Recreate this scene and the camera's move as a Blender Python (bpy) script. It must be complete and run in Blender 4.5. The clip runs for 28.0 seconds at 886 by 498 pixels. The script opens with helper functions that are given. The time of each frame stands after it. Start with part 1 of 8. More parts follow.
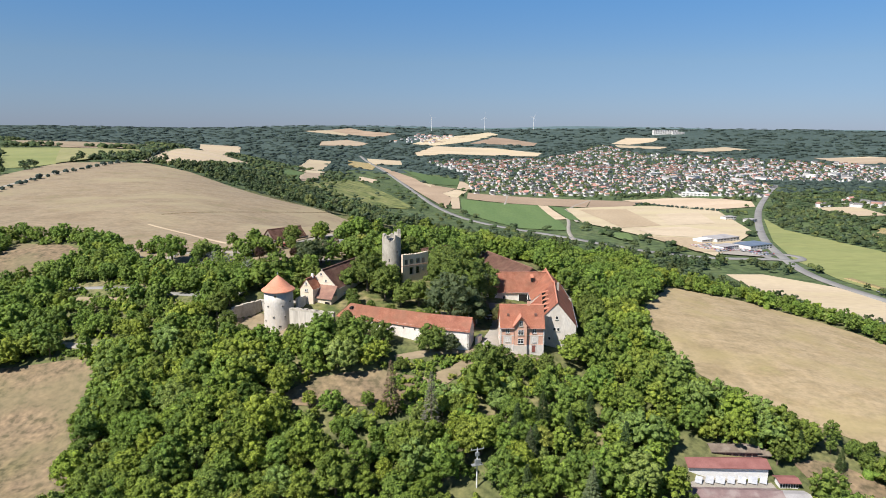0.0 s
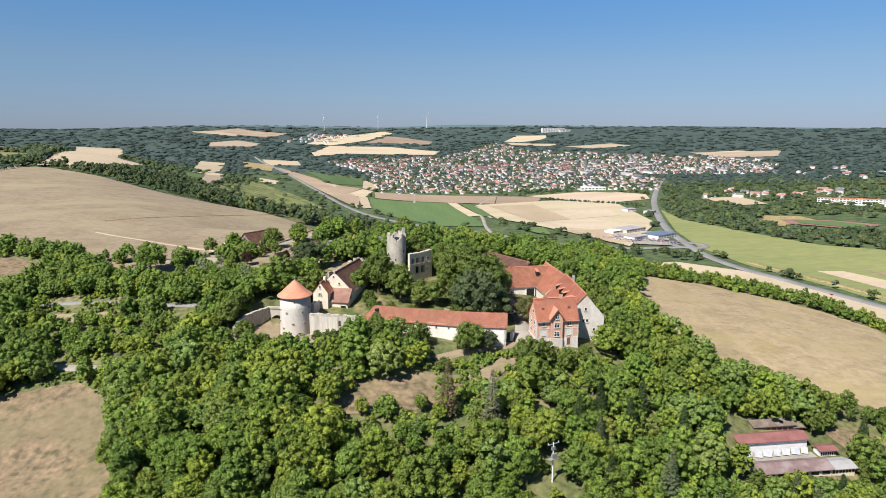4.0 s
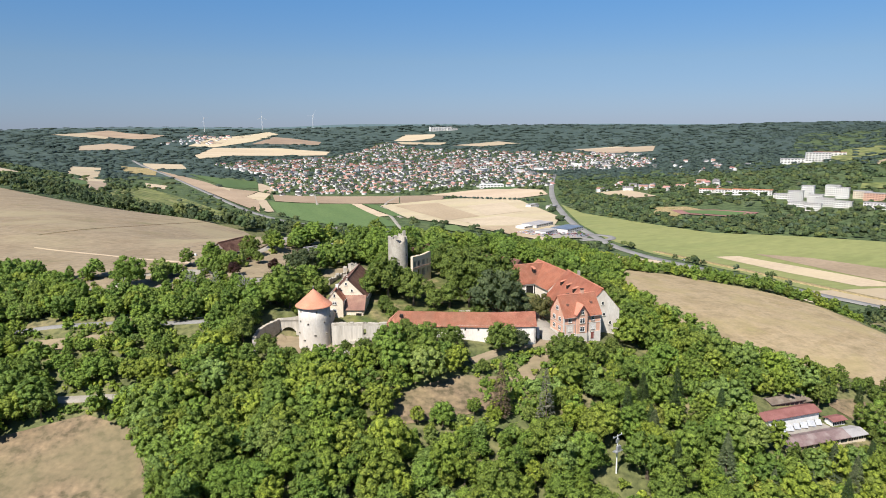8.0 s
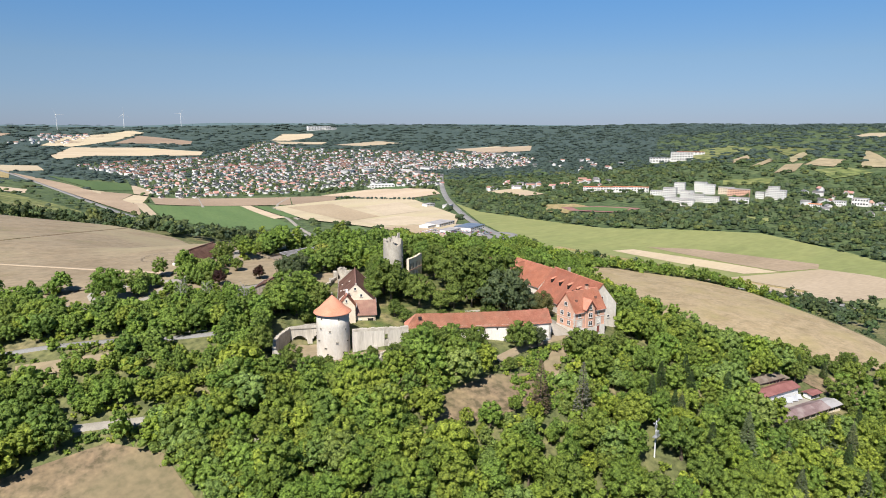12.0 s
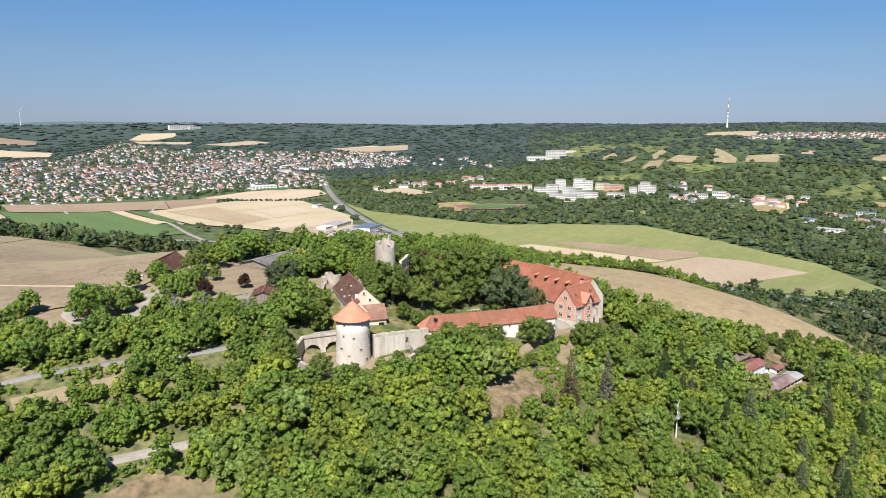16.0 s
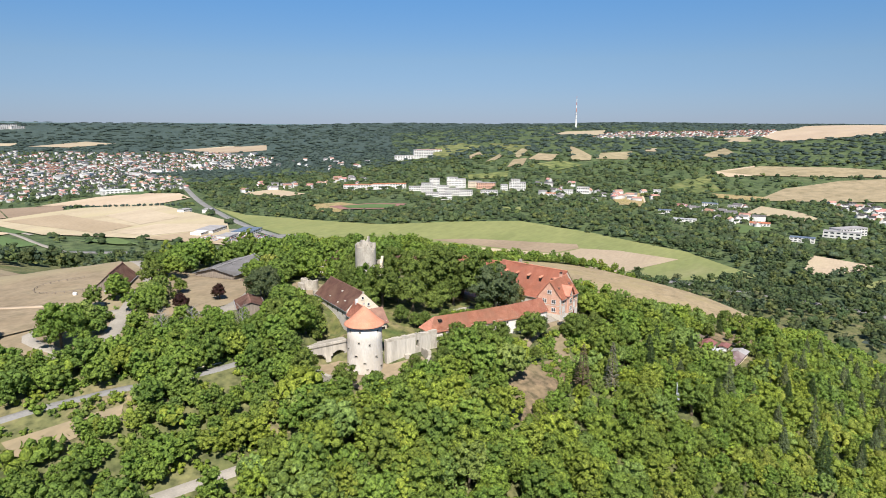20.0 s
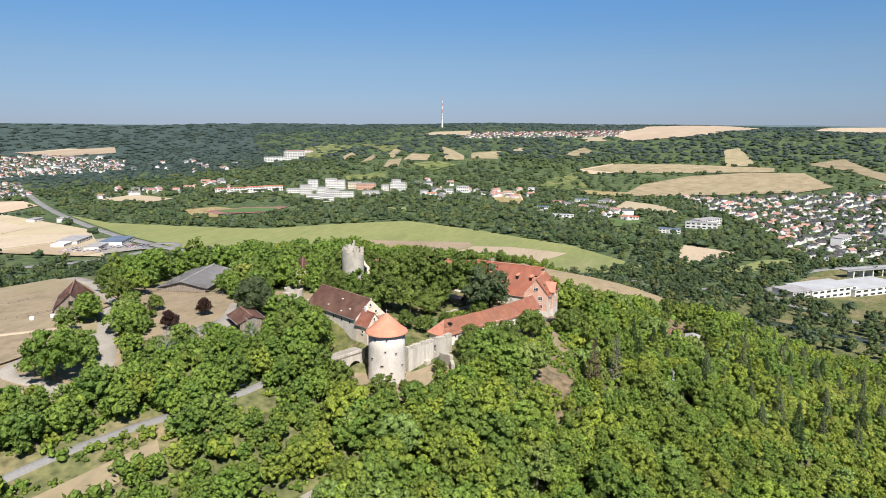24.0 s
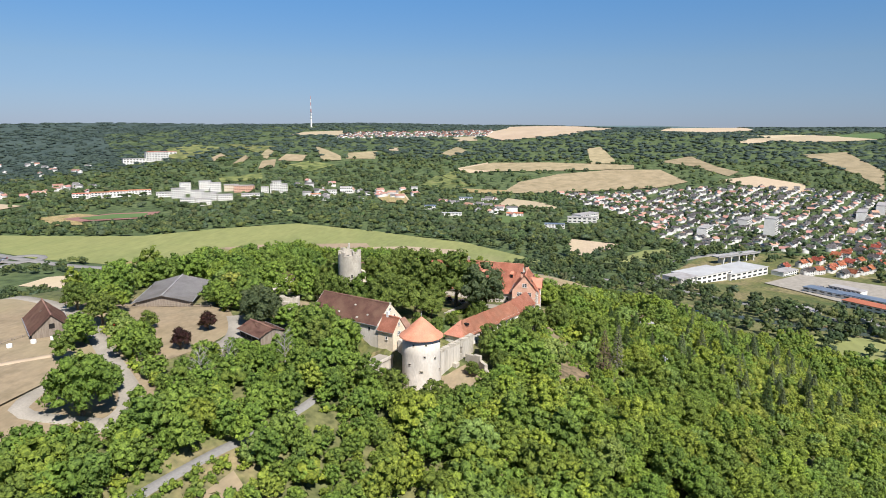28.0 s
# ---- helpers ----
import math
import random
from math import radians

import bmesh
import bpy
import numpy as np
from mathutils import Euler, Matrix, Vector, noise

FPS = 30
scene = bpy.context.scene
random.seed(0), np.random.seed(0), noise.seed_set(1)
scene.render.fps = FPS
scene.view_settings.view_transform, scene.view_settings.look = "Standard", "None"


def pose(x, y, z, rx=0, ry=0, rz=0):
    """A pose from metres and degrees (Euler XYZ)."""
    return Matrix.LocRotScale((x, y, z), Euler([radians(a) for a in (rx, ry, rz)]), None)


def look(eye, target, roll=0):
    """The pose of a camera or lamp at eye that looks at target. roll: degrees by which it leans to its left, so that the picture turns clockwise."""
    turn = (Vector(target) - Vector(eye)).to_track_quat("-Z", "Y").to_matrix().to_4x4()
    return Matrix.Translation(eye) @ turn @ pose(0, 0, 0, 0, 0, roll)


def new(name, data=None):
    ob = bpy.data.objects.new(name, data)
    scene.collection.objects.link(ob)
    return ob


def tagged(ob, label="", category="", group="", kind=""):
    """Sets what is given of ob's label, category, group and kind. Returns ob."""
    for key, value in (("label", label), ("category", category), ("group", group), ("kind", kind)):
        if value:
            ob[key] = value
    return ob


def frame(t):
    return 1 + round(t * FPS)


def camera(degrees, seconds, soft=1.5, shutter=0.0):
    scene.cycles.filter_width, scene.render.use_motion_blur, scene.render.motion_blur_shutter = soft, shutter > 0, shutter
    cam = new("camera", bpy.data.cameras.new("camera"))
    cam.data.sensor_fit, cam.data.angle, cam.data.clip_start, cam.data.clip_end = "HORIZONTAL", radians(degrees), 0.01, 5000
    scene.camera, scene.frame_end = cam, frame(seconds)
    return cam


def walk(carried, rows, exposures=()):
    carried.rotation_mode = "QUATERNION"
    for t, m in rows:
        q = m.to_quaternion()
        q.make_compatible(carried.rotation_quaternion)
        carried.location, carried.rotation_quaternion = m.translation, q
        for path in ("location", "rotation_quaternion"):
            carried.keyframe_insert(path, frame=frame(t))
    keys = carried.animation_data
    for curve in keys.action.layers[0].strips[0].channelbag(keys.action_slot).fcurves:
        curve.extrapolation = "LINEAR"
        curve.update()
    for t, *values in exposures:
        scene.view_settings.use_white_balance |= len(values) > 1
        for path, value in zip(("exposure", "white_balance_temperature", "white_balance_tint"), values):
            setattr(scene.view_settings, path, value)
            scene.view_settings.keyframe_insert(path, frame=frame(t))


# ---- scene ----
cam = camera(67.09, 28.0, 0.95)
PATH = [
    (0, 0.00, 0.00, 67.21, 79.612, -0.487, -0.000),
    (1, -11.61, 1.76, 66.81, 79.550, -0.527, -2.218),
    (2, -22.07, 3.25, 66.36, 79.531, -0.470, -4.647),
    (3, -32.15, 4.76, 66.04, 79.559, -0.298, -7.096),
    (3.5, -37.27, 5.56, 65.92, 79.578, -0.191, -8.278),
    (5.5, -58.18, 10.47, 65.62, 79.582, 0.214, -13.326),
    (6, -63.18, 12.12, 65.75, 79.554, 0.284, -14.575),
    (7, -73.05, 15.64, 66.05, 79.501, 0.392, -16.999),
    (8, -82.99, 19.32, 66.34, 79.505, 0.440, -19.469),
    (9, -93.02, 23.15, 66.14, 79.471, 0.440, -22.069),
    (10, -102.98, 27.36, 66.28, 79.453, 0.364, -24.743),
    (11, -112.79, 31.92, 66.79, 79.449, 0.200, -27.490),
    (12, -122.54, 36.94, 67.26, 79.427, 0.028, -30.225),
    (12.5, -127.39, 39.61, 67.44, 79.417, -0.043, -31.593),
    (14.5, -145.39, 52.17, 67.68, 79.391, -0.087, -37.254),
    (15, -149.62, 55.49, 67.68, 79.385, -0.077, -38.669),
    (16, -157.91, 62.41, 67.71, 79.365, -0.068, -41.490),
    (17, -165.91, 69.91, 67.69, 79.370, -0.079, -44.466),
    (18, -173.13, 78.22, 67.55, 79.381, -0.086, -47.670),
    (19, -179.47, 87.32, 67.30, 79.384, -0.097, -50.897),
    (20, -185.15, 96.78, 66.96, 79.371, -0.147, -53.983),
    (21, -190.30, 106.49, 66.99, 79.388, -0.191, -57.009),
    (21.5, -192.67, 111.31, 67.02, 79.402, -0.207, -58.515),
    (23.5, -201.16, 130.91, 66.42, 79.467, -0.162, -64.493),
    (24, -202.78, 136.22, 66.29, 79.458, -0.202, -65.997),
    (25, -205.76, 147.13, 66.16, 79.445, -0.291, -68.983),
    (26, -208.25, 158.04, 66.19, 79.452, -0.351, -71.960),
    (27, -210.42, 168.58, 65.99, 79.489, -0.345, -74.864),
    (28, -212.57, 178.55, 65.31, 79.521, -0.299, -77.766),
]
walk(cam, [(t, pose(x, y, z, rx, ry, rz)) for t, x, y, z, rx, ry, rz in PATH])

# the lie of the land: heights on a grid round the castle and on a fan of bearings beyond
AZ = [-40, -20, 0, 20, 40, 60, 80, 100, 120, 150]
RAD = [350, 600, 900, 1300, 1800, 2500, 3500, 4700]
FAR = [
    [16, 20, 25, 30, 34, 26, 36, 50],
    [16, 17, 18, 14, -20, -35, 12, 56],
    [-2, -50, -80, -86, -86, -60, -8, 60],
    [-34, -78, -87, -92, -90, -68, -18, 62],
    [-55, -86, -89, -80, -68, -48, 18, 60],
    [-64, -88, -82, -56, -8, 46, 58, 62],
    [-66, -88, -84, -62, -16, 40, 56, 62],
    [-74, -91, -88, -64, -20, 34, 54, 62],
    [-76, -92, -88, -66, -30, 26, 50, 60],
    [-60, -90, -88, -66, -30, 20, 46, 58],
]
NX0, NY0, NDX, NDY = -260.0, -40.0, 50.0, 55.0
NEAR = [
    [-52, -55, -59, -63, -66, -69, -71, -73, -73, -73, -75],
    [-46, -48, -51, -54, -58, -62, -67, -71, -73, -73, -74],
    [-38, -40, -41, -42, -46, -50, -52, -55, -61, -66, -70],
    [-28, -29, -29, -29, -29, -32, -32, -31, -38, -49, -59],
    [-17, -18, -20, -17, -8, -7, -8, -15, -19, -29, -44],
    [-5, -4, -2, 4, 8, 7, 1, -5, -12, -21, -37],
    [5, 9, 12, 13, 13, 11, 5, -3, -10, -19, -38],
    [12, 14, 14, 13, 14, 9, 3, -4, -14, -33, -55],
    [15, 15, 14, 13, 12, 6, -5, -17, -34, -52, -64],
]


def cubic(rows, u, v):
    """Catmull-Rom height from a grid of rows at column u and row v."""
    g = np.asarray(rows, float)
    n, m = g.shape
    u, v = np.clip(u, 0, m - 1.0001), np.clip(v, 0, n - 1.0001)
    i, j = np.floor(u).astype(int), np.floor(v).astype(int)
    fu, fv = u - i, v - j
    def weights(f):
        return (-0.5 * f ** 3 + f ** 2 - 0.5 * f, 1.5 * f ** 3 - 2.5 * f ** 2 + 1,
                -1.5 * f ** 3 + 2 * f ** 2 + 0.5 * f, 0.5 * f ** 3 - 0.5 * f ** 2)
    wu, wv = weights(fu), weights(fv)
    z = 0
    for b in range(4):
        for a in range(4):
            z = z + wv[b] * wu[a] * g[np.clip(j + b - 1, 0, n - 1), np.clip(i + a - 1, 0, m - 1)]
    return z


def smooth(a, b, v):
    s = np.clip((v - a) / (b - a), 0, 1)
    return s * s * (3 - 2 * s)


def land(x, y):
    """Height of the ground at x, y (numbers or arrays)."""
    x, y = np.asarray(x, float), np.asarray(y, float)
    dx, dy = x + 60, y - 150
    r = np.hypot(dx, dy)
    az = np.degrees(np.arctan2(dx, dy))
    az = np.where(az < -125, az + 360, az)
    u = np.interp(az, AZ, range(len(AZ)))
    v = np.interp(np.maximum(r, 350), RAD, range(len(RAD)))
    far = cubic(np.transpose(FAR), u, v)
    # beyond both ends of the fan the country closes smoothly behind the hill
    back = 10 + 40 * smooth(600, 4000, r)
    far = far + (back - far) * np.where(az > 150, smooth(150, 215, az), smooth(-40, -100, az))
    far = far + 5 * np.sin(x / 310 + 1) * np.sin(y / 270) * smooth(700, 1500, r) + 9 * np.sin(x / 520 + y / 900) * np.sin(y / 610 - x / 1500 + 2) * smooth(2300, 3400, r)
    near = cubic(NEAR, (x - NX0) / NDX, (y - NY0) / NDY)
    edge = np.minimum(np.minimum(x - NX0, NX0 + 10 * NDX - x), np.minimum(y - NY0, NY0 + 8 * NDY - y))
    k = smooth(0, 55, edge)
    z = near * k + far * (1 - k)
    z = z + 32 * np.exp(-((x - 2050) / 330) ** 2 - ((y + 60) / 420) ** 2)
    # the terrace on which the castle's front stands
    z = z + 3.2 * np.exp(-((x - 22) / 22) ** 2 - ((y - 198) / 12) ** 2) + 2.4 * np.exp(-((x + 20) / 22) ** 2 - ((y - 199) / 9) ** 2)
    # the low forecourt round the tower
    z = z - 3.6 * np.exp(-((x + 57) / 12) ** 2 - ((y - 214) / 11) ** 2)
    w = np.exp(-(((x + 61) / 10.5) ** 2 + ((y - 220.5) / 11.5) ** 2) ** 4)
    z = z + w * (np.minimum(z, -0.1) - z)
    # the hollow between the arcade and the hall
    w = np.exp(-(((x + 52.5) / 6.5) ** 2 + ((y - 238) / 9) ** 2) ** 3)
    z = z + w * (np.minimum(z, 3.0) - z)
    # the terrace of the inn, cut into the foot of the slope
    w = np.exp(-(((x - 75) / 18) ** 2 + ((y - 153) / 8) ** 2) ** 4)
    return z + w * (np.minimum(z, -21.6) - z)
# world, sun and exposure
SUN_FROM, SUN_UP = 230.0, 51.0
world = bpy.data.worlds.new("sky")
scene.world = world
world.use_nodes = True
wn = world.node_tree.nodes
sky = wn.new("ShaderNodeTexSky")
sky.sky_type, sky.sun_disc = "NISHITA", False
sky.sun_elevation, sky.sun_rotation = radians(SUN_UP), radians(SUN_FROM)
sky.altitude, sky.air_density, sky.dust_density, sky.ozone_density = 900, 1.0, 0.0, 4.0
wn["Background"].inputs["Strength"].default_value = 0.05
tone = wn.new("ShaderNodeMix")
tone.data_type, tone.blend_type = "RGBA", "MULTIPLY"
tone.inputs[0].default_value = 1.0
world.node_tree.links.new(sky.outputs["Color"], tone.inputs[6])
world.node_tree.links.new(tone.outputs[2], wn["Background"].inputs["Color"])
# a hazy summer sky: the horizon is dimmer and bluer than in clear air, the height more cyan
height = wn.new("ShaderNodeSeparateXYZ")
veil = wn.new("ShaderNodeValToRGB")
world.node_tree.links.new(wn.new("ShaderNodeTexCoord").outputs["Generated"], height.inputs[0])
world.node_tree.links.new(height.outputs["Z"], veil.inputs["Fac"])
el = veil.color_ramp.elements
for p_, c_ in ((0.0, (0.45, 0.56, 0.93)), (0.035, (0.58, 0.67, 0.94)), (0.09, (0.74, 0.83, 0.98)), (0.18, (0.70, 1.02, 1.26)), (1.0, (0.84, 1.10, 1.34))):
    k_ = el[0] if p_ == 0.0 else el[-1] if p_ == 1.0 else el.new(p_)
    k_.color = (*c_, 1)
world.node_tree.links.new(veil.outputs["Color"], tone.inputs[7])
sun = new("sun", bpy.data.lights.new("sun", "SUN"))
sun.data.energy, sun.data.angle, sun.data.color = 5.0, radians(0.53), (1.0, 0.955, 0.9)
a, e = radians(SUN_FROM), radians(SUN_UP)
sun.matrix_world = look((math.sin(a) * math.cos(e) * 400, math.cos(a) * math.cos(e) * 400, math.sin(e) * 400), (0, 0, 0))
scene.view_settings.exposure = 0.75


# materials
def ramp(nt, fac, stops):
    n = nt.nodes.new("ShaderNodeValToRGB")
    el = n.color_ramp.elements
    while len(el) < len(stops):
        el.new(0.5)
    for k, (p, c) in zip(el, stops):
        k.position, k.color = p, (*c, 1)
    nt.links.new(fac, n.inputs["Fac"])
    return n.outputs["Color"]


def tex(nt, kind, scale, coord, detail=4.0):
    n = nt.nodes.new(kind)
    n.inputs["Scale"].default_value = scale
    if kind == "ShaderNodeTexNoise":
        n.inputs["Detail"].default_value = detail
    nt.links.new(coord, n.inputs["Vector"])
    return n.outputs[0]


def mixed(nt, fac, a, b, mode="MIX"):
    n = nt.nodes.new("ShaderNodeMix")
    n.data_type, n.blend_type = "RGBA", mode
    for socket, v in ((n.inputs[0], fac), (n.inputs[6], a), (n.inputs[7], b)):
        if isinstance(v, (int, float)):
            socket.default_value = v
        elif isinstance(v, tuple):
            socket.default_value = (*v, 1)
        else:
            nt.links.new(v, socket)
    return n.outputs[2]


def material(name, stops, scale=0.3, fine=3.0, rough=0.9, bump=0.3, reach=0.05, vary=0.0, attr="", metal=0.0, spec=0.3,
             stain=None, stain_scale=0.1, stretch=(1, 1, 1), tufts=0.0, tufted=1.0):
    """A rough surface: coarse mottling by a colour ramp, fine grain over it, stains, bump, and a shift for each piece."""
    m = bpy.data.materials.new(name)
    m.use_nodes = True
    nt = m.node_tree
    b = nt.nodes["Principled BSDF"]
    co = nt.nodes.new("ShaderNodeNewGeometry").outputs["Position"]
    if stretch != (1, 1, 1):
        mp = nt.nodes.new("ShaderNodeMapping")
        mp.inputs["Scale"].default_value = stretch
        nt.links.new(co, mp.inputs["Vector"])
        co = mp.outputs["Vector"]
    coarse = tex(nt, "ShaderNodeTexNoise", scale, co, 5)
    col = ramp(nt, coarse, stops)
    grain = tex(nt, "ShaderNodeTexNoise", fine, co, 6)
    col = mixed(nt, 0.55, col, ramp(nt, grain, [(0.25, (0.55, 0.55, 0.55)), (0.75, (1.0, 1.0, 1.0))]), "MULTIPLY")
    if tufts:
        clump = ramp(nt, tex(nt, "ShaderNodeTexNoise", tufts, co, 9), [(0.34, (0.52, 0.56, 0.5)), (0.47, (0.92, 0.92, 0.9)), (0.56, (1.08, 1.06, 1.02)), (0.68, (1.32, 1.28, 1.22))])
        col = mixed(nt, tufted, col, clump, "MULTIPLY")
    if stain:
        s = ramp(nt, tex(nt, "ShaderNodeTexNoise", stain_scale, co, 8), [(0.48, (0, 0, 0)), (0.64, (0.6, 0.6, 0.6))])
        col = mixed(nt, s, col, stain)
    if vary:
        if attr:
            at = nt.nodes.new("ShaderNodeAttribute")
            at.attribute_name = attr
            rnd = at.outputs["Fac"]
        else:
            rnd = nt.nodes.new("ShaderNodeObjectInfo").outputs["Random"]
        hs = nt.nodes.new("ShaderNodeHueSaturation")
        for socket, lo, hi in (("Hue", 0.5 - 0.03 * vary, 0.5 + 0.03 * vary), ("Value", 1 - 0.45 * vary, 1 + 0.45 * vary)):
            mr = nt.nodes.new("ShaderNodeMapRange")
            mr.inputs[3].default_value, mr.inputs[4].default_value = lo, hi
            if socket == "Hue":
                wob = nt.nodes.new("ShaderNodeMath")
                wob.operation = "FRACT"
                mul = nt.nodes.new("ShaderNodeMath")
                mul.operation = "MULTIPLY"
                mul.inputs[1].default_value = 7.31
                nt.links.new(rnd, mul.inputs[0])
                nt.links.new(mul.outputs[0], wob.inputs[0])
                nt.links.new(wob.outputs[0], mr.inputs[0])
            else:
                nt.links.new(rnd, mr.inputs[0])
            nt.links.new(mr.outputs[0], hs.inputs[socket])
        nt.links.new(col, hs.inputs["Color"])
        col = hs.outputs["Color"]
    nt.links.new(col, b.inputs["Base Color"])
    b.inputs["Roughness"].default_value, b.inputs["Metallic"].default_value = rough, metal
    b.inputs["Specular IOR Level"].default_value = spec
    if bump:
        bn = nt.nodes.new("ShaderNodeBump")
        bn.inputs["Strength"].default_value, bn.inputs["Distance"].default_value = bump, reach
        nt.links.new(grain, bn.inputs["Height"])
        nt.links.new(bn.outputs["Normal"], b.inputs["Normal"])
    return m


def leafy(name, stops, vary=0.6, attr="", fine=3.0, through_=0.4, glow=(0.30, 0.36, 0.045), species=None):
    """Foliage: thin leaves that let some light through, with leaf clusters as fine relief and tint, and small shadows
    painted in.
    """
    m = material(name, stops, scale=0.12, fine=fine, rough=0.65, bump=1.0, reach=1.1 / fine, vary=vary, attr=attr, spec=0.22)
    nt = m.node_tree
    b = nt.nodes["Principled BSDF"]
    tr = nt.nodes.new("ShaderNodeBsdfTranslucent")
    src = b.inputs["Base Color"].links[0].from_socket
    co = nt.nodes.new("ShaderNodeNewGeometry").outputs["Position"]
    # noise that paints the small shadows between leaf clumps into the colour
    shadow_specks = ramp(nt, tex(nt, "ShaderNodeTexNoise", fine * 0.62, co, 4), [(0.36, (0.50, 0.56, 0.54)), (0.5, (1.0, 1.0, 1.0)), (0.64, (1.48, 1.42, 1.26))])
    src = mixed(nt, 1.0, src, shadow_specks, "MULTIPLY")
    if species:
        if attr:
            at = nt.nodes.new("ShaderNodeAttribute")
            at.attribute_name = attr
            who = at.outputs["Fac"]
        else:
            who = nt.nodes.new("ShaderNodeObjectInfo").outputs["Random"]
        kinds = ramp(nt, who, species)
        kinds.node.color_ramp.interpolation = "CONSTANT"
        src = mixed(nt, 1.0, src, kinds, "MULTIPLY")
    spray = ramp(nt, nt.nodes.new("ShaderNodeNewGeometry").outputs["Random Per Island"], [(0.0, (0.80, 0.82, 0.84)), (0.5, (1.0, 1.0, 1.0)), (1.0, (1.2, 1.18, 1.1))])
    src = mixed(nt, 1.0, src, spray, "MULTIPLY")
    nt.links.new(src, b.inputs["Base Color"])
    nt.links.new(mixed(nt, 0.5, src, glow), tr.inputs["Color"])
    nt.links.new(b.inputs["Normal"].links[0].from_socket, tr.inputs["Normal"])
    mx = nt.nodes.new("ShaderNodeMixShader")
    mx.inputs[0].default_value = through_
    nt.links.new(b.outputs[0], mx.inputs[1])
    nt.links.new(tr.outputs[0], mx.inputs[2])
    nt.links.new(mx.outputs[0], nt.nodes["Material Output"].inputs["Surface"])
    return m


GROUND = material("meadow_ground", [(0.3, (0.075, 0.10, 0.03)), (0.5, (0.14, 0.14, 0.05)), (0.7, (0.25, 0.20, 0.11))], 0.03, 0.6, bump=0.2, reach=0.3, tufts=0.3)
YARD = material("yard_grass", [(0.3, (0.07, 0.10, 0.028)), (0.5, (0.13, 0.135, 0.045)), (0.7, (0.25, 0.20, 0.11))], 0.16, 1.2, bump=0.2, reach=0.1, tufts=0.5)
DRY = material("dry_grass", [(0.3, (0.235, 0.178, 0.112)), (0.5, (0.28, 0.22, 0.143)), (0.62, (0.252, 0.193, 0.12)), (0.75, (0.21, 0.182, 0.098))], 0.04, 0.7, bump=0.2, reach=0.2,
               stain=(0.285, 0.24, 0.14), stain_scale=0.022, stretch=(0.8, 1.25, 1), tufts=0.28, tufted=0.35)
PASTURE = material("parched_pasture", [(0.3, (0.275, 0.21, 0.118)), (0.5, (0.36, 0.278, 0.166)), (0.62, (0.31, 0.235, 0.132)), (0.75, (0.25, 0.215, 0.10))], 0.07, 0.9, bump=0.3, reach=0.2,
                   stain=(0.29, 0.235, 0.11), stain_scale=0.05, stretch=(0.8, 1.15, 1), tufts=0.35, tufted=0.3)
DRY_GREEN = material("parched_meadow", [(0.3, (0.27, 0.22, 0.085)), (0.6, (0.35, 0.27, 0.14)), (0.75, (0.2, 0.19, 0.06))], 0.03, 0.5, bump=0.15, reach=0.2, tufts=0.4)
BANK = material("brown_dry_meadow", [(0.3, (0.18, 0.130, 0.080)), (0.5, (0.215, 0.158, 0.098)), (0.75, (0.155, 0.132, 0.066))], 0.06, 0.8, bump=0.3, reach=0.2, stain=(0.165, 0.14, 0.075), stain_scale=0.035, tufts=0.4)
STRAW = material("stubble_field", [(0.3, (0.40, 0.315, 0.21)), (0.7, (0.48, 0.385, 0.265))], 0.01, 0.25, bump=0.1, reach=0.2, vary=0.35, stain=(0.40, 0.33, 0.2), stain_scale=0.012, stretch=(0.4, 1.6, 1))
TILLED = material("tilled_soil", [(0.3, (0.27, 0.20, 0.13)), (0.7, (0.36, 0.27, 0.18))], 0.01, 0.2, bump=0.1, reach=0.2, vary=0.35)
CROP = material("green_crop", [(0.3, (0.078, 0.125, 0.040)), (0.7, (0.108, 0.158, 0.052))], 0.01, 0.2, bump=0.1, reach=0.2, vary=0.4, stretch=(1.8, 0.3, 1))
STRAW_PALE = material("pale_stubble", [(0.3, (0.46, 0.37, 0.255)), (0.7, (0.54, 0.44, 0.31))], 0.012, 0.25, bump=0.1, reach=0.2, stretch=(0.4, 1.6, 1))
STRAW_TAN = material("tan_stubble", [(0.3, (0.36, 0.275, 0.175)), (0.7, (0.43, 0.335, 0.22))], 0.012, 0.25, bump=0.1, reach=0.2, stretch=(1.6, 0.4, 1))
MEADOW = material("green_meadow", [(0.3, (0.175, 0.200, 0.068)), (0.48, (0.235, 0.245, 0.09)), (0.6, (0.20, 0.22, 0.078)), (0.75, (0.28, 0.255, 0.13))], 0.006, 0.12, bump=0.1, reach=0.2, stretch=(0.5, 1.5, 1))
HILL_DRY = material("dry_hill_grass", [(0.3, (0.26, 0.21, 0.12)), (0.7, (0.34, 0.275, 0.17))], 0.03, 0.3, bump=0.2, reach=0.3, vary=0.3, tufts=0.06, tufted=0.3)
HILL_GREEN = material("hill_scrub_grass", [(0.3, (0.10, 0.13, 0.04)), (0.55, (0.16, 0.18, 0.06)), (0.75, (0.21, 0.2, 0.09))], 0.03, 0.3, bump=0.2, reach=0.3, vary=0.3, tufts=0.06)
MEADOW_DRY = material("yellowing_meadow", [(0.3, (0.21, 0.21, 0.08)), (0.7, (0.28, 0.26, 0.12))], 0.01, 0.12, bump=0.1, reach=0.2)
SLOPE = material("scrub_ground", [(0.3, (0.085, 0.105, 0.036)), (0.55, (0.15, 0.15, 0.062)), (0.75, (0.25, 0.20, 0.115))], 0.06, 0.9, bump=0.3, reach=0.3, tufts=0.5)
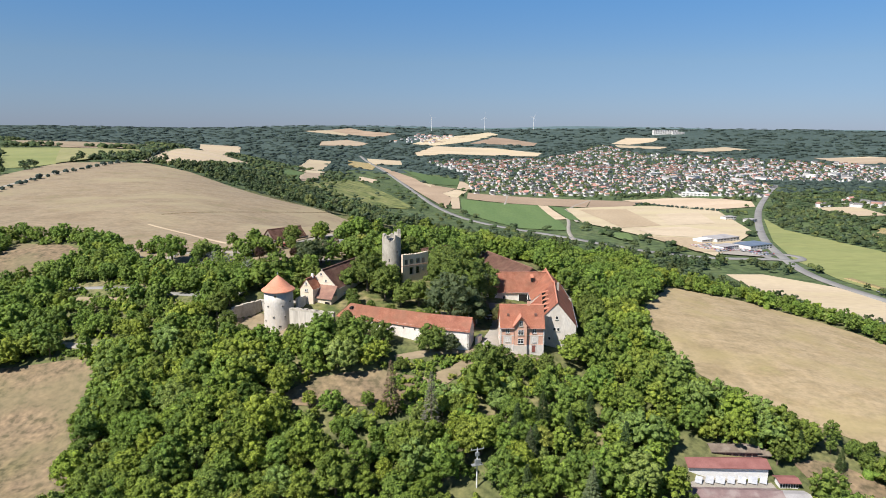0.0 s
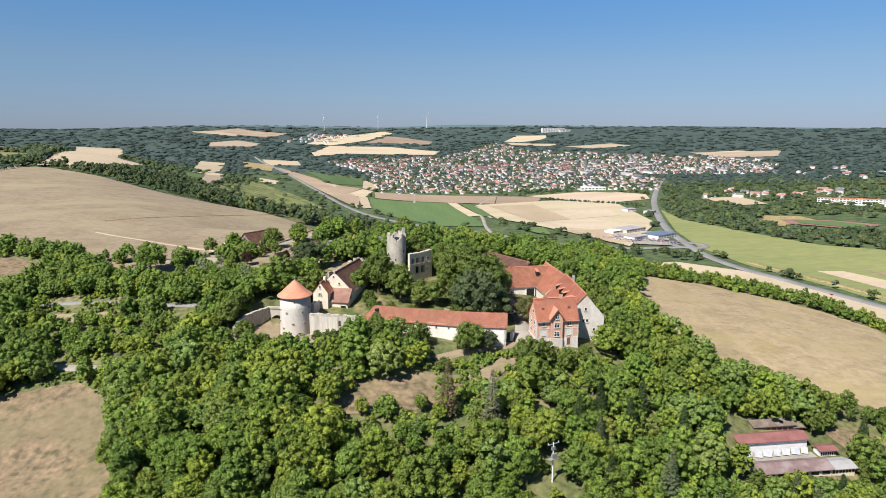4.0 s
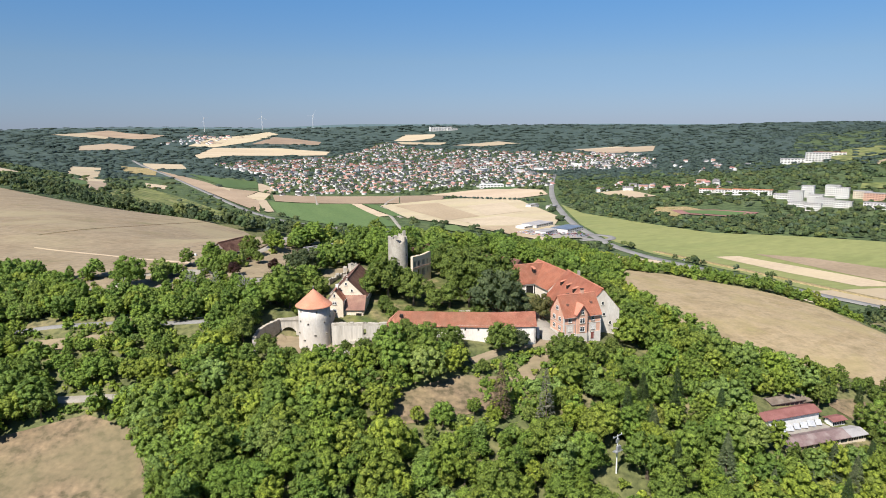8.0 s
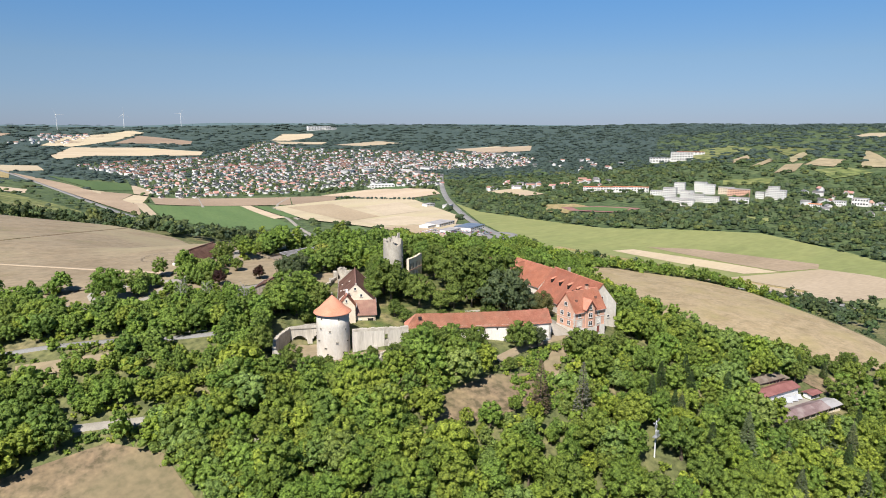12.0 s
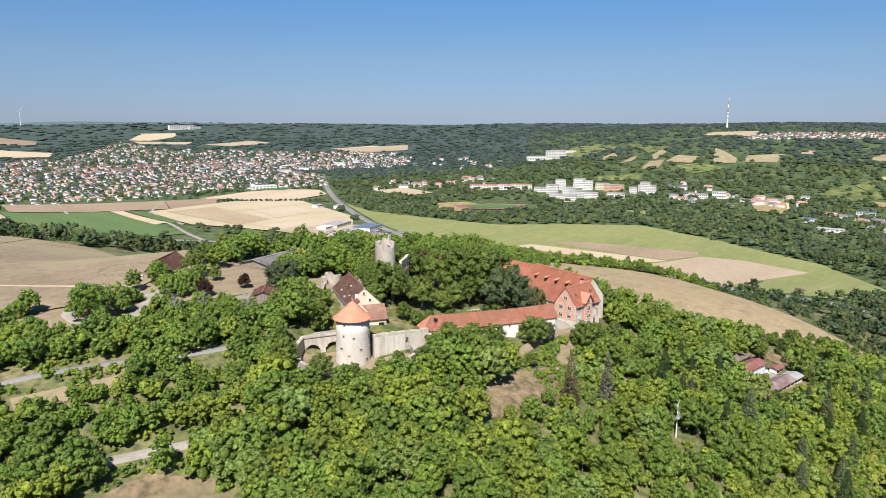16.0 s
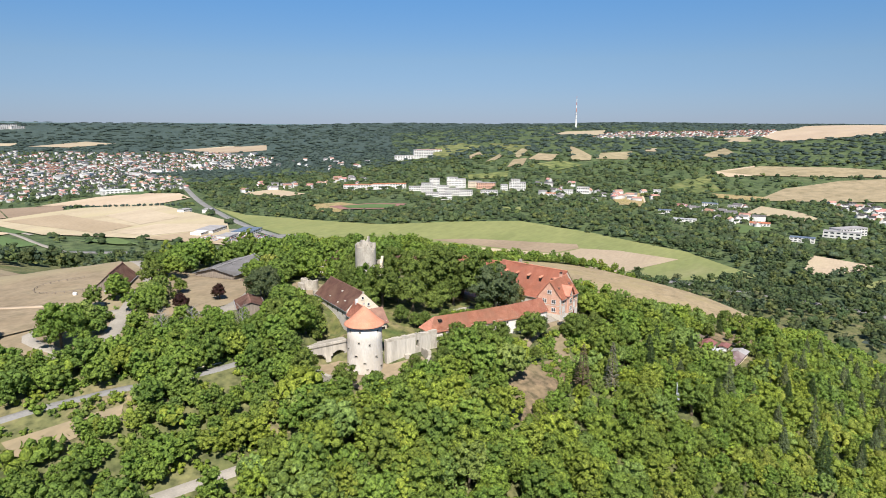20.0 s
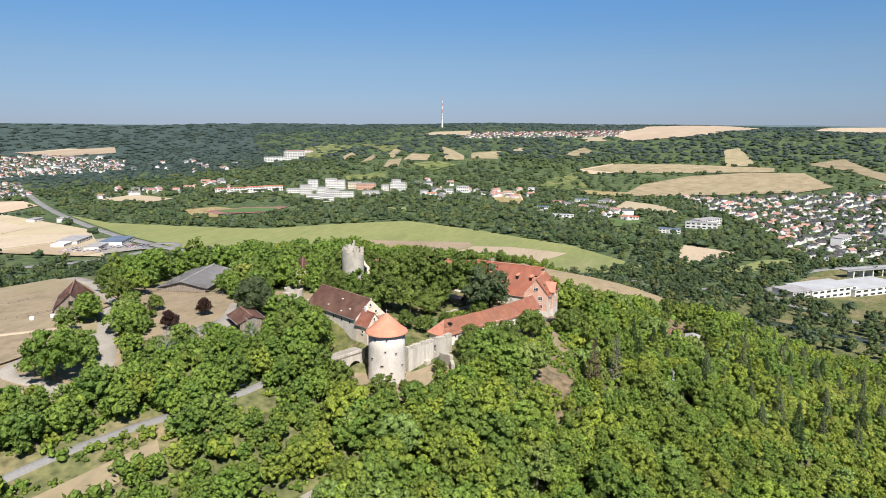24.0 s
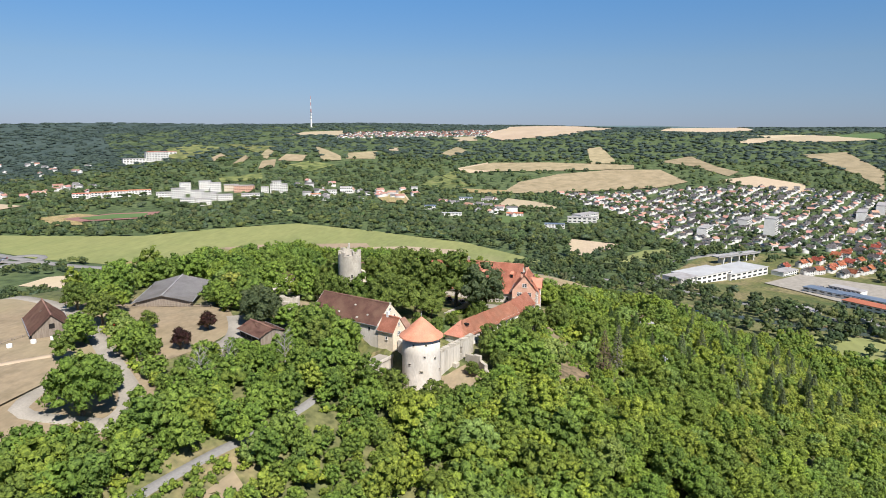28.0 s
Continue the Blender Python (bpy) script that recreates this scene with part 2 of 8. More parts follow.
ASPHALT = material("asphalt", [(0.3, (0.19, 0.182, 0.17)), (0.7, (0.26, 0.25, 0.235))], 0.05, 2.0, bump=0.1, reach=0.02)
GRAVEL = material("pale_gravel", [(0.3, (0.26, 0.235, 0.195)), (0.7, (0.36, 0.325, 0.275))], 0.2, 3.0, bump=0.2, reach=0.03)
SPECIES = [(0.0, (0.95, 1.0, 1.0)), (0.2, (0.80, 0.90, 1.0)), (0.36, (1.08, 1.06, 0.95)), (0.52, (0.84, 0.94, 0.95)), (0.66, (1.16, 1.12, 0.9)), (0.76, (0.92, 0.96, 1.35)), (0.84, (0.76, 0.88, 0.86)), (0.93, (1.04, 1.04, 0.95)), (0.985, (1.1, 0.95, 1.1))]
LEAF = leafy("tree_leaves", [(0.3, (0.170, 0.226, 0.040)), (0.55, (0.214, 0.278, 0.052)), (0.75, (0.262, 0.328, 0.066))], species=SPECIES, vary=0.4, fine=3.0, through_=0.32)
LEAFS = leafy("wood_leaves", [(0.3, (0.170, 0.226, 0.040)), (0.55, (0.214, 0.278, 0.052)), (0.75, (0.262, 0.328, 0.066))], attr="tint", species=SPECIES, vary=0.4, fine=3.0, through_=0.32)
# haze put into the colour: cooler and bluer than the nearer leaves
FARLEAF_HAZED = leafy("haze_tinted_far_leaves", [(0.3, (0.066, 0.098, 0.085)), (0.7, (0.078, 0.112, 0.095))], attr="tint", vary=0.15, fine=0.5, through_=0.35, glow=(0.12, 0.16, 0.10))
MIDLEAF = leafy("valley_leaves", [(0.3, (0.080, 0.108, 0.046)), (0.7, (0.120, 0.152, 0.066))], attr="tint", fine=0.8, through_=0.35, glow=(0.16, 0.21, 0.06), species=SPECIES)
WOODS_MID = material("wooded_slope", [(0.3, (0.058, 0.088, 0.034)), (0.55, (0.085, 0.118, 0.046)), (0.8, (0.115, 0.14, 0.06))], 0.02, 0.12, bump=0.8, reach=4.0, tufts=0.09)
# distance haze put into the forest's colour as a cool blue-green
WOODS_HAZED = material("haze_tinted_forest", [(0.3, (0.046, 0.071, 0.062)), (0.7, (0.062, 0.089, 0.074))], 0.006, 0.06, bump=0.8, reach=6.0, tufts=0.05, tufted=0.7)
BARK = material("bark", [(0.3, (0.10, 0.075, 0.05)), (0.7, (0.19, 0.15, 0.11))], 1.5, 8, bump=0.6)
TILE_RED = material("red_roof_tiles", [(0.3, (0.53, 0.205, 0.125)), (0.7, (0.65, 0.28, 0.18))], 0.4, 3, rough=0.8, bump=0.3, vary=0.12, stain=(0.43, 0.20, 0.135), stain_scale=0.3)
TILE_OLD = material("weathered_roof_tiles", [(0.3, (0.46, 0.185, 0.115)), (0.7, (0.60, 0.275, 0.18))], 0.5, 3, rough=0.85, bump=0.3, vary=0.12, stain=(0.38, 0.19, 0.125), stain_scale=0.3)
TILE_BROWN = material("brown_roof_tiles", [(0.3, (0.185, 0.098, 0.076)), (0.7, (0.275, 0.145, 0.108))], 0.5, 3, rough=0.85, bump=0.3, vary=0.15, stain=(0.28, 0.17, 0.12), stain_scale=0.3)
PLASTER = material("old_lime_plaster", [(0.3, (0.50, 0.46, 0.405)), (0.5, (0.68, 0.63, 0.56)), (0.62, (0.60, 0.555, 0.49)), (0.75, (0.70, 0.655, 0.59))], 0.25, 2.5, bump=0.4, stain=(0.48, 0.42, 0.34), stain_scale=0.18, stretch=(1, 1, 0.45))
WHITEWASH = material("whitewashed_wall", [(0.3, (0.74, 0.68, 0.60)), (0.7, (0.84, 0.79, 0.72))], 0.25, 2.5, bump=0.3, stain=(0.58, 0.51, 0.43), stain_scale=0.15, stretch=(1, 1, 0.4))
CREAM = material("cream_render", [(0.3, (0.70, 0.58, 0.43)), (0.7, (0.79, 0.68, 0.53))], 0.3, 2.5, bump=0.3, stain=(0.58, 0.48, 0.36), stain_scale=0.2)
BRICK = material("salmon_brick_wall", [(0.3, (0.62, 0.345, 0.24)), (0.7, (0.72, 0.44, 0.32))], 0.5, 4, bump=0.4)
STREAKED = material("streaked_old_plaster", [(0.3, (0.42, 0.38, 0.32)), (0.5, (0.60, 0.55, 0.47)), (0.7, (0.50, 0.45, 0.38))], 0.5, 3, bump=0.6, stain=(0.30, 0.27, 0.23), stain_scale=0.45, stretch=(1, 1, 0.16))
ROOF_PALE = material("pale_sheet_roof", [(0.3, (0.40, 0.40, 0.40)), (0.7, (0.5, 0.5, 0.49))], 0.05, 0.6, rough=0.6, bump=0.05, stain=(0.33, 0.32, 0.31), stain_scale=0.06)
RUBBLE = material("rubble_stone", [(0.3, (0.36, 0.32, 0.26)), (0.55, (0.52, 0.47, 0.39)), (0.75, (0.42, 0.37, 0.30))], 0.6, 3, bump=0.8, reach=0.1, stain=(0.27, 0.25, 0.21), stain_scale=0.2, stretch=(1, 1, 0.6))
# near-black for tyres, caps and panels that stand for shade in openings
DARK = material("black_parts_and_shade", [(0.3, (0.012, 0.011, 0.01)), (0.7, (0.02, 0.018, 0.016))], 0.5, 3, bump=0)
PAINT_WHITE = material("white_paint", [(0.3, (0.74, 0.73, 0.70)), (0.7, (0.82, 0.81, 0.79))], 1, 8, rough=0.5, bump=0.05)
WOOD_GREY = material("weathered_boards", [(0.3, (0.20, 0.16, 0.125)), (0.7, (0.31, 0.26, 0.21))], 1.2, 6, bump=0.5, stretch=(3, 3, 0.3))
WOOD_RED = material("red_brown_boards", [(0.3, (0.20, 0.07, 0.055)), (0.7, (0.28, 0.10, 0.08))], 1, 6, bump=0.3)
SHEET_GREY = material("grey_fibre_sheets", [(0.3, (0.31, 0.295, 0.29)), (0.7, (0.41, 0.39, 0.385))], 0.3, 3, rough=0.8, bump=0.2, stain=(0.2, 0.18, 0.16), stain_scale=0.15)
STEEL = material("grey_steel", [(0.3, (0.42, 0.43, 0.44)), (0.7, (0.5, 0.5, 0.51))], 2, 9, rough=0.5, bump=0.05, metal=0.6)
GLASS = material("window_glass", [(0.3, (0.03, 0.035, 0.04)), (0.7, (0.045, 0.05, 0.055))], 1, 5, rough=0.08, bump=0, spec=0.6)
# mesh helpers
def big_mesh(name, verts, quads, mats, tint=None, flat=True):
    """A mesh from arrays: vertices (n, 3) and faces (m, 3 or 4); tint: one number for each face."""
    me = bpy.data.meshes.new(name)
    verts, quads = np.asarray(verts, np.float32), np.asarray(quads, np.int32)
    k = quads.shape[1]
    me.vertices.add(len(verts))
    me.vertices.foreach_set("co", verts.ravel())
    me.loops.add(quads.size)
    me.loops.foreach_set("vertex_index", quads.ravel())
    me.polygons.add(len(quads))
    me.polygons.foreach_set("loop_start", np.arange(0, quads.size, k, dtype=np.int32))
    me.polygons.foreach_set("loop_total", np.full(len(quads), k, np.int32))
    if tint is not None:
        at = me.attributes.new("tint", "FLOAT", "FACE")
        at.data.foreach_set("value", np.asarray(tint, np.float32))
    me.update(calc_edges=True)
    if not flat:
        me.shade_smooth()
    for m in mats:
        me.materials.append(m)
    return me


def to_mesh(name, bm, mat, smoothed=False):
    me = bpy.data.meshes.new(name)
    bmesh.ops.recalc_face_normals(bm, faces=bm.faces)
    bm.to_mesh(me)
    bm.free()
    if smoothed:
        me.shade_smooth()
    me.materials.append(mat)
    return me


def part(name, bm, mat, parent, label="", smoothed=False):
    """One mesh object under a thing or a part."""
    ob = new(name, to_mesh(name, bm, mat, smoothed) if isinstance(bm, bmesh.types.BMesh) else bm)
    ob.parent = parent
    return tagged(ob, label) if label else ob


def add_box(bm, x0, y0, z0, x1, y1, z1):
    v = [bm.verts.new(p) for p in ((x0, y0, z0), (x1, y0, z0), (x1, y1, z0), (x0, y1, z0), (x0, y0, z1), (x1, y0, z1), (x1, y1, z1), (x0, y1, z1))]
    for f in ((0, 3, 2, 1), (4, 5, 6, 7), (0, 1, 5, 4), (1, 2, 6, 5), (2, 3, 7, 6), (3, 0, 4, 7)):
        bm.faces.new([v[i] for i in f])
    return v


def boxes(*many):
    bm = bmesh.new()
    for b in many:
        add_box(bm, *b)
    return bm


def prism(bm, ring, z0, z1):
    """An upright prism over a ring of (x, y), counter-clockwise."""
    lo, hi = [bm.verts.new((x, y, z0)) for x, y in ring], [bm.verts.new((x, y, z1)) for x, y in ring]
    n = len(ring)
    for i in range(n):
        bm.faces.new((lo[i], lo[(i + 1) % n], hi[(i + 1) % n], hi[i]))
    bm.faces.new(hi)
    bm.faces.new(lo[::-1])


def inside(x, y, ring):
    """Which of the points lie in the polygon."""
    x, y = np.asarray(x, float), np.asarray(y, float)
    res = np.zeros(x.shape, bool)
    n = len(ring)
    for i in range(n):
        (ax, ay), (bx, by) = ring[i], ring[(i + 1) % n]
        hit = ((ay > y) != (by > y)) & (x < (bx - ax) * (y - ay) / ((by - ay) or 1e-9) + ax)
        res ^= hit
    return res


def near_line(x, y, line, d):
    """Which of the points lie within d of the polyline."""
    x, y = np.asarray(x, float), np.asarray(y, float)
    res = np.zeros(x.shape, bool)
    for (ax, ay), (bx, by) in zip(line, line[1:]):
        ux, uy = bx - ax, by - ay
        t = np.clip(((x - ax) * ux + (y - ay) * uy) / (ux * ux + uy * uy), 0, 1)
        res |= np.hypot(x - ax - t * ux, y - ay - t * uy) < d
    return res


def field(name, ring, mat, lift=0.35, step=None, label="", category="field"):
    """A field: a polygon draped on the land."""
    bm = bmesh.new()
    bm.faces.new([bm.verts.new((x, y, 0)) for x, y in ring])
    xs, ys = [p[0] for p in ring], [p[1] for p in ring]
    step = step or max(max(xs) - min(xs), max(ys) - min(ys)) / 14
    for axis, lo, hi in ((0, min(xs), max(xs)), (1, min(ys), max(ys))):
        c = lo + step
        while c < hi:
            co, no = [0, 0, 0], [0, 0, 0]
            co[axis], no[axis] = c, 1
            bmesh.ops.bisect_plane(bm, geom=bm.verts[:] + bm.edges[:] + bm.faces[:], plane_co=co, plane_no=no)
            c += step
    co = np.array([v.co[:2] for v in bm.verts])
    z = land(co[:, 0], co[:, 1]) + lift
    for v, h in zip(bm.verts, z):
        v.co.z = h
    bmesh.ops.triangulate(bm, faces=[f for f in bm.faces if len(f.verts) > 4])
    for f in bm.faces:
        f.normal_update()
        if f.normal.z < 0:
            f.normal_flip()
    me = bpy.data.meshes.new(name)
    bm.to_mesh(me)
    bm.free()
    me.materials.append(mat)
    return tagged(new(name, me), label, category, kind="structure")


def along(line, step):
    """Points at even steps on a rounded polyline, with the direction."""
    p = np.array(line, float)
    for _ in range(3):
        q = np.empty((2 * len(p) - 2, 2))
        q[0::2], q[1::2] = p[:-1] * 0.75 + p[1:] * 0.25, p[:-1] * 0.25 + p[1:] * 0.75
        p = np.vstack([p[:1], q, p[-1:]])
    s = np.r_[0, np.cumsum(np.hypot(*np.diff(p, axis=0).T))]
    at = np.linspace(0, s[-1], max(2, int(s[-1] / step)))
    xy = np.c_[np.interp(at, s, p[:, 0]), np.interp(at, s, p[:, 1])]
    d = np.gradient(xy, axis=0)
    return xy, d / np.linalg.norm(d, axis=1)[:, None]


def ribbon(name, line, width, mat, lift=0.3, step=6, label="", category="road", raised=0.0):
    """A road or path draped on the land, with a shallow edge."""
    xy, d = along(line, step)
    n = np.c_[-d[:, 1], d[:, 0]]
    cross = [(-0.5 * width - 0.5, -0.7), (-0.5 * width, 0), (0, 0.03), (0.5 * width, 0), (0.5 * width + 0.5, -0.7)]
    zm = land(*xy.T)
    v = np.concatenate([np.c_[xy + n * o, 0.5 * (land(*(xy + n * o).T) + zm) * (abs(o) <= width / 2) + land(*(xy + n * o).T) * (abs(o) > width / 2) + lift + raised + dz] for o, dz in cross])
    m, c = len(xy), len(cross)
    q = [(b * m + i, b * m + i + 1, (b + 1) * m + i + 1, (b + 1) * m + i) for b in range(c - 1) for i in range(m - 1)]
    me = big_mesh(name, v, [t[::-1] for t in q], [mat])
    return tagged(new(name, me), label, category, kind="structure")


# the ground, one sheet to the horizon
def build_ground():
    rings = list(np.arange(0.5, 50, 6.0)) + list(np.arange(50, 110, 2.0)) + list(np.arange(110, 420, 6.0))
    while rings[-1] < 4700:
        rings.append(rings[-1] * 1.045)
    rings[-1] = 4720
    n = 288
    a = np.linspace(0, 2 * math.pi, n, endpoint=False)
    r = np.array(rings)
    x, y = -60 + np.outer(r, np.sin(a)), 150 + np.outer(r, np.cos(a))
    z = land(x, y)
    v = np.c_[x.ravel(), y.ravel(), z.ravel()]
    i, j = np.meshgrid(np.arange(len(r) - 1), np.arange(n), indexing="ij")
    k = (j + 1) % n
    q = np.stack([i * n + j, (i + 1) * n + j, (i + 1) * n + k, i * n + k], -1).reshape(-1, 4)[:, ::-1]
    me = big_mesh("ground", v, q, [SLOPE, WOODS_MID, WOODS_HAZED], flat=False)
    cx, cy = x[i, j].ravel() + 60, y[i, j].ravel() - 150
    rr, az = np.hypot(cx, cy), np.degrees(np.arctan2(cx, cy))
    # far faces take the forest material with haze in its colour
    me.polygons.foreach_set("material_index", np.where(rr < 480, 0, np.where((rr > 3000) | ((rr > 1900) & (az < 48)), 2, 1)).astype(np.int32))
    return tagged(new("ground", me), "rolling green and scrubby land round a castle hill", "ground", kind="structure")


build_ground()
CLEAR = []


def open_field(name, ring, mat, label, lift=0.3, step=None):
    CLEAR.append(ring)
    return field(name, ring, mat, lift, step, label)


# dry fields on the hill
open_field("field_plateau", [(-240, 322), (-176, 312), (-150, 300), (-128, 285), (-104, 285), (-93, 290), (-84, 298), (-70, 301), (-60, 322), (-52, 350), (-45, 400), (-62, 470), (-110, 520), (-190, 610), (-262, 700),
           (-330, 760), (-420, 740), (-400, 600), (-330, 470)], DRY, "mown dry grassland on the plateau beside a barn", 0.6, 12)
open_field("field_east", [(78, 250), (72, 222), (84, 196), (104, 182), (128, 166), (168, 150), (215, 165), (200, 220), (168, 262), (136, 292), (104, 300)], PASTURE,
           "dry sloping pasture beside the castle wood", 0.25, 12)
open_field("field_lower", [(-172, 205), (-141, 205), (-117, 206), (-106, 198), (-101, 180), (-93, 158), (-88, 140), (-120, 120), (-175, 130), (-200, 170)], BANK,
           "dry meadow at the foot of the wood", 0.25, 12)
# lanes, yards and meadows on the hill
open_field("inn_meadow", [(93, 163), (99, 165), (106, 164), (114, 158), (118, 149), (112, 144), (102, 144), (97, 147), (95, 156)], BANK, "dry grass slope beside the inn", 0.22, 3)
open_field("lawn_meadow", [(-52.6, 308.4), (-41.7, 284.6), (-48.6, 278.2), (-66.9, 273.7), (-82.4, 271.3), (-72.2, 285.2), (-70.3, 292.2)], DRY, "parched lawn with shrubs beside the barn lane", 0.2, 5)
open_field("orchard_meadow", [(-196, 264), (-170, 259), (-152, 266), (-153, 285), (-170, 299), (-196, 305)], BANK, "dry orchard meadow with sparse small trees", 0.2, 6)
open_field("bank_meadow", [(-136, 243), (-120, 239.5), (-113, 238), (-116, 234), (-136, 236)], DRY, "brown dry bank below the lane", 0.2, 4)
open_field("clearing", [(-45, 178), (-38, 184), (-29, 186.5), (-18, 187.8), (-6, 185), (-4.5, 179.5), (-13, 174.8), (-26, 173.6), (-41, 174)], BANK, "brown dry clearing on the slope below the castle", 0.2, 3)
open_field("forecourt", [(-71.5, 221), (-68, 226), (-64.5, 229.6), (-56, 227), (-50, 213), (-42, 208), (-44, 203), (-54, 202.5), (-66, 209)], DRY, "dry grass forecourt round the tower", 0.2, 3)
open_field("upper_yard", [(-45, 262), (-34, 256), (-24, 262), (-28, 274), (-42, 272)], DRY, "dry sandy yard among ruined walls", 0.2, 3)
field("scree", [(-6, 184.6), (0, 187.4), (5, 190.2), (9, 192.4), (13, 192.6), (11, 189), (6, 186), (2, 182.5), (-3, 181)], DRY, 0.22, 2, "bare sandy scree below the front path", "bare ground")
field("barn_yard", [(-135, 264), (-113, 261), (-100, 261), (-88, 273), (-72, 268), (-56, 268), (-38, 282), (-44, 300), (-50, 330), (-48, 352), (-66, 335), (-84, 304), (-104, 291), (-128, 289), (-152, 306)], DRY, 0.12, 4, "bare dry ground round the barn and the lane", "yard")
field("castle_yard", [(-66, 233.5), (-52, 229.5), (-46, 226), (-36, 214), (-26, 214.5), (10, 202.5), (16, 204), (29, 206), (31, 243), (10, 243), (8, 258), (-30, 262), (-52, 262), (-57, 246)], YARD, 0.1, 3, "dry grassy ground inside the castle walls", "yard")
LANES = [
    ("lane_barn", [(-30, 400), (-44, 362), (-47.6, 344.8), (-53.5, 327), (-62.5, 311.4), (-75.1, 296.3), (-90.7, 278.6), (-101, 266), (-112, 263.5), (-128, 275), (-160, 320)], 4.2, GRAVEL, "pale gravel lane bending past the barn"),
    ("lane_field", [(-112, 266), (-116.1, 281), (-109.7, 283.6), (-98, 286), (-88, 284)], 3.2, GRAVEL, "pale gravel track round a walnut tree"),
    ("lane_castle", [(-205, 262), (-175, 255), (-150, 252), (-134, 250), (-126, 248.3), (-118, 245.8), (-109, 242.9), (-102, 239.8), (-93.8, 237), (-85.7, 235), (-78, 234), (-70, 234.5)], 1.8, ASPHALT, "narrow grey lane climbing to the castle gate"),
    ("lane_wood", [(-160, 227), (-140, 219), (-126, 214), (-112, 210.5), (-96, 206), (-88, 200), (-84, 190)], 2.2, GRAVEL, "pale gravel track through the wood"),
]
LANES += [
    ("path_front", [(-14, 192.3), (-7.8, 193.8), (0.5, 195.4), (8, 195.8), (15, 195.6), (24, 192.8), (34, 191)], 2.6, DRY, "sandy path along the castle front"),
    ("path_court", [(14.6, 195.5), (16.5, 203), (19, 212), (20, 224), (19, 236)], 5.5, GRAVEL, "paved drive into the castle court"),
    ("path_yard", [(-47, 274), (-56, 268), (-66, 264), (-74, 266)], 5.0, GRAVEL, "gravel parking place before a shed"),
]
for nm, line, width, mat, lb in LANES:
    ribbon(nm, line, width, mat, 0.22, 3, lb, "lane")

# castle
CACHE = {}


def window(root, x, y, z, facing, w=1.0, h=1.4, cross=True, name="window"):
    """A window in a wall: frame, pane and sill; facing in degrees, 0 looks along -y."""
    key = (w, h, cross)
    if key not in CACHE:
        t = 0.09
        bars = [(-w / 2, -0.07, 0, -w / 2 + t, 0.1, h), (w / 2 - t, -0.07, 0, w / 2, 0.1, h), (-w / 2, -0.07, 0, w / 2, 0.1, t), (-w / 2, -0.07, h - t, w / 2, 0.1, h)]
        if cross:
            bars += [(-0.05, -0.06, 0, 0.05, 0.1, h), (-w / 2, -0.06, h * 0.62, w / 2, 0.1, h * 0.62 + 0.07)]
        CACHE[key] = (to_mesh("window", boxes(*bars), PAINT_WHITE), to_mesh("pane", boxes((-w / 2 + 0.02, -0.03, 0.02, w / 2 - 0.02, 0.0, h - 0.02)), GLASS),
                      to_mesh("sill", boxes((-w / 2 - 0.12, -0.2, -0.14, w / 2 + 0.12, 0.1, 0)), RUBBLE))
    a, b, c = CACHE[key]
    ob = part(name, a, None, root)
    ob.matrix_basis = pose(x, y, z, 0, 0, facing)
    part("pane", b, None, ob)
    part("sill", c, None, ob)
    return ob


def slit(root, x, y, z, facing, w=0.5, h=0.6, name="loophole"):
    # a black box on the wall stands for the shaded hole
    key = ("slit", w, h)
    if key not in CACHE:
        CACHE[key] = (to_mesh("loophole", boxes((-w / 2, -0.04, 0, w / 2, 0.2, h)), DARK), to_mesh("surround", boxes((-w / 2 - 0.12, -0.06, h, w / 2 + 0.12, 0.2, h + 0.14), (-w / 2 - 0.12, -0.08, -0.12, w / 2 + 0.12, 0.2, 0)), RUBBLE))
    ob = part(name, CACHE[key][0], None, root)
    ob.matrix_basis = pose(x, y, z, 0, 0, facing)
    part("surround", CACHE[key][1], None, ob)
    return ob


def slab(bm, pts, t):
    """A slab under a plane polygon, t thick upward."""
    a = [bm.verts.new(p) for p in pts]
    b = [bm.verts.new((p[0], p[1], p[2] + t)) for p in pts]
    n = len(pts)
    bm.faces.new(a[::-1])
    bm.faces.new(b)
    for i in range(n):
        bm.faces.new((a[i], a[(i + 1) % n], b[(i + 1) % n], b[i]))


def sag(bm, pts, t, cuts=10, amount=0.10, seed=0):
    """A roof plane of four corners (eave, eave, ridge, ridge) with a slightly uneven surface."""
    r = np.random.default_rng(seed)
    e0, e1, r1, r0 = [Vector(p) for p in pts]
    rows = 4
    top = []
    for j in range(rows + 1):
        v = j / rows
        line = []
        for i in range(cuts + 1):
            u = i / cuts
            p = (e0.lerp(e1, u)).lerp(r0.lerp(r1, u), v)
            d = 0 if j == 0 else amount
            p.z += r.normal(0, 0.35) * d - amount * 1.2 * math.sin(math.pi * u) * (v * 0.6)
            line.append(bm.verts.new(p))
        top.append(line)
    for j in range(rows):
        for i in range(cuts):
            bm.faces.new((top[j][i], top[j][i + 1], top[j + 1][i + 1], top[j + 1][i]))
    bmesh.ops.solidify(bm, geom=bm.faces[:], thickness=-t)


def lathe_half(l, r=0.24):
    """A half-round ridge tile of length l, lying along x."""
    bm = bmesh.new()
    ring = [(r * math.cos(math.pi * k / 5), r * math.sin(math.pi * k / 5)) for k in range(6)]
    a, b = [bm.verts.new((-l / 2, y, z)) for y, z in ring], [bm.verts.new((l / 2, y, z)) for y, z in ring]
    for k in range(5):
        bm.faces.new((a[k], a[k + 1], b[k + 1], b[k]))
    bm.faces.new(a[::-1])
    bm.faces.new(b)
    return bm


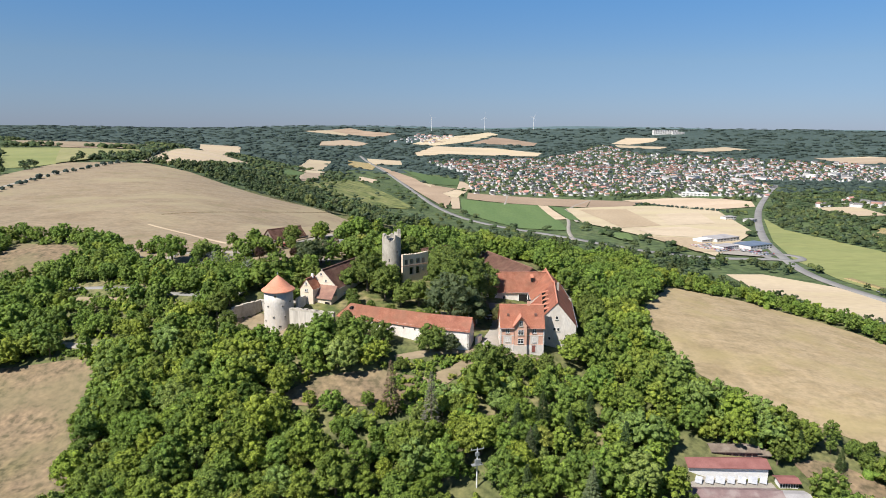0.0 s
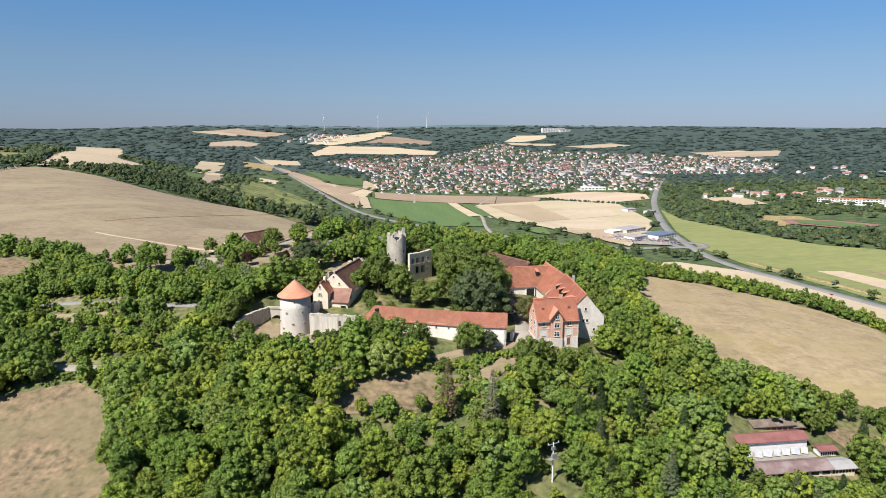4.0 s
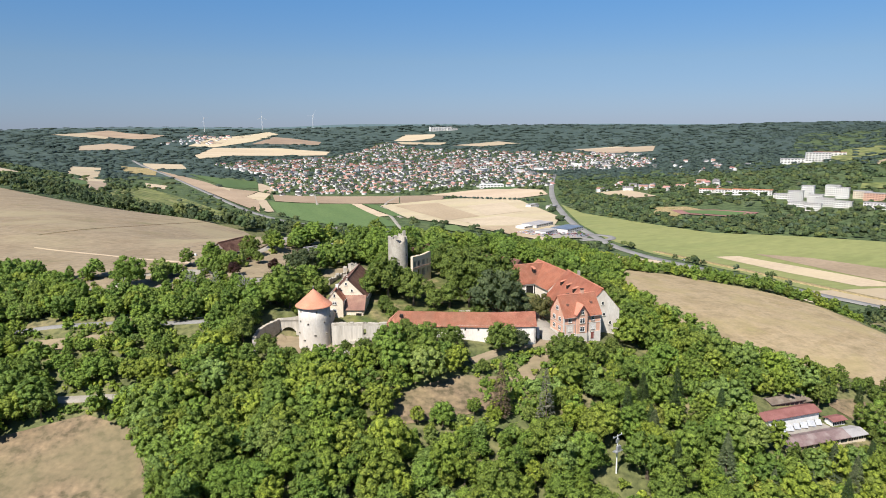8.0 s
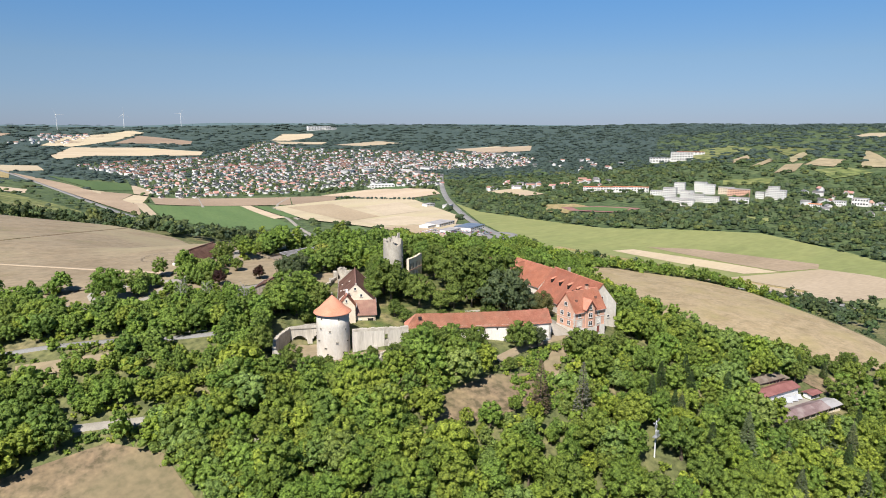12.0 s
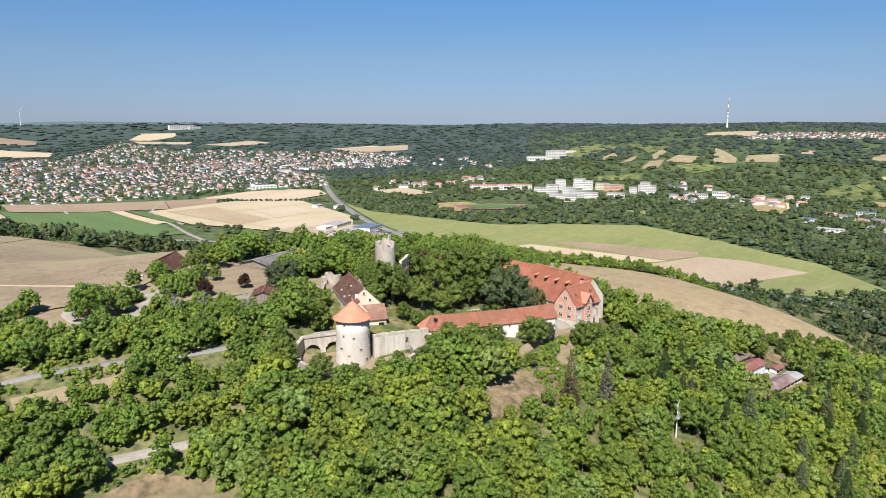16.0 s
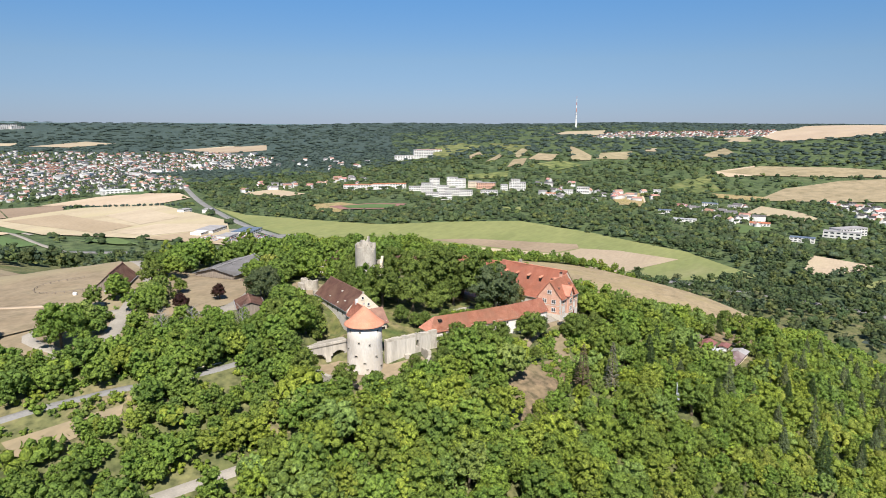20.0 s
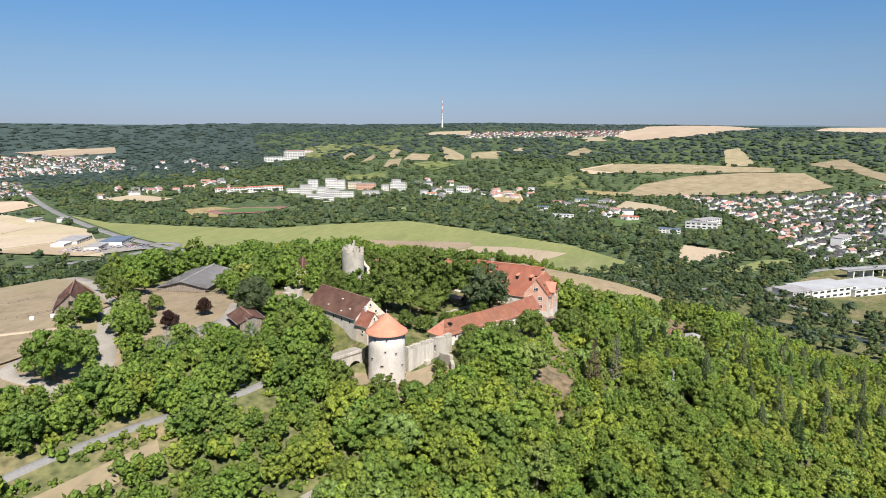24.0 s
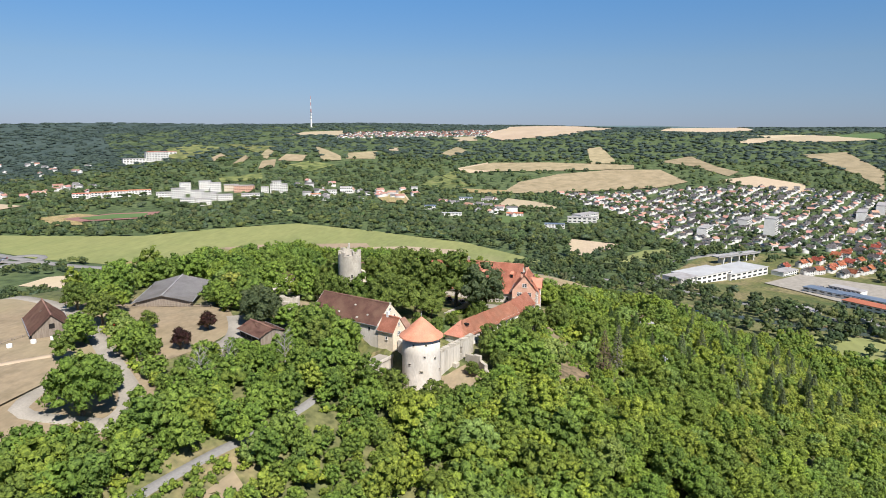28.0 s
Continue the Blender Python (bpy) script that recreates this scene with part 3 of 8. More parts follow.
def gabled(name, a, b, base, ridge, left, right, wall, roof, label, category, over=0.4, gable_over=0.2, foot=4.0, seed=0, plinth=None):
    """A gabled building under a ridge from a to b; left and right: (distance, eave height) of the two long walls."""
    ax, ay = a
    L = math.hypot(b[0] - ax, b[1] - ay)
    yaw = math.degrees(math.atan2(b[1] - ay, b[0] - ax))
    root = new(name)
    root.matrix_basis = pose(ax, ay, base, 0, 0, yaw)
    (dl, el), (dr, er) = left, right
    r, el, er = ridge - base, el - base, er - base
    bm = bmesh.new()
    ring = [(-dr, -foot), (dl, -foot), (dl, el), (0, r), (-dr, er)]
    lo, hi = [bm.verts.new((0, y, z)) for y, z in ring], [bm.verts.new((L, y, z)) for y, z in ring]
    for i in range(5):
        bm.faces.new((lo[i], lo[(i + 1) % 5], hi[(i + 1) % 5], hi[i]))
    bm.faces.new(lo[::-1])
    bm.faces.new(hi)
    part("wall", bm, wall, root)
    g = gable_over
    for d, e, s in ((dl, el, 1), (dr, er, -1)):
        k = (r - e) / d
        bm = bmesh.new()
        pts = [(-g, s * (d + over), e - k * over + 0.1), (L + g, s * (d + over), e - k * over + 0.1), (L + g, 0, r + 0.1), (-g, 0, r + 0.1)]
        sag(bm, pts if s < 0 else [pts[1], pts[0], pts[3], pts[2]], 0.2, max(6, int(L / 2.5)), 0.08, seed + s)
        part("roof_slope", bm, roof, root)
    n = max(10, int((L + 2 * g) / 0.9))
    step = (L + 2 * g) / n
    cap = to_mesh("ridge_tile", lathe_half(step * 0.97), roof)
    for i in range(n):
        part("ridge_tile", cap, None, root).matrix_basis = pose(-g + (i + 0.5) * step, 0, r + 0.1 + 0.02 * (i % 2))
    for d, e, s in ((dl, el, 1), (dr, er, -1)):
        y, z = s * (d + over + 0.06), e - (r - e) / d * over
        part("gutter", boxes((-g, y - 0.08, z, L + g, y + 0.08, z + 0.12)), STEEL, root)
    return tagged(root, label, category), L


def brick_house():
    h, L = gabled("brick_house", (18.1, 198.7), (31.0, 198.7), 0, 13.5, (4.4, 8.0), (4.4, 8.0), BRICK, TILE_RED, "salmon brick house with red tiled roof and pale stone plinth", "house", 0.5, 0.35, seed=3)
    part("plinth", boxes((-0.12, -4.52, -3, L + 0.12, 4.52, 2.3)), PLASTER, h, "pale rendered stone plinth")
    part("cornice", boxes((-0.08, -4.5, 5.1, L + 0.08, 4.5, 5.3)), PLASTER, h)
    for cx in (0, L):
        for i in range(9):
            part("quoin", boxes((cx - 0.2, -4.48, 2.4 + 0.62 * i, cx + 0.2, -4.1 + 0.3 * (i % 2), 2.4 + 0.62 * i + 0.5)), PLASTER, h)
    # front bay with its own gable
    x0, x1 = 4.1, 7.7
    m = (x0 + x1) / 2
    bm = bmesh.new()
    ring = [(x0, -3), (x1, -3), (x1, 8.6), (m, 11.2), (x0, 8.6)]
    lo, hi = [bm.verts.new((x, -5.2, z)) for x, z in ring], [bm.verts.new((x, -2.0, z)) for x, z in ring]
    for i in range(5):
        bm.faces.new((lo[i], lo[(i + 1) % 5], hi[(i + 1) % 5], hi[i]))
    bm.faces.new(lo)
    bm.faces.new(hi[::-1])
    bay = part("front_bay", bm, BRICK, h)
    part("bay_plinth", boxes((x0 - 0.1, -5.32, -3, x1 + 0.1, -4.4, 2.3)), PLASTER, bay)
    for s in (-1, 1):
        bm = bmesh.new()
        e = (m + s * 2.35, 8.2)
        slab(bm, [(e[0], -5.75, e[1]), (m, -5.75, 11.4), (m, -1.2, 11.4), (e[0], -1.2, e[1])][::s], 0.2)
        part("bay_roof", bm, TILE_RED, bay)
        part("barge_board", sloped_board(m, 11.35, e[0], 8.15, -5.78), WOOD_RED, bay, "dark red barge board")
    for z, w in ((2.9, 1.7), (5.6, 1.7), (8.3, 1.1)):
        window(h, m, -5.2, z, 0, w, 1.55)
    for x in (2.0, 10.1):
        for z in (3.1, 5.9):
            window(h, x, -4.4, z, 0, 1.15, 1.5)
    for x in (2.0, 10.1):
        part("plaster_panel", boxes((x - 1.25, -4.44, 2.45, x + 1.25, -4.36, 5.05)), PLASTER, h, "pale plaster panel between brick piers")
        part("lintel", boxes((x - 0.8, -4.5, 7.45, x + 0.8, -4.36, 7.7)), PLASTER, h)
    window(h, 2.0, -4.52, 0.5, 0, 1.1, 0.9)
    for y in (-1.6, 1.9):
        for z in (3.1, 5.9):
            window(h, 0, y, z, -90, 1.6, 1.4)
            window(h, L, y, z, 90, 1.2, 1.4)
    window(h, 0, 0.1, 9.2, -90, 1.6, 1.3)
    window(h, 0, 2.4, 0.7, -90, 1.0, 0.9)
    door = part("door", boxes((9.4, -4.62, 0, 10.5, -4.45, 2.15)), WOOD_RED, h, "dark red wooden door")
    part("door_frame", boxes((9.25, -4.66, 0, 9.4, -4.44, 2.3), (10.5, -4.66, 0, 10.65, -4.44, 2.3), (9.25, -4.66, 2.15, 10.65, -4.44, 2.3)), PLASTER, door)
    part("downpipe", boxes((3.85, -4.6, 0, 3.97, -4.48, 7.6)), STEEL, h)
    for x, y, t in ((8.7, 0.2, 15.2), (4.4, 1.5, 13.6)):
        ch = part("chimney", boxes((x - 0.45, y - 0.4, 11.5, x + 0.45, y + 0.4, t - 0.3)), BRICK, h)
        part("chimney_cap", boxes((x - 0.55, y - 0.5, t - 0.3, x + 0.55, y + 0.5, t - 0.1)), DARK, ch)
    for x, y in ((2.2, -2.3), (10.6, -2.2)):
        z = 8 + (4.4 + y) * 5.5 / 4.4
        part("skylight", boxes((x - 0.35, y - 0.35, z + 0.05, x + 0.35, y + 0.35, z + 0.75)), TILE_BROWN, h)


def sloped_board(x0, z0, x1, z1, y):
    bm = bmesh.new()
    pts = [(x0, y, z0), (x1, y, z1), (x1, y, z1 - 0.3), (x0, y, z0 - 0.3)]
    a = [bm.verts.new(p) for p in pts]
    b = [bm.verts.new((p[0], p[1] + 0.06, p[2])) for p in pts]
    bm.faces.new(a)
    bm.faces.new(b[::-1])
    for i in range(4):
        bm.faces.new((a[i], a[(i + 1) % 4], b[(i + 1) % 4], b[i]))
    return bm


brick_house()


def hatch(root, x, y, z, facing, w=1.3):
    """A small shed dormer on a roof."""
    bm = bmesh.new()
    slab(bm, [(-w / 2 - 0.15, -1.0, 0.85), (w / 2 + 0.15, -1.0, 0.85), (w / 2 + 0.15, 1.5, 1.6), (-w / 2 - 0.15, 1.5, 1.6)], 0.12)
    ob = part("roof_hatch", bm, TILE_RED, root)
    ob.matrix_basis = pose(x, y, z, 0, 0, facing)
    # black box in place of the hatch's shaded inside
    part("hatch_front", boxes((-w / 2, -0.85, -0.6, w / 2, 0.6, 0.86)), DARK, ob, "black box for the shade inside the hatch")


def east_wing():
    w, L = gabled("east_wing", (36.0, 201.0), (39.8, 230.6), 0, 13.6, (8.6, 4.3), (6.0, 6.6), PLASTER, TILE_RED, "long pale wing with a steep red tiled roof", "wing", 0.4, 0.25, seed=7)
    for k in (3.5, 9.0, 14.5, 20.0, 25.5):
        hatch(w, k, 3.4, 9.6, 180, 0.9)
    for y, z in ((2.1, 1.6), (-2.8, 1.6), (-0.6, 4.6), (0.6, 4.6), (0, 8.3)):
        window(w, 0, y, z, -90, 0.9, 1.1, False)
    for k in (4, 9, 14, 19, 24):
        window(w, k, -6.0, 3.0, 0, 1.0, 1.3)
        window(w, k, 8.6, 1.6, 180, 1.0, 1.3)
    part("chimney", boxes((21.5, -1.4, 11.5, 22.4, -0.6, 15.0)), RUBBLE, w)
    part("fire_wall", boxes((L - 0.3, -6.2, 6.0, L + 0.25, -5.2, 7.6)), RUBBLE, w)
    w2, L2 = gabled("middle_wing", (39.9, 231.0), (40.6, 256.0), 1, 12.8, (7.5, 6.6), (6.0, 6.6), WHITEWASH, TILE_RED, "pale wing with a red tiled roof joining two ranges", "wing", 0.4, 0.1, seed=8)
    for k in (4, 9, 14, 19):
        window(w2, k, -6.0, 3.0, 0, 1.0, 1.3)
    n, L3 = gabled("north_wing", (12.0, 248.6), (40.4, 250.0), 1.5, 12.6, (6.4, 7.0), (7.2, 6.8), WHITEWASH, TILE_OLD, "pale north wing with a weathered red roof", "wing", 0.4, 0.15, seed=9)
    # flat black panel on the closed wall for the gateway's shade
    gate = part("gateway", boxes((16.5, -7.3, 0, 21.5, -7.1, 4.4)), DARK, n, "wide coach gateway, a black panel for its shade")
    part("gate_posts", boxes((16.1, -7.4, 0, 16.5, -7.0, 4.7), (21.5, -7.4, 0, 21.9, -7.0, 4.7), (16.1, -7.4, 4.4, 21.9, -7.0, 4.8), (19.6, -7.38, 0, 19.9, -7.1, 4.4)), PAINT_WHITE, gate)
    for k in (3, 7, 11, 24):
        window(n, k, -7.2, 2.6, 0, 1.1, 1.4)
    hatch(n, 6, -3.5, 10.0 - 1.5, 0)
    hatch(n, 22, -3.2, 9.0, 0, 0.8)


east_wing()


def big_barn():
    b, L = gabled("tithe_barn", (20.8, 300.5), (36.5, 264.0), 1, 11.2, (9.5, 5.4), (9.5, 5.4), WOOD_GREY, TILE_BROWN, "large barn with a wide brown tiled roof", "barn", 0.8, 0.6, seed=12)
    part("gate", boxes((L - 0.05, -2.5, 0, L + 0.1, 2.5, 4.2)), DARK, b)


big_barn()


def wall_range():
    """The low range on the curtain wall, bending once."""
    pts = [(-32.6, 214.0), (-3.6, 201.2), (9.3, 197.5)]
    root = new("wall_range")
    root.matrix_basis = pose(0, 0, 0)
    half, eave, ridge, foot = 3.1, 6.4, 9.9, -4
    def side(o):
        """The line at distance o to the left of the ridge line, mitred."""
        d = [Vector((b[0] - a[0], b[1] - a[1])).normalized() for a, b in zip(pts, pts[1:])]
        n = [Vector((-v.y, v.x)) for v in d]
        mid = (n[0] + n[1]).normalized()
        mid = mid / mid.dot(n[0])
        return [Vector(pts[0]) + n[0] * o, Vector(pts[1]) + mid * o, Vector(pts[2]) + n[1] * o]
    for o, nm in ((-half, "front_wall"), (half, "court_wall")):
        out, inn = side(o), side(o - math.copysign(0.7, o))
        for i in range(2):
            bm = bmesh.new()
            prism(bm, [tuple(out[i]), tuple(out[i + 1]), tuple(inn[i + 1]), tuple(inn[i])] if o < 0 else [tuple(inn[i]), tuple(inn[i + 1]), tuple(out[i + 1]), tuple(out[i])], foot, eave + 0.1)
            part(nm, bm, WHITEWASH, root)
    d0 = (Vector(pts[1]) - Vector(pts[0])).normalized()
    d1 = (Vector(pts[2]) - Vector(pts[1])).normalized()
    a, b = side(-half), side(half)
    for q, s, nm in (((b[0], a[0]), d0, "west_wall"), ((a[2], b[2]), d1, "east_gable")):
        u, v = q
        bm = bmesh.new()
        t = s * 0.6 if nm == "west_wall" else -s * 0.6
        ring = [(u.x, u.y), (v.x, v.y), (v.x + t.x, v.y + t.y), (u.x + t.x, u.y + t.y)]
        prism(bm, ring, foot, eave + 0.1)
        part(nm, bm, WHITEWASH, root)
    # the east gable above the eaves
    bm = bmesh.new()
    u, v, m = a[2], b[2], Vector(pts[2])
    f = [bm.verts.new((p.x, p.y, z)) for p, z in ((u, eave), (v, eave), (m, ridge - 0.1))]
    g = [bm.verts.new((p.x - d1.x * 0.5, p.y - d1.y * 0.5, z)) for p, z in ((u, eave), (v, eave), (m, ridge - 0.1))]
    bm.faces.new(f)
    bm.faces.new(g[::-1])
    for i in range(3):
        bm.faces.new((f[i], f[(i + 1) % 3], g[(i + 1) % 3], g[i]))
    part("gable_top", bm, WHITEWASH, root)
    ov = 0.45
    lo_l, lo_r = side(half + ov), side(-half - ov)
    e = eave - (ridge - eave) / half * ov + 0.1
    hip = Vector(pts[0]) + d0 * 3.2
    west_l, west_r = lo_l[0] - d0 * ov, lo_r[0] - d0 * ov
    end_l, end_r, end_m = lo_l[2] + d1 * 0.3, lo_r[2] + d1 * 0.3, Vector(pts[2]) + d1 * 0.3
    def roof_piece(p, nm, seed):
        bm = bmesh.new()
        sag(bm, p, 0.2, 14, 0.09, seed)
        part(nm, bm, TILE_OLD, root)
    P = lambda v, z: (v.x, v.y, z)
    mid = Vector(pts[1])
    roof_piece([P(west_r, e), P(lo_r[1], e), P(mid, ridge), P(hip, ridge)], "roof_slope", 20)
    roof_piece([P(lo_r[1], e), P(end_r, e), P(end_m, ridge), P(mid, ridge)], "roof_slope", 21)
    roof_piece([P(lo_l[1], e), P(west_l, e), P(hip, ridge), P(mid, ridge)], "roof_slope", 22)
    roof_piece([P(end_l, e), P(lo_l[1], e), P(mid, ridge), P(end_m, ridge)], "roof_slope", 23)
    bm = bmesh.new()
    slab(bm, [P(west_l, e), P(west_r, e), P(hip, ridge)], 0.2)
    part("roof_hip", bm, TILE_OLD, root)
    deg = math.degrees(math.atan2(d0.y, d0.x))
    for k in (5, 9, 14, 19, 24, 28):
        p = a[0] + d0 * k
        slit(root, p.x, p.y, 4.9, deg, 0.45, 0.55)
    for k in (7, 12, 21):
        p = a[0] + d0 * k
        slit(root, p.x, p.y, 3.2, deg, 0.35, 0.5)
    part("downpipe", boxes((a[1].x - 0.07, a[1].y - 0.1, -2, a[1].x + 0.07, a[1].y + 0.04, 6.2)), STEEL, root)
    for k, z in ((0.8, 8.0), (2.6, 8.4)):
        p = Vector(pts[0]) + d0 * (k + 1.6) + Vector((d0.y, -d0.x)) * (1.4 if k > 1 else 0)
        ob = part("roof_hatch", boxes((-0.5, -0.6, 0, 0.5, 0.6, 0.65)), DARK, root)
        ob.matrix_basis = pose(p.x, p.y, z + 0.1, 0, 0, deg)
    tagged(root, "long low whitewashed range with a weathered red tiled roof", "range")


wall_range()


def great_hall():
    h, L = gabled("great_hall", (-42.2, 230.0), (-32.8, 253.3), 6, 17.1, (5.5, 12.4), (6.0, 11.2), PLASTER, TILE_BROWN, "great hall with pale gables and a steep brown tiled roof", "hall", 0.35, -0.15, 6, seed=31)
    part("gable_coping", boxes((-0.15, -0.25, 10.9, 0.3, 0.25, 11.5)), RUBBLE, h)
    part("gable_face", gable_face(-0.06, 5.5, 5.6, 11.05), CREAM, h, "cream rendered gable")
    for y, z in ((-1.6, 7.0), (0.3, 9.2), (1.9, 6.8)):
        window(h, -0.06, y, z, -90, 0.8, 0.9, False)
    for k in (3, 7, 11, 15, 19, 23):
        slit(h, k, 5.5, 4.6, 180, 0.5, 0.7)
    for k in (5, 12, 18):
        window(h, k, -6.0, 1.6, 0, 1.0, 1.4)
    for k, o in ((5, 3.8), (11, 2.0), (15, 4.4), (8, 4.9)):
        z = 11.1 - 4.7 * o / 5.5
        part("roof_vent", boxes((k - 0.25, o - 0.3, z + 0.1, k + 0.2, o + 0.25, z + 0.4)), PLASTER, h)
    # stepped ruin of the north gable
    part("north_gable_stub", boxes((L - 0.4, -6.1, 0, L + 0.5, -3.4, 8.5), (L - 0.4, 3.0, 0, L + 0.5, 6.1, 7.2)), RUBBLE, h)
    part("buttress", boxes((9, 5.5, -6, 10.2, 6.5, 2.5), (16, 5.5, -6, 17.2, 6.5, 2.2)), RUBBLE, h)
    # gabled annex and lean-to before the south gable
    s, c = 23.3 / 25.1, 9.4 / 25.1
    ax, ay = -47.0, 226.2
    x, L2 = gabled("hall_annex", (ax, ay), (ax + c * 5.2, ay + s * 5.2), 4, 14.7, (2.6, 11.4), (2.6, 11.4), CREAM, TILE_OLD, "narrow cream annex with a small red gabled roof", "annex", 0.3, 0.25, 7, seed=35)
    for z, w in ((8.6, 0.7), (6.2, 1.3), (3.6, 1.3)):
        window(x, 0, 0.1, z, -90, w, 1.0, w > 1)
    window(x, 2.2, 2.6, 5.0, 180, 0.7, 0.9, False)
    part("chimney", boxes((3.4, -0.4, 9.6, 4.1, 0.3, 12.0)), PAINT_WHITE, x)
    root = new("lean_to")
    root.matrix_basis = pose(-42.2, 230.0, 4, 0, 0, math.degrees(math.atan2(s, c)))
    part("wall", boxes((-3.8, -5.9, -5, -3.4, 2.0, 4.4), (-3.8, -5.9, -5, -0.1, -5.5, 4.6)), CREAM, root)
    bm = bmesh.new()
    slab(bm, [(-4.3, -6.3, 3.9), (-0.05, -6.3, 7.8), (-0.05, 2.0, 7.8), (-4.3, 2.0, 3.9)], 0.2)
    part("roof_slope", bm, TILE_BROWN, root)
    # black panel on the wall for the shade within the entrance
    part("archway", boxes((-3.86, -5.2, 0.4, -3.7, -3.4, 2.9)), DARK, root, "arched entrance, a black panel for its shade")
    window(root, -3.8, -1.2, 1.6, -90, 0.9, 0.9, False)
    tagged(root, "lean-to with a brown red tiled roof against the hall", "lean-to")


def gable_face(x, half, eave, ridge):
    bm = bmesh.new()
    pts = [(x, -half, 0), (x, half, 0), (x, half, eave), (x, 0, ridge), (x, -half, eave)]
    a = [bm.verts.new(p) for p in pts]
    b = [bm.verts.new((p[0] + 0.05, p[1], p[2])) for p in pts]
    bm.faces.new(a[::-1])
    bm.faces.new(b)
    for i in range(5):
        bm.faces.new((a[i], a[(i + 1) % 5], b[(i + 1) % 5], b[i]))
    return bm


great_hall()


def lathe(profile, seg=56, bm=None):
    """A turned shape from (radius, height) pairs."""
    bm = bm or bmesh.new()
    rows = [[bm.verts.new((r * math.cos(2 * math.pi * i / seg), r * math.sin(2 * math.pi * i / seg), z)) for i in range(seg)] for r, z in profile]
    for a, b in zip(rows, rows[1:]):
        for i in range(seg):
            bm.faces.new((a[i], a[(i + 1) % seg], b[(i + 1) % seg], b[i]))
    bm.faces.new(rows[0][::-1])
    bm.faces.new(rows[-1])
    return bm


def round_tower():
    t = new("round_tower")
    t.matrix_basis = pose(-54.8, 218.1, 0)
    bm = lathe([(5.15, -4), (5.02, 0.5), (4.9, 4), (4.82, 9), (4.78, 13.2)])
    r = np.random.default_rng(2)
    for v in bm.verts:
        k = 1 + r.normal(0, 0.0022)
        v.co.x, v.co.y = v.co.x * k, v.co.y * k
    part("wall", bm, PLASTER, t, "pale weathered plaster wall", True)
    part("cornice", lathe([(4.8, 12.95), (5.0, 13.0), (5.05, 13.35), (4.8, 13.4)]), RUBBLE, t)
    part("roof", lathe([(5.6, 12.95), (5.5, 13.2), (4.1, 14.25), (2.75, 15.55), (1.35, 16.85), (0.12, 17.9)], 36), TILE_RED, t, "red tiled bell-shaped cone roof")
    part("finial", lathe([(0.12, 17.8), (0.07, 18.3), (0.2, 18.45), (0.2, 18.6), (0.03, 18.75), (0.03, 19.2)], 10), STEEL, t)
    for deg, z, w, h in ((0, 11.6, 0.5, 0.6), (28, 8.2, 0.5, 0.55), (-32, 8.0, 0.5, 0.55), (-8, 4.6, 0.6, 0.4), (36, 4.5, 0.6, 0.5), (14, 1.4, 0.7, 0.6), (-66, 8.6, 0.5, 0.6), (-76, 4.9, 0.9, 0.5), (-48, 3.0, 0.8, 0.4), (-100, 11.6, 0.5, 0.6), (-62, 11.7, 0.5, 0.5),
                         (62, 9.4, 0.5, 0.5), (-40, 1.2, 0.7, 0.4), (-112, 6.5, 0.6, 0.5)):
        a = radians(deg)
        rr = 4.78 + (13.2 - z) * 0.024
        slit(t, math.sin(a) * rr, -math.cos(a) * rr, z, deg, w * 0.8, h * 0.6, "gun_slit")
    tagged(t, "round plastered gun tower with a red tiled cone roof", "tower")


round_tower()


def keep():
    t = new("ruined_keep")
    t.matrix_basis = pose(-19.2, 250.0, 8)
    seg = 40
    r0, r1 = 3.55, 2.45
    r = np.random.default_rng(4)
    tops = [17.9 + 0.25 * r.normal() for i in range(seg)]
    for i in range(seg):
        a = (i + 0.5) / seg * 360
        if 20 < a < 75:
            tops[i] += 1.5
        if i % 8 in (0, 1, 2):
            tops[i] += 0.9
        if 250 < a < 300:
            tops[i] -= 1.0
    bm = bmesh.new()
    for i in range(seg):
        a0, a1 = 2 * math.pi * i / seg, 2 * math.pi * (i + 1) / seg
        prism(bm, [(r0 * math.cos(a0), r0 * math.sin(a0)), (r0 * math.cos(a1), r0 * math.sin(a1)), (r1 * math.cos(a1), r1 * math.sin(a1)), (r1 * math.cos(a0), r1 * math.sin(a0))], -3, tops[i])
    bmesh.ops.remove_doubles(bm, verts=bm.verts, dist=0.002)
    part("wall", bm, RUBBLE, t, "pale rubble wall with a broken crown")
    part("floor", lathe([(2.5, 16.4), (2.5, 16.7)], 32), SHEET_GREY, t)
    part("lid", lathe([(1.9, 16.7), (1.2, 17.3), (0.1, 17.6)], 24), GLASS, t, "dark glazed lid")
    for deg, z in ((-10, 9), (40, 12), (-60, 11)):
        a = radians(deg)
        slit(t, math.sin(a) * r0, -math.cos(a) * r0, z, deg, 0.4, 0.9, "loophole")
    tagged(t, "ruined round stone keep with a broken crown", "tower")


keep()


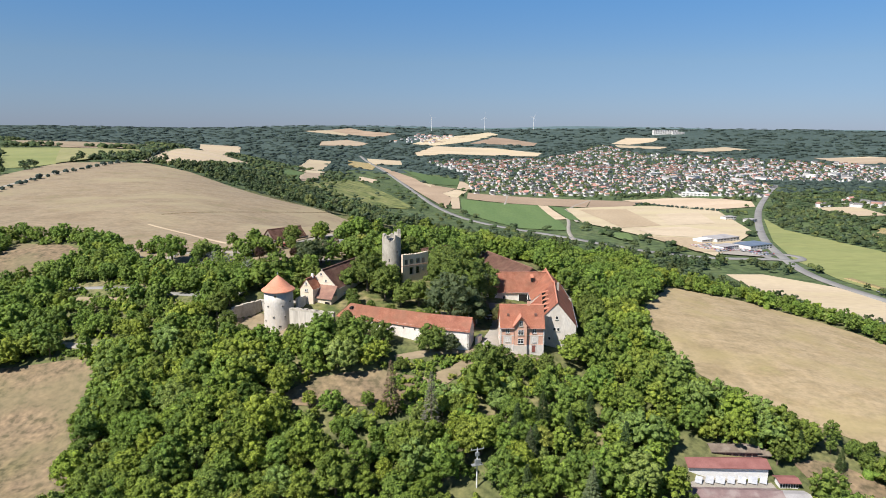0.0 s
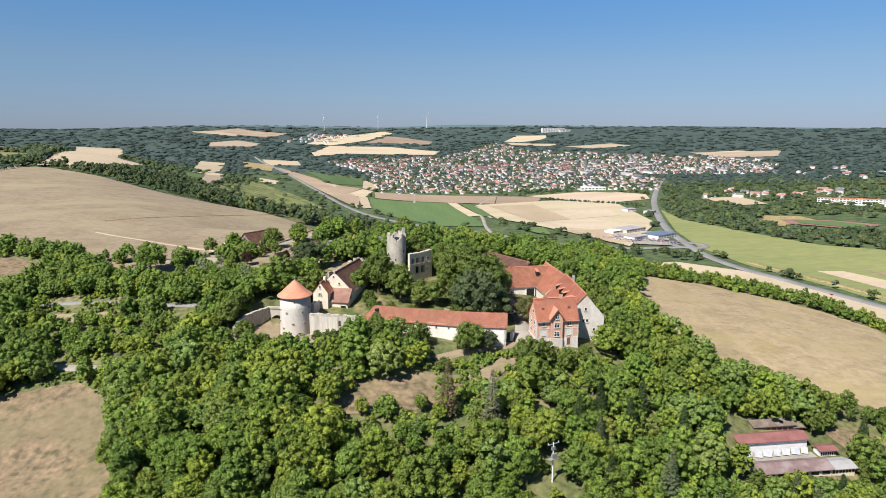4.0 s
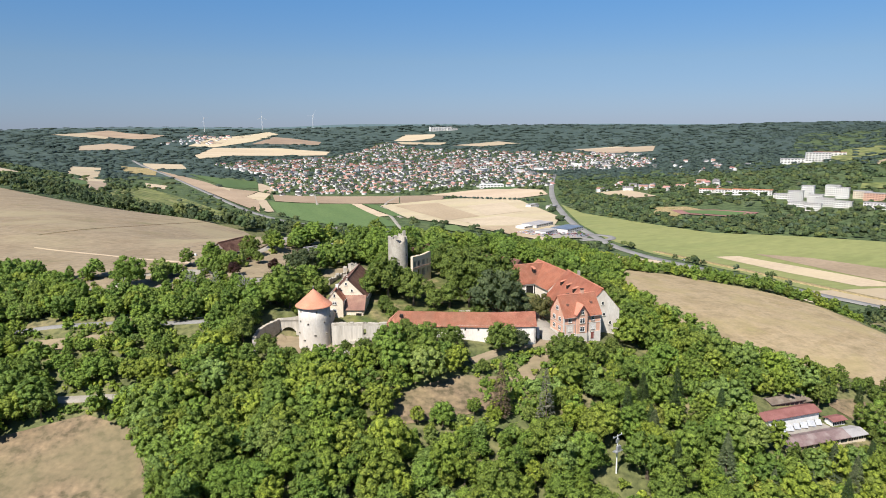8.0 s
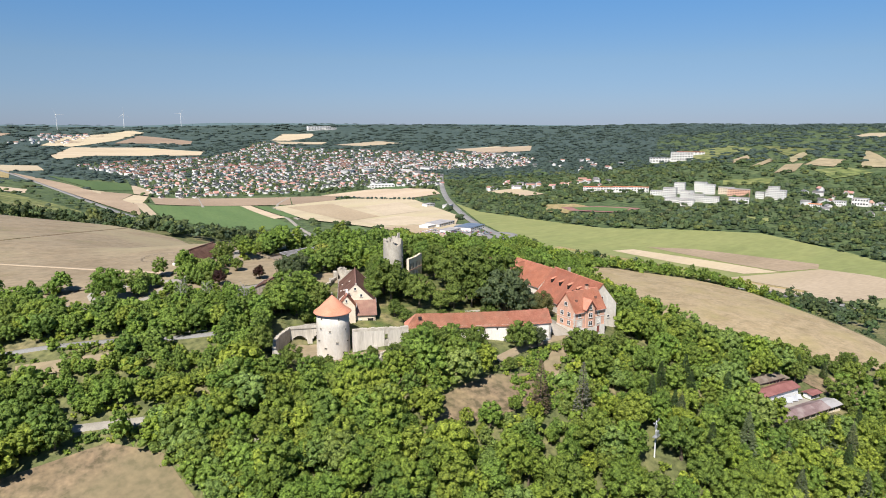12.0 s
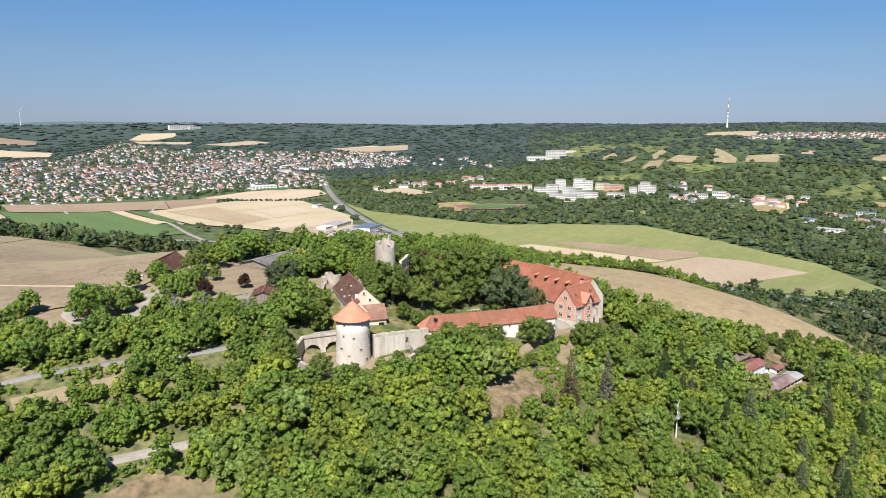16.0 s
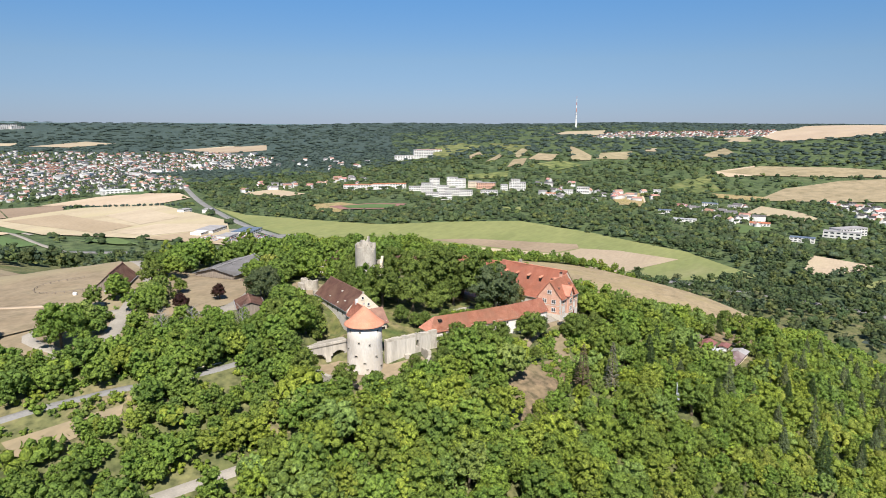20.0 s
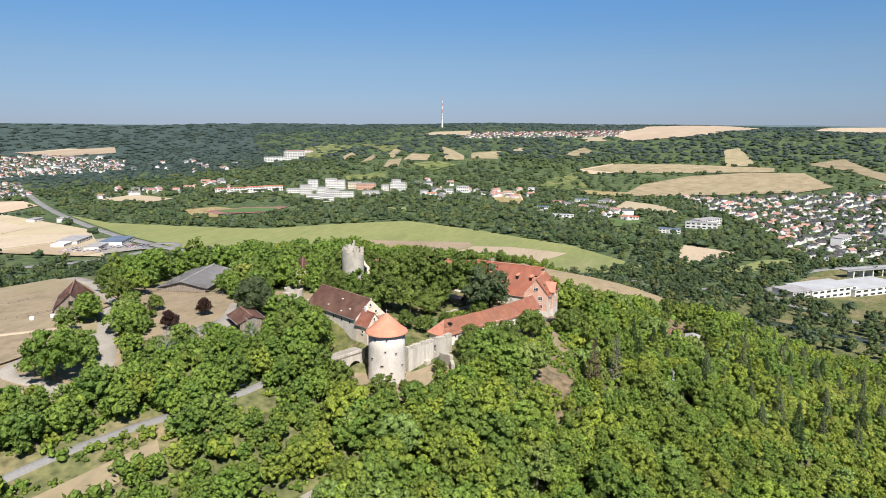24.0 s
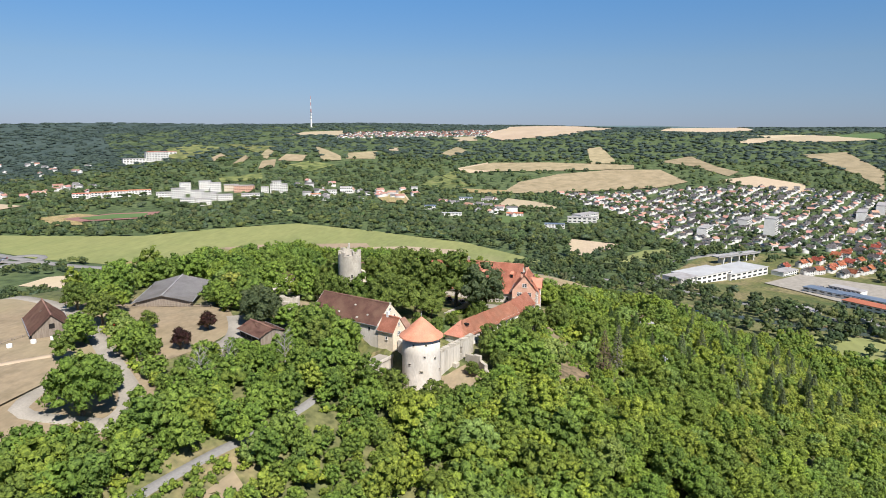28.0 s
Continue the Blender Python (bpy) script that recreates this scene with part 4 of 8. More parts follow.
def pierced_wall(name, a, b, base, top, thick, holes, mat, label, category, ragged=0.0, seed=0, arch=True):
    """A wall from a to b with openings (from, to, sill, head) that go through it."""
    L = math.hypot(b[0] - a[0], b[1] - a[1])
    root = new(name)
    root.matrix_basis = pose(a[0], a[1], base, 0, 0, math.degrees(math.atan2(b[1] - a[1], b[0] - a[0])))
    r = np.random.default_rng(seed)
    h = top - base
    cuts = sorted({0.0, L, *[v for q in holes for v in q[:2]], *[i * 1.1 for i in range(1, int(L / 1.1))], *[q[0] + (q[1] - q[0]) * k / 9 for q in holes for k in range(10)]})
    bm = bmesh.new()
    for u, v in zip(cuts, cuts[1:]):
        if v - u < 0.02:
            continue
        m = (u + v) / 2
        spans = [(-4.0, h + ragged * r.uniform(-1, 0.4))]
        for q in holes:
            if q[0] <= m <= q[1]:
                head = q[3]
                if arch:
                    w = (q[1] - q[0]) / 2
                    head = q[3] - w + math.sqrt(max(0, w * w - (m - q[0] - w) ** 2))
                spans = [p for s0, s1 in spans for p in ((s0, min(s1, q[2])), (max(s0, head), s1)) if p[1] - p[0] > 0.02]
        for s0, s1 in spans:
            add_box(bm, u, -thick / 2, s0, v, thick / 2, s1)
    bmesh.ops.remove_doubles(bm, verts=bm.verts, dist=0.002)
    part("masonry", bm, mat, root)
    return tagged(root, label, category)


w = pierced_wall("curtain_wall", (-50.2, 214.6), (-34.6, 208.6), 0, 7.8, 1.3, [(9.6, 10.5, 4.0, 6.0), (5.0, 5.6, 4.4, 5.2)], RUBBLE, "weathered stone curtain wall with a window opening", "wall", 0.25, 3)
part("plaster_face", boxes((0.2, -0.68, 0.6, 9.3, -0.66, 7.0), (10.8, -0.68, 1.5, 14.5, -0.66, 7.0)), STREAKED, w, "peeling streaked pale plaster")
part("buttress", boxes((5.6, -1.9, -3, 7.3, -0.6, 2.6)), RUBBLE, w)
w = pierced_wall("arcade_wall", (-63.9, 232.5), (-51.5, 228.4), 0.3, 5.5, 4.2, [(0.8, 5.6, 0, 3.0), (7.1, 11.9, 0, 3.2)], STREAKED, "stone arcade wall with two arched vaults", "wall", 0.0, 5)
# black panel closes the vaults to stand for their shade
part("vault_back", boxes((0.3, 1.2, -2, 12.6, 2.0, 4.8)), DARK, w, "black panel for the shade inside the vaults")
part("walkway", boxes((-0.2, -2.3, 5.18, 13.0, 2.3, 5.38)), GRAVEL, w, "pale stone walkway on top")
part("parapet", boxes((-0.2, -2.3, 5.38, 13.0, -1.9, 6.0)), STREAKED, w)
for q, (a, b, top) in enumerate((((-64.6, 230.4), (-69.4, 225.4), 6.0), ((-69.4, 225.4), (-71.6, 221.4), 5.8), ((-71.6, 221.4), (-73.0, 217.0), 5.2), ((-73.0, 217.0), (-73.2, 213.0), 4.6))):
    pierced_wall("bastion_wall", a, b, 0.0, top, 1.1, [], RUBBLE, "curved bastion wall of grey stone", "wall", 0.2, 10 + q)
for q, (a, b, top) in enumerate((((-61.0, 203.6), (-54.4, 200.4), 1.2), ((-54.4, 200.4), (-46.5, 202.6), 2.4), ((-46.5, 202.6), (-42.8, 204.6), 3.6), ((-42.8, 204.6), (-40.4, 209.0), 4.4))):
    pierced_wall("outer_wall", a, b, -1.0, top, 0.9, [], RUBBLE, "low crumbling outer wall of stone", "wall", 0.5, 20 + q)
pierced_wall("lane_parapet", (-93.0, 239.6), (-87.0, 237.7), 5.4, 7.0, 0.4, [], PLASTER, "low white parapet beside the castle lane", "wall", 0.0, 58)
pierced_wall("gate_wall", (-49.6, 222.0), (-47.8, 226.0), 1, 9.0, 1.0, [(1.0, 3.2, 0, 4.5)], PLASTER, "pale wall between tower and annex with an archway", "wall", 0.2, 30)
w = pierced_wall("palace_ruin", (-15.0, 246.8), (-5.6, 254.4), 9, 19.6, 0.9, [(1.0, 2.5, 6.6, 8.6), (3.4, 5.0, 6.6, 8.6), (6.4, 8.0, 6.6, 8.6), (9.2, 10.4, 6.6, 8.4), (3.2, 5.2, 2.6, 5.4), (6.2, 8.2, 2.6, 5.4), (9.2, 10.2, 3.4, 5.0)], CREAM, "roofless palace front with empty windows", "ruin", 0.35, 40, False)
part("string_course", boxes((0, -0.55, 6.0, 12.0, 0.55, 6.25)), BRICK, w)
part("mullions", boxes(*[(x - 0.08, -0.3, 6.6, x + 0.08, 0.3, 8.6) for x in (1.75, 4.2, 7.2)]), RUBBLE, w)
pierced_wall("palace_return", (-5.6, 254.4), (-8.4, 257.6), 9, 18.2, 0.9, [], RUBBLE, "broken return wall of the palace ruin", "ruin", 0.8, 41)
for q, (x, y, t) in enumerate(((-36.4, 262.6, 14.0), (-40.2, 258.0, 12.8), (-43.6, 253.6, 12.0))):
    pierced_wall("ruin_pier", (x, y), (x + 0.6 + 0.4 * q, y + 2.6), 9, t, 1.3, [], RUBBLE, "tall pale pier of a ruined gallery", "ruin", 1.2, 50 + q)
pierced_wall("ruin_gallery", (-44.4, 252.0), (-36.0, 263.4), 9, 12.6, 0.7, [(2.6, 4.6, 0.4, 3.0), (7.0, 9.4, 0.4, 3.0)], RUBBLE, "ruined gallery wall with openings", "ruin", 0.5, 55)
stub = new("ruined_stair_tower")
stub.matrix_basis = pose(-31.8, 264.6, 9)
bm, q = bmesh.new(), np.random.default_rng(8)
for i in range(22):
    a0, a1 = radians(60 + 12 * i), radians(60 + 12 * (i + 1))
    prism(bm, [(3.0 * math.cos(a0), 3.0 * math.sin(a0)), (3.0 * math.cos(a1), 3.0 * math.sin(a1)), (2.0 * math.cos(a1), 2.0 * math.sin(a1)), (2.0 * math.cos(a0), 2.0 * math.sin(a0))], -3, 6.2 - 0.09 * abs(i - 9) + q.uniform(-0.35, 0.2))
bmesh.ops.remove_doubles(bm, verts=bm.verts, dist=0.002)
part("masonry", bm, RUBBLE, stub)
tagged(stub, "broken half-round stair tower of pale rubble stone", "ruin")
pierced_wall("terrace_wall", (-6, 222.5), (12, 216.5), 3, 5.0, 0.6, [], RUBBLE, "low pale court wall beside a hedge", "wall", 0.1, 56)
pierced_wall("gate_pier", (10.9, 197.6), (12.4, 201.0), 0, 3.4, 0.8, [], WHITEWASH, "low white gate pier", "wall", 0.1, 57)


def timber_barn():
    b, L = gabled("timber_barn", (-80.2, 304.1), (-68.4, 317.5), 13.0, 19.7, (4.3, 15.7), (4.3, 15.7), WOOD_GREY, TILE_BROWN, "grey timber barn with a steep brown tiled roof", "barn", 0.5, 0.5, 2, seed=60)
    part("stone_base", boxes((-0.1, -4.4, -2, L + 0.1, 4.4, 0.7)), RUBBLE, b)
    for i in range(19):
        part("board", boxes((-0.1, -4.2 + 0.44 * i, 0.7, -0.04, -4.2 + 0.44 * i + 0.38, 2.6 + 3.7 * (1 - abs(-4.0 + 0.44 * i) / 4.3))), WOOD_GREY, b)
    part("hatch_door", boxes((-0.16, -0.6, 3.4, -0.08, 0.6, 4.6)), DARK, b)
    part("gate", boxes((-0.16, -2.2, 0, -0.08, 0.6, 2.6)), WOOD_GREY, b)
    for k in (3, 7, 11, 15):
        slit(b, k, 4.3, 1.4, 180, 0.8, 0.6, "vent")


timber_barn()


def shed():
    s, L = gabled("open_shed", (-58.9, 262.8), (-64.8, 253.8), 11.8, 15.2, (3.4, 14.0), (3.4, 13.8), WOOD_GREY, TILE_BROWN, "open timber shed with a brown roof", "shed", 0.7, 0.4, 1.5, seed=63)
    # black sheet on the closed wall for the shade inside the shed
    part("opening", boxes((0.6, -3.5, 0.1, L - 0.6, -3.42, 1.9)), DARK, s, "open front, a black panel for its shade")
    for k in (0.5, 3.5, 6.5, 9.8):
        part("post", boxes((k, -3.6, -0.5, k + 0.18, -3.42, 2.0)), WOOD_GREY, s)


shed()
gabled("ridge_house", (-10.5, 276.5), (4.5, 287.0), 9.5, 16.2, (4.2, 13.2), (4.2, 13.2), PLASTER, TILE_BROWN, "small house with a brown roof behind ruins", "house", 0.4, 0.2, 3, seed=66)
gabled("sheet_hall", (-46.0, 297.8), (-21.0, 307.6), 10.5, 16.4, (7.6, 14.5), (7.6, 14.5), WOOD_GREY, SHEET_GREY, "low hall with a broad grey sheet roof", "hall", 0.8, 0.8, 2, seed=68)
gabled("cart_shed", (22.5, 262.0), (30.0, 258.5), 2.0, 6.0, (2.2, 5.0), (2.2, 5.0), WOOD_GREY, SHEET_GREY, "little shed behind the north wing", "shed", 0.4, 0.2, 2, seed=70)


def pool_house():
    """The flat buildings below the east slope."""
    def low(name, x0, y0, x1, y1, base, eave, rise, wall, roof, label, bays=7):
        root = new(name)
        root.matrix_basis = pose(x0, y0, base, 0, 0, -1.5)
        w, d, h = x1 - x0, y1 - y0, eave - base
        part("wall", boxes((0, 0, -4, w, d, h)), wall, root)
        for s in (0, 1):
            bm = bmesh.new()
            p = [(-0.5, -0.6, h), (w + 0.5, -0.6, h), (w + 0.5, d / 2, h + rise), (-0.5, d / 2, h + rise)]
            if s:
                p = [(w + 0.5, d + 0.6, h), (-0.5, d + 0.6, h), (-0.5, d / 2, h + rise), (w + 0.5, d / 2, h + rise)]
            slab(bm, p, 0.18)
            part("roof_slope", bm, roof, root)
        for i in range(bays):
            part("window", boxes((w * (i + 0.15) / bays, -0.06, h * 0.45, w * (i + 0.85) / bays, 0.02, h * 0.85)), GLASS, root)
        return tagged(root, label, "house")
    low("inn_upper", 72.0, 164.2, 84.2, 168.8, -20.5, -16.7, 0.9, WOOD_GREY, ROOF_OLD, "upper inn storey of grey timber with a brown roof")
    low("inn_bay", 84.3, 164.0, 87.0, 167.6, -20.5, -17.6, 0.5, WOOD_GREY, ROOF_OLD, "low timber bay beside the upper inn")
    low("inn_shed", 65.0, 165.2, 71.2, 168.2, -20.5, -17.4, 0.4, CREAM, SHEET_GREY, "small grey roofed shed behind the inn")
    low("inn_main", 64.0, 158.8, 84.2, 163.9, -21.6, -18.3, 1.2, PAINT_WHITE, ROOF_RUST, "white inn building with a red-brown roof", 0)
    low("inn_lower", 61.5, 147.9, 83.2, 153.4, -23.6, -21.2, 1.3, CREAM, ROOF_MAUVE, "low inn building with a long maroon-grey roof")
    low("inn_annex", 83.5, 147.5, 90.0, 152.4, -23.6, -21.4, 0.8, CREAM, SHEET_GREY, "grey roofed annex of the inn")
    low("inn_kiosk", 85.4, 154.4, 90.0, 157.2, -22.4, -20.0, 0.5, PAINT_WHITE, ROOF_RUST, "little kiosk with a red roof")
    field("inn_terrace", [(62, 153.5), (84.5, 153.5), (84.5, 158.7), (62, 158.7)], GRAVEL, 0.15, 1, "paved inn terrace", "terrace")
    for k in range(7):
        bm = bmesh.new()
        x = 66.0 + 2.75 * k
        wide = 0.85 + 0.12 * (k % 3)
        slab(bm, [(-wide, -1.3, 0.3), (wide, -1.3, 0.3), (wide, 0.5, 1.35), (-wide, 0.5, 1.35)], 0.06)
        root = new("awning")
        root.matrix_basis = pose(x, 157, -21.45, 0, 0, -28 + 3 * (k % 2))
        part("canopy", bm, CANVAS, root)
        for px in (-wide + 0.1, wide - 0.1):
            for py, top in ((0.45, 1.3), (-1.25, 0.32)):
                part("post", boxes((px - 0.04, py - 0.04, 0, px + 0.04, py + 0.04, top)), STEEL, root)
        tagged(root, "slanting white canvas awning on the terrace", "awning", "awnings on the terrace")


CANVAS = material("awning_canvas", [(0.3, (0.34, 0.35, 0.37)), (0.7, (0.47, 0.48, 0.49))], 0.8, 4, bump=0.1)
ROOF_MAUVE = material("maroon_grey_roof", [(0.3, (0.17, 0.115, 0.11)), (0.7, (0.24, 0.165, 0.155))], 0.4, 3, rough=0.7, bump=0.1, stain=(0.3, 0.25, 0.23), stain_scale=0.3)
ROOF_OLD = material("weathered_brown_roof", [(0.3, (0.13, 0.10, 0.078)), (0.7, (0.20, 0.155, 0.12))], 0.5, 3, rough=0.8, bump=0.2, stain=(0.26, 0.22, 0.18), stain_scale=0.4)
ROOF_RUST = material("red_brown_sheet_roof", [(0.3, (0.21, 0.085, 0.075)), (0.7, (0.28, 0.125, 0.11))], 0.4, 3, rough=0.7, bump=0.1)
pool_house()


def power_pole():
    z = float(land(9, 151))
    p = new("power_pole")
    p.matrix_basis = pose(9, 151, z, 0, 0, 20)
    part("pole", lathe([(0.2, -1), (0.14, 10.2)], 10), PAINT_WHITE, p)
    part("crossarm", boxes((-1.7, -0.09, 9.9, 1.7, 0.09, 10.1)), STEEL, p)
    for x in (-1.6, 0, 1.6):
        part("insulator", lathe([(0.07, 10.1), (0.11, 10.25), (0.05, 10.5)], 8), PAINT_WHITE, p).matrix_basis = pose(x, 0, 0)
    part("transformer", boxes((-0.7, -0.65, 6.3, 0.7, -0.1, 7.6)), STEEL, p)
    part("platform", boxes((-1.5, -0.8, 6.1, 1.3, 0.3, 6.3)), STEEL, p)
    part("switch", boxes((-0.5, -0.2, 8.4, 0.5, 0.2, 9.3)), STEEL, p)
    tagged(p, "pale power pole with a transformer and crossarm", "power pole")


power_pole()


def car(x, y, yaw, paint, label):
    """A parked car: body, cabin, windows and wheels."""
    root = new("car")
    root.matrix_basis = pose(x, y, float(land(x, y)) + 0.28, 0, 0, yaw)
    bm = boxes((-2.1, -0.88, 0.3, 2.1, 0.88, 0.85))
    bmesh.ops.bevel(bm, geom=bm.edges[:], offset=0.16, segments=2, affect="EDGES")
    part("body", bm, paint, root)
    bm = bmesh.new()
    lo, hi = [(-1.7, -0.8), (1.0, -0.8), (1.0, 0.8), (-1.7, 0.8)], [(-1.3, -0.66), (0.35, -0.66), (0.35, 0.66), (-1.3, 0.66)]
    a, b = [bm.verts.new((*p, 0.84)) for p in lo], [bm.verts.new((*p, 1.42)) for p in hi]
    for i in range(4):
        bm.faces.new((a[i], a[(i + 1) % 4], b[(i + 1) % 4], b[i]))
    bm.faces.new(b)
    part("cabin", bm, GLASS, root, "dark glazed cabin")
    part("roof", boxes((-1.28, -0.64, 1.40, 0.33, 0.64, 1.46)), paint, root)
    for wx in (-1.3, 1.3):
        for wy in (-0.85, 0.85):
            bm = bmesh.new()
            bmesh.ops.create_cone(bm, cap_ends=True, segments=14, radius1=0.32, radius2=0.32, depth=0.2, matrix=Matrix.Translation((wx, wy, 0.32)) @ Matrix.Rotation(radians(90), 4, "X"))
            part("wheel", bm, DARK, root)
    return tagged(root, label, "car")


PAINT_RED = material("red_car_paint", [(0.3, (0.5, 0.05, 0.03)), (0.7, (0.55, 0.06, 0.04))], 1, 5, rough=0.3, bump=0, spec=0.6)
PAINT_GREY = material("silver_car_paint", [(0.3, (0.45, 0.46, 0.48)), (0.7, (0.5, 0.51, 0.53))], 1, 5, rough=0.3, bump=0, spec=0.6)
PAINT_DARK = material("black_car_paint", [(0.3, (0.03, 0.03, 0.035)), (0.7, (0.04, 0.04, 0.045))], 1, 5, rough=0.3, bump=0, spec=0.6)
car(-70.5, 294.5, 40, PAINT_RED, "small red car parked beside the barn lane")
car(15.4, 192.6, 75, PAINT_DARK, "black car parked on the front path")
car(-79.0, 283.0, 45, PAINT_GREY, "silver car parked behind the hedge")
car(-82.5, 279.0, 45, PAINT_GREY, "silver car parked behind the hedge")
car(17.0, 221.0, 20, PAINT_GREY, "silver car parked in the shaded court")
car(18.5, 226.0, 15, PAINT_DARK, "dark car parked in the shaded court")
for x, y in ((430, 640), (412, 540), (500, 1040), (600, 1270), (424, 450)):
    car(x, y, 80, PAINT_GREY if x > 420 else PAINT_RED, "small car on the grey valley road")


def fence(name, line, label, height=1.2):
    """A paddock fence: posts and two rails."""
    root = new(name)
    xy, d = along(line, 2.4)
    x0, y0 = xy[0]
    z0 = float(land(x0, y0))
    root.matrix_basis = pose(x0, y0, z0)
    tops = [(x - x0, y - y0, float(land(x, y)) - z0) for x, y in xy]
    for x, y, z in tops:
        part("post", boxes((x - 0.08, y - 0.08, z - 0.5, x + 0.08, y + 0.08, z + height)), WOOD_GREY, root)
    for a, b in zip(tops, tops[1:]):
        for h in (0.5, height - 0.1):
            bm = bmesh.new()
            p, q = Vector(a) + Vector((0, 0, h)), Vector(b) + Vector((0, 0, h))
            m = Matrix.Translation((p + q) / 2) @ (q - p).to_track_quat("Z", "Y").to_matrix().to_4x4()
            bmesh.ops.create_cone(bm, cap_ends=True, segments=6, radius1=0.06, radius2=0.06, depth=(q - p).length, matrix=m)
            part("rail", bm, WOOD_GREY, root)
    return tagged(root, label, "fence")


ribbon("field_path", [(-160, 378), (-146, 389), (-129, 416), (-108, 455), (-85, 494)], 1.3, BANK, 0.75, 4, "narrow brown path worn across the mown grassland", "path")
ribbon("field_track", [(-156, 352), (-130, 330), (-109, 308), (-88, 292)], 1.6, STRAW, 0.75, 4, "pale wheel track across the mown grassland", "path")
fence("paddock_fence", [(-80.5, 309.5), (-92, 312), (-97, 321), (-90, 330), (-77, 327)], "grey timber paddock fence beside the barn")
fence("lawn_fence", [(-52, 309), (-46, 296), (-41.5, 285)], "low timber fence along the parched lawn")
field("paddock", [(-80, 311), (-90, 313), (-95, 321), (-89, 328), (-77, 324)], CROP, 0.45, 3, "green paddock behind the timber barn", "paddock")
for x, y in ((-85.5, 304.6), (-89.5, 307.4), (-82.2, 302.2)):
    bale = new("silage_bale")
    bale.matrix_basis = pose(x, y, float(land(x, y)) + 0.25)
    part("wrap", lathe([(0.3, 0.0), (0.62, 0.08), (0.65, 0.6), (0.62, 1.1), (0.3, 1.2)], 18), PAINT_WHITE, bale)
    tagged(bale, "white wrapped round silage bale beside the barn", "bale", "bales beside the barn")
PAINT_GREEN = material("green_cart_paint", [(0.3, (0.02, 0.22, 0.11)), (0.7, (0.03, 0.28, 0.14))], 1, 5, rough=0.5, bump=0)
cart = new("farm_cart")
cart.matrix_basis = pose(-79.0, 299.6, float(land(-79.0, 299.6)) + 0.25, 0, 0, -25)
part("tub", boxes((-1.5, -0.8, 0.5, 1.5, 0.8, 1.1)), PAINT_GREEN, cart)
for wx_ in (-0.9, 0.9):
    for wy_ in (-0.8, 0.8):
        bm = bmesh.new()
        bmesh.ops.create_cone(bm, cap_ends=True, segments=14, radius1=0.35, radius2=0.35, depth=0.2, matrix=Matrix.Translation((wx_, wy_, 0.35)) @ Matrix.Rotation(radians(90), 4, "X"))
        part("wheel", bm, DARK, cart)
part("drawbar", boxes((1.5, -0.06, 0.45, 2.8, 0.06, 0.57)), STEEL, cart)
tagged(cart, "small green farm cart beside the barn", "cart")
# trees
def leaf_cards(rng, centers, radii, count, size, squash=0.8):
    """Three-cornered leaf sprays lying about the surfaces of lobes, facing outward unevenly."""
    centers, radii = np.asarray(centers, float), np.asarray(radii, float)
    w = radii ** 2
    k = rng.choice(len(radii), count, p=w / w.sum())
    d = rng.normal(size=(count, 3))
    d[:, 2] = np.where(rng.random(count) < 0.8, np.abs(d[:, 2]), d[:, 2])
    d += 0.7 * (centers[k] - centers.mean(0)) / (np.linalg.norm(centers[k] - centers.mean(0), axis=1)[:, None] + 0.3)
    d /= np.linalg.norm(d, axis=1)[:, None]
    p = centers[k] + d * (radii[k] * rng.uniform(0.80, 1.30, count))[:, None] * np.array([1, 1, squash])
    n = d + (0, 0, 0.25) + rng.normal(size=(count, 3)) * 0.40
    n /= np.linalg.norm(n, axis=1)[:, None]
    u = np.cross(n, rng.normal(size=(count, 3)))
    u /= np.linalg.norm(u, axis=1)[:, None]
    v = np.cross(n, u)
    s = size * rng.uniform(0.6, 1.3, (count, 1))
    spray = np.stack([p - u * s * 0.9 - v * s * 0.5, p + u * s - v * s * 0.55, p + u * s * rng.uniform(-0.5, 0.5, (count, 1)) + v * s - n * s * 0.25], 1)
    return spray.reshape(-1, 3)


def lobes_of(rng, n, spread=3.2, height=7.0, base=2.5, r=(0.62, 1.2)):
    """Leaf masses laid over an egg-shaped crown from its lower rim to the top, with a filling body inside."""
    half = (height - base) / 2
    mid = base + half * 0.95
    c, rad = [(0, 0, mid)], [min(spread, half) * 0.80]
    for i in range(n):
        f = (i + 0.5) / n
        up = -0.5 + 1.46 * f
        w = math.sqrt(max(0.03, 1 - up * up))
        a = 2.39996 * i + rng.uniform(-0.5, 0.5)
        out = rng.uniform(0.62, 1.0)
        c.append((spread * w * out * math.cos(a), spread * w * out * math.sin(a), mid + half * up * rng.uniform(0.74, 0.92)))
        rad.append(rng.uniform(*r) * min(1.0, spread / 2.6))
    return np.array(c), np.array(rad)


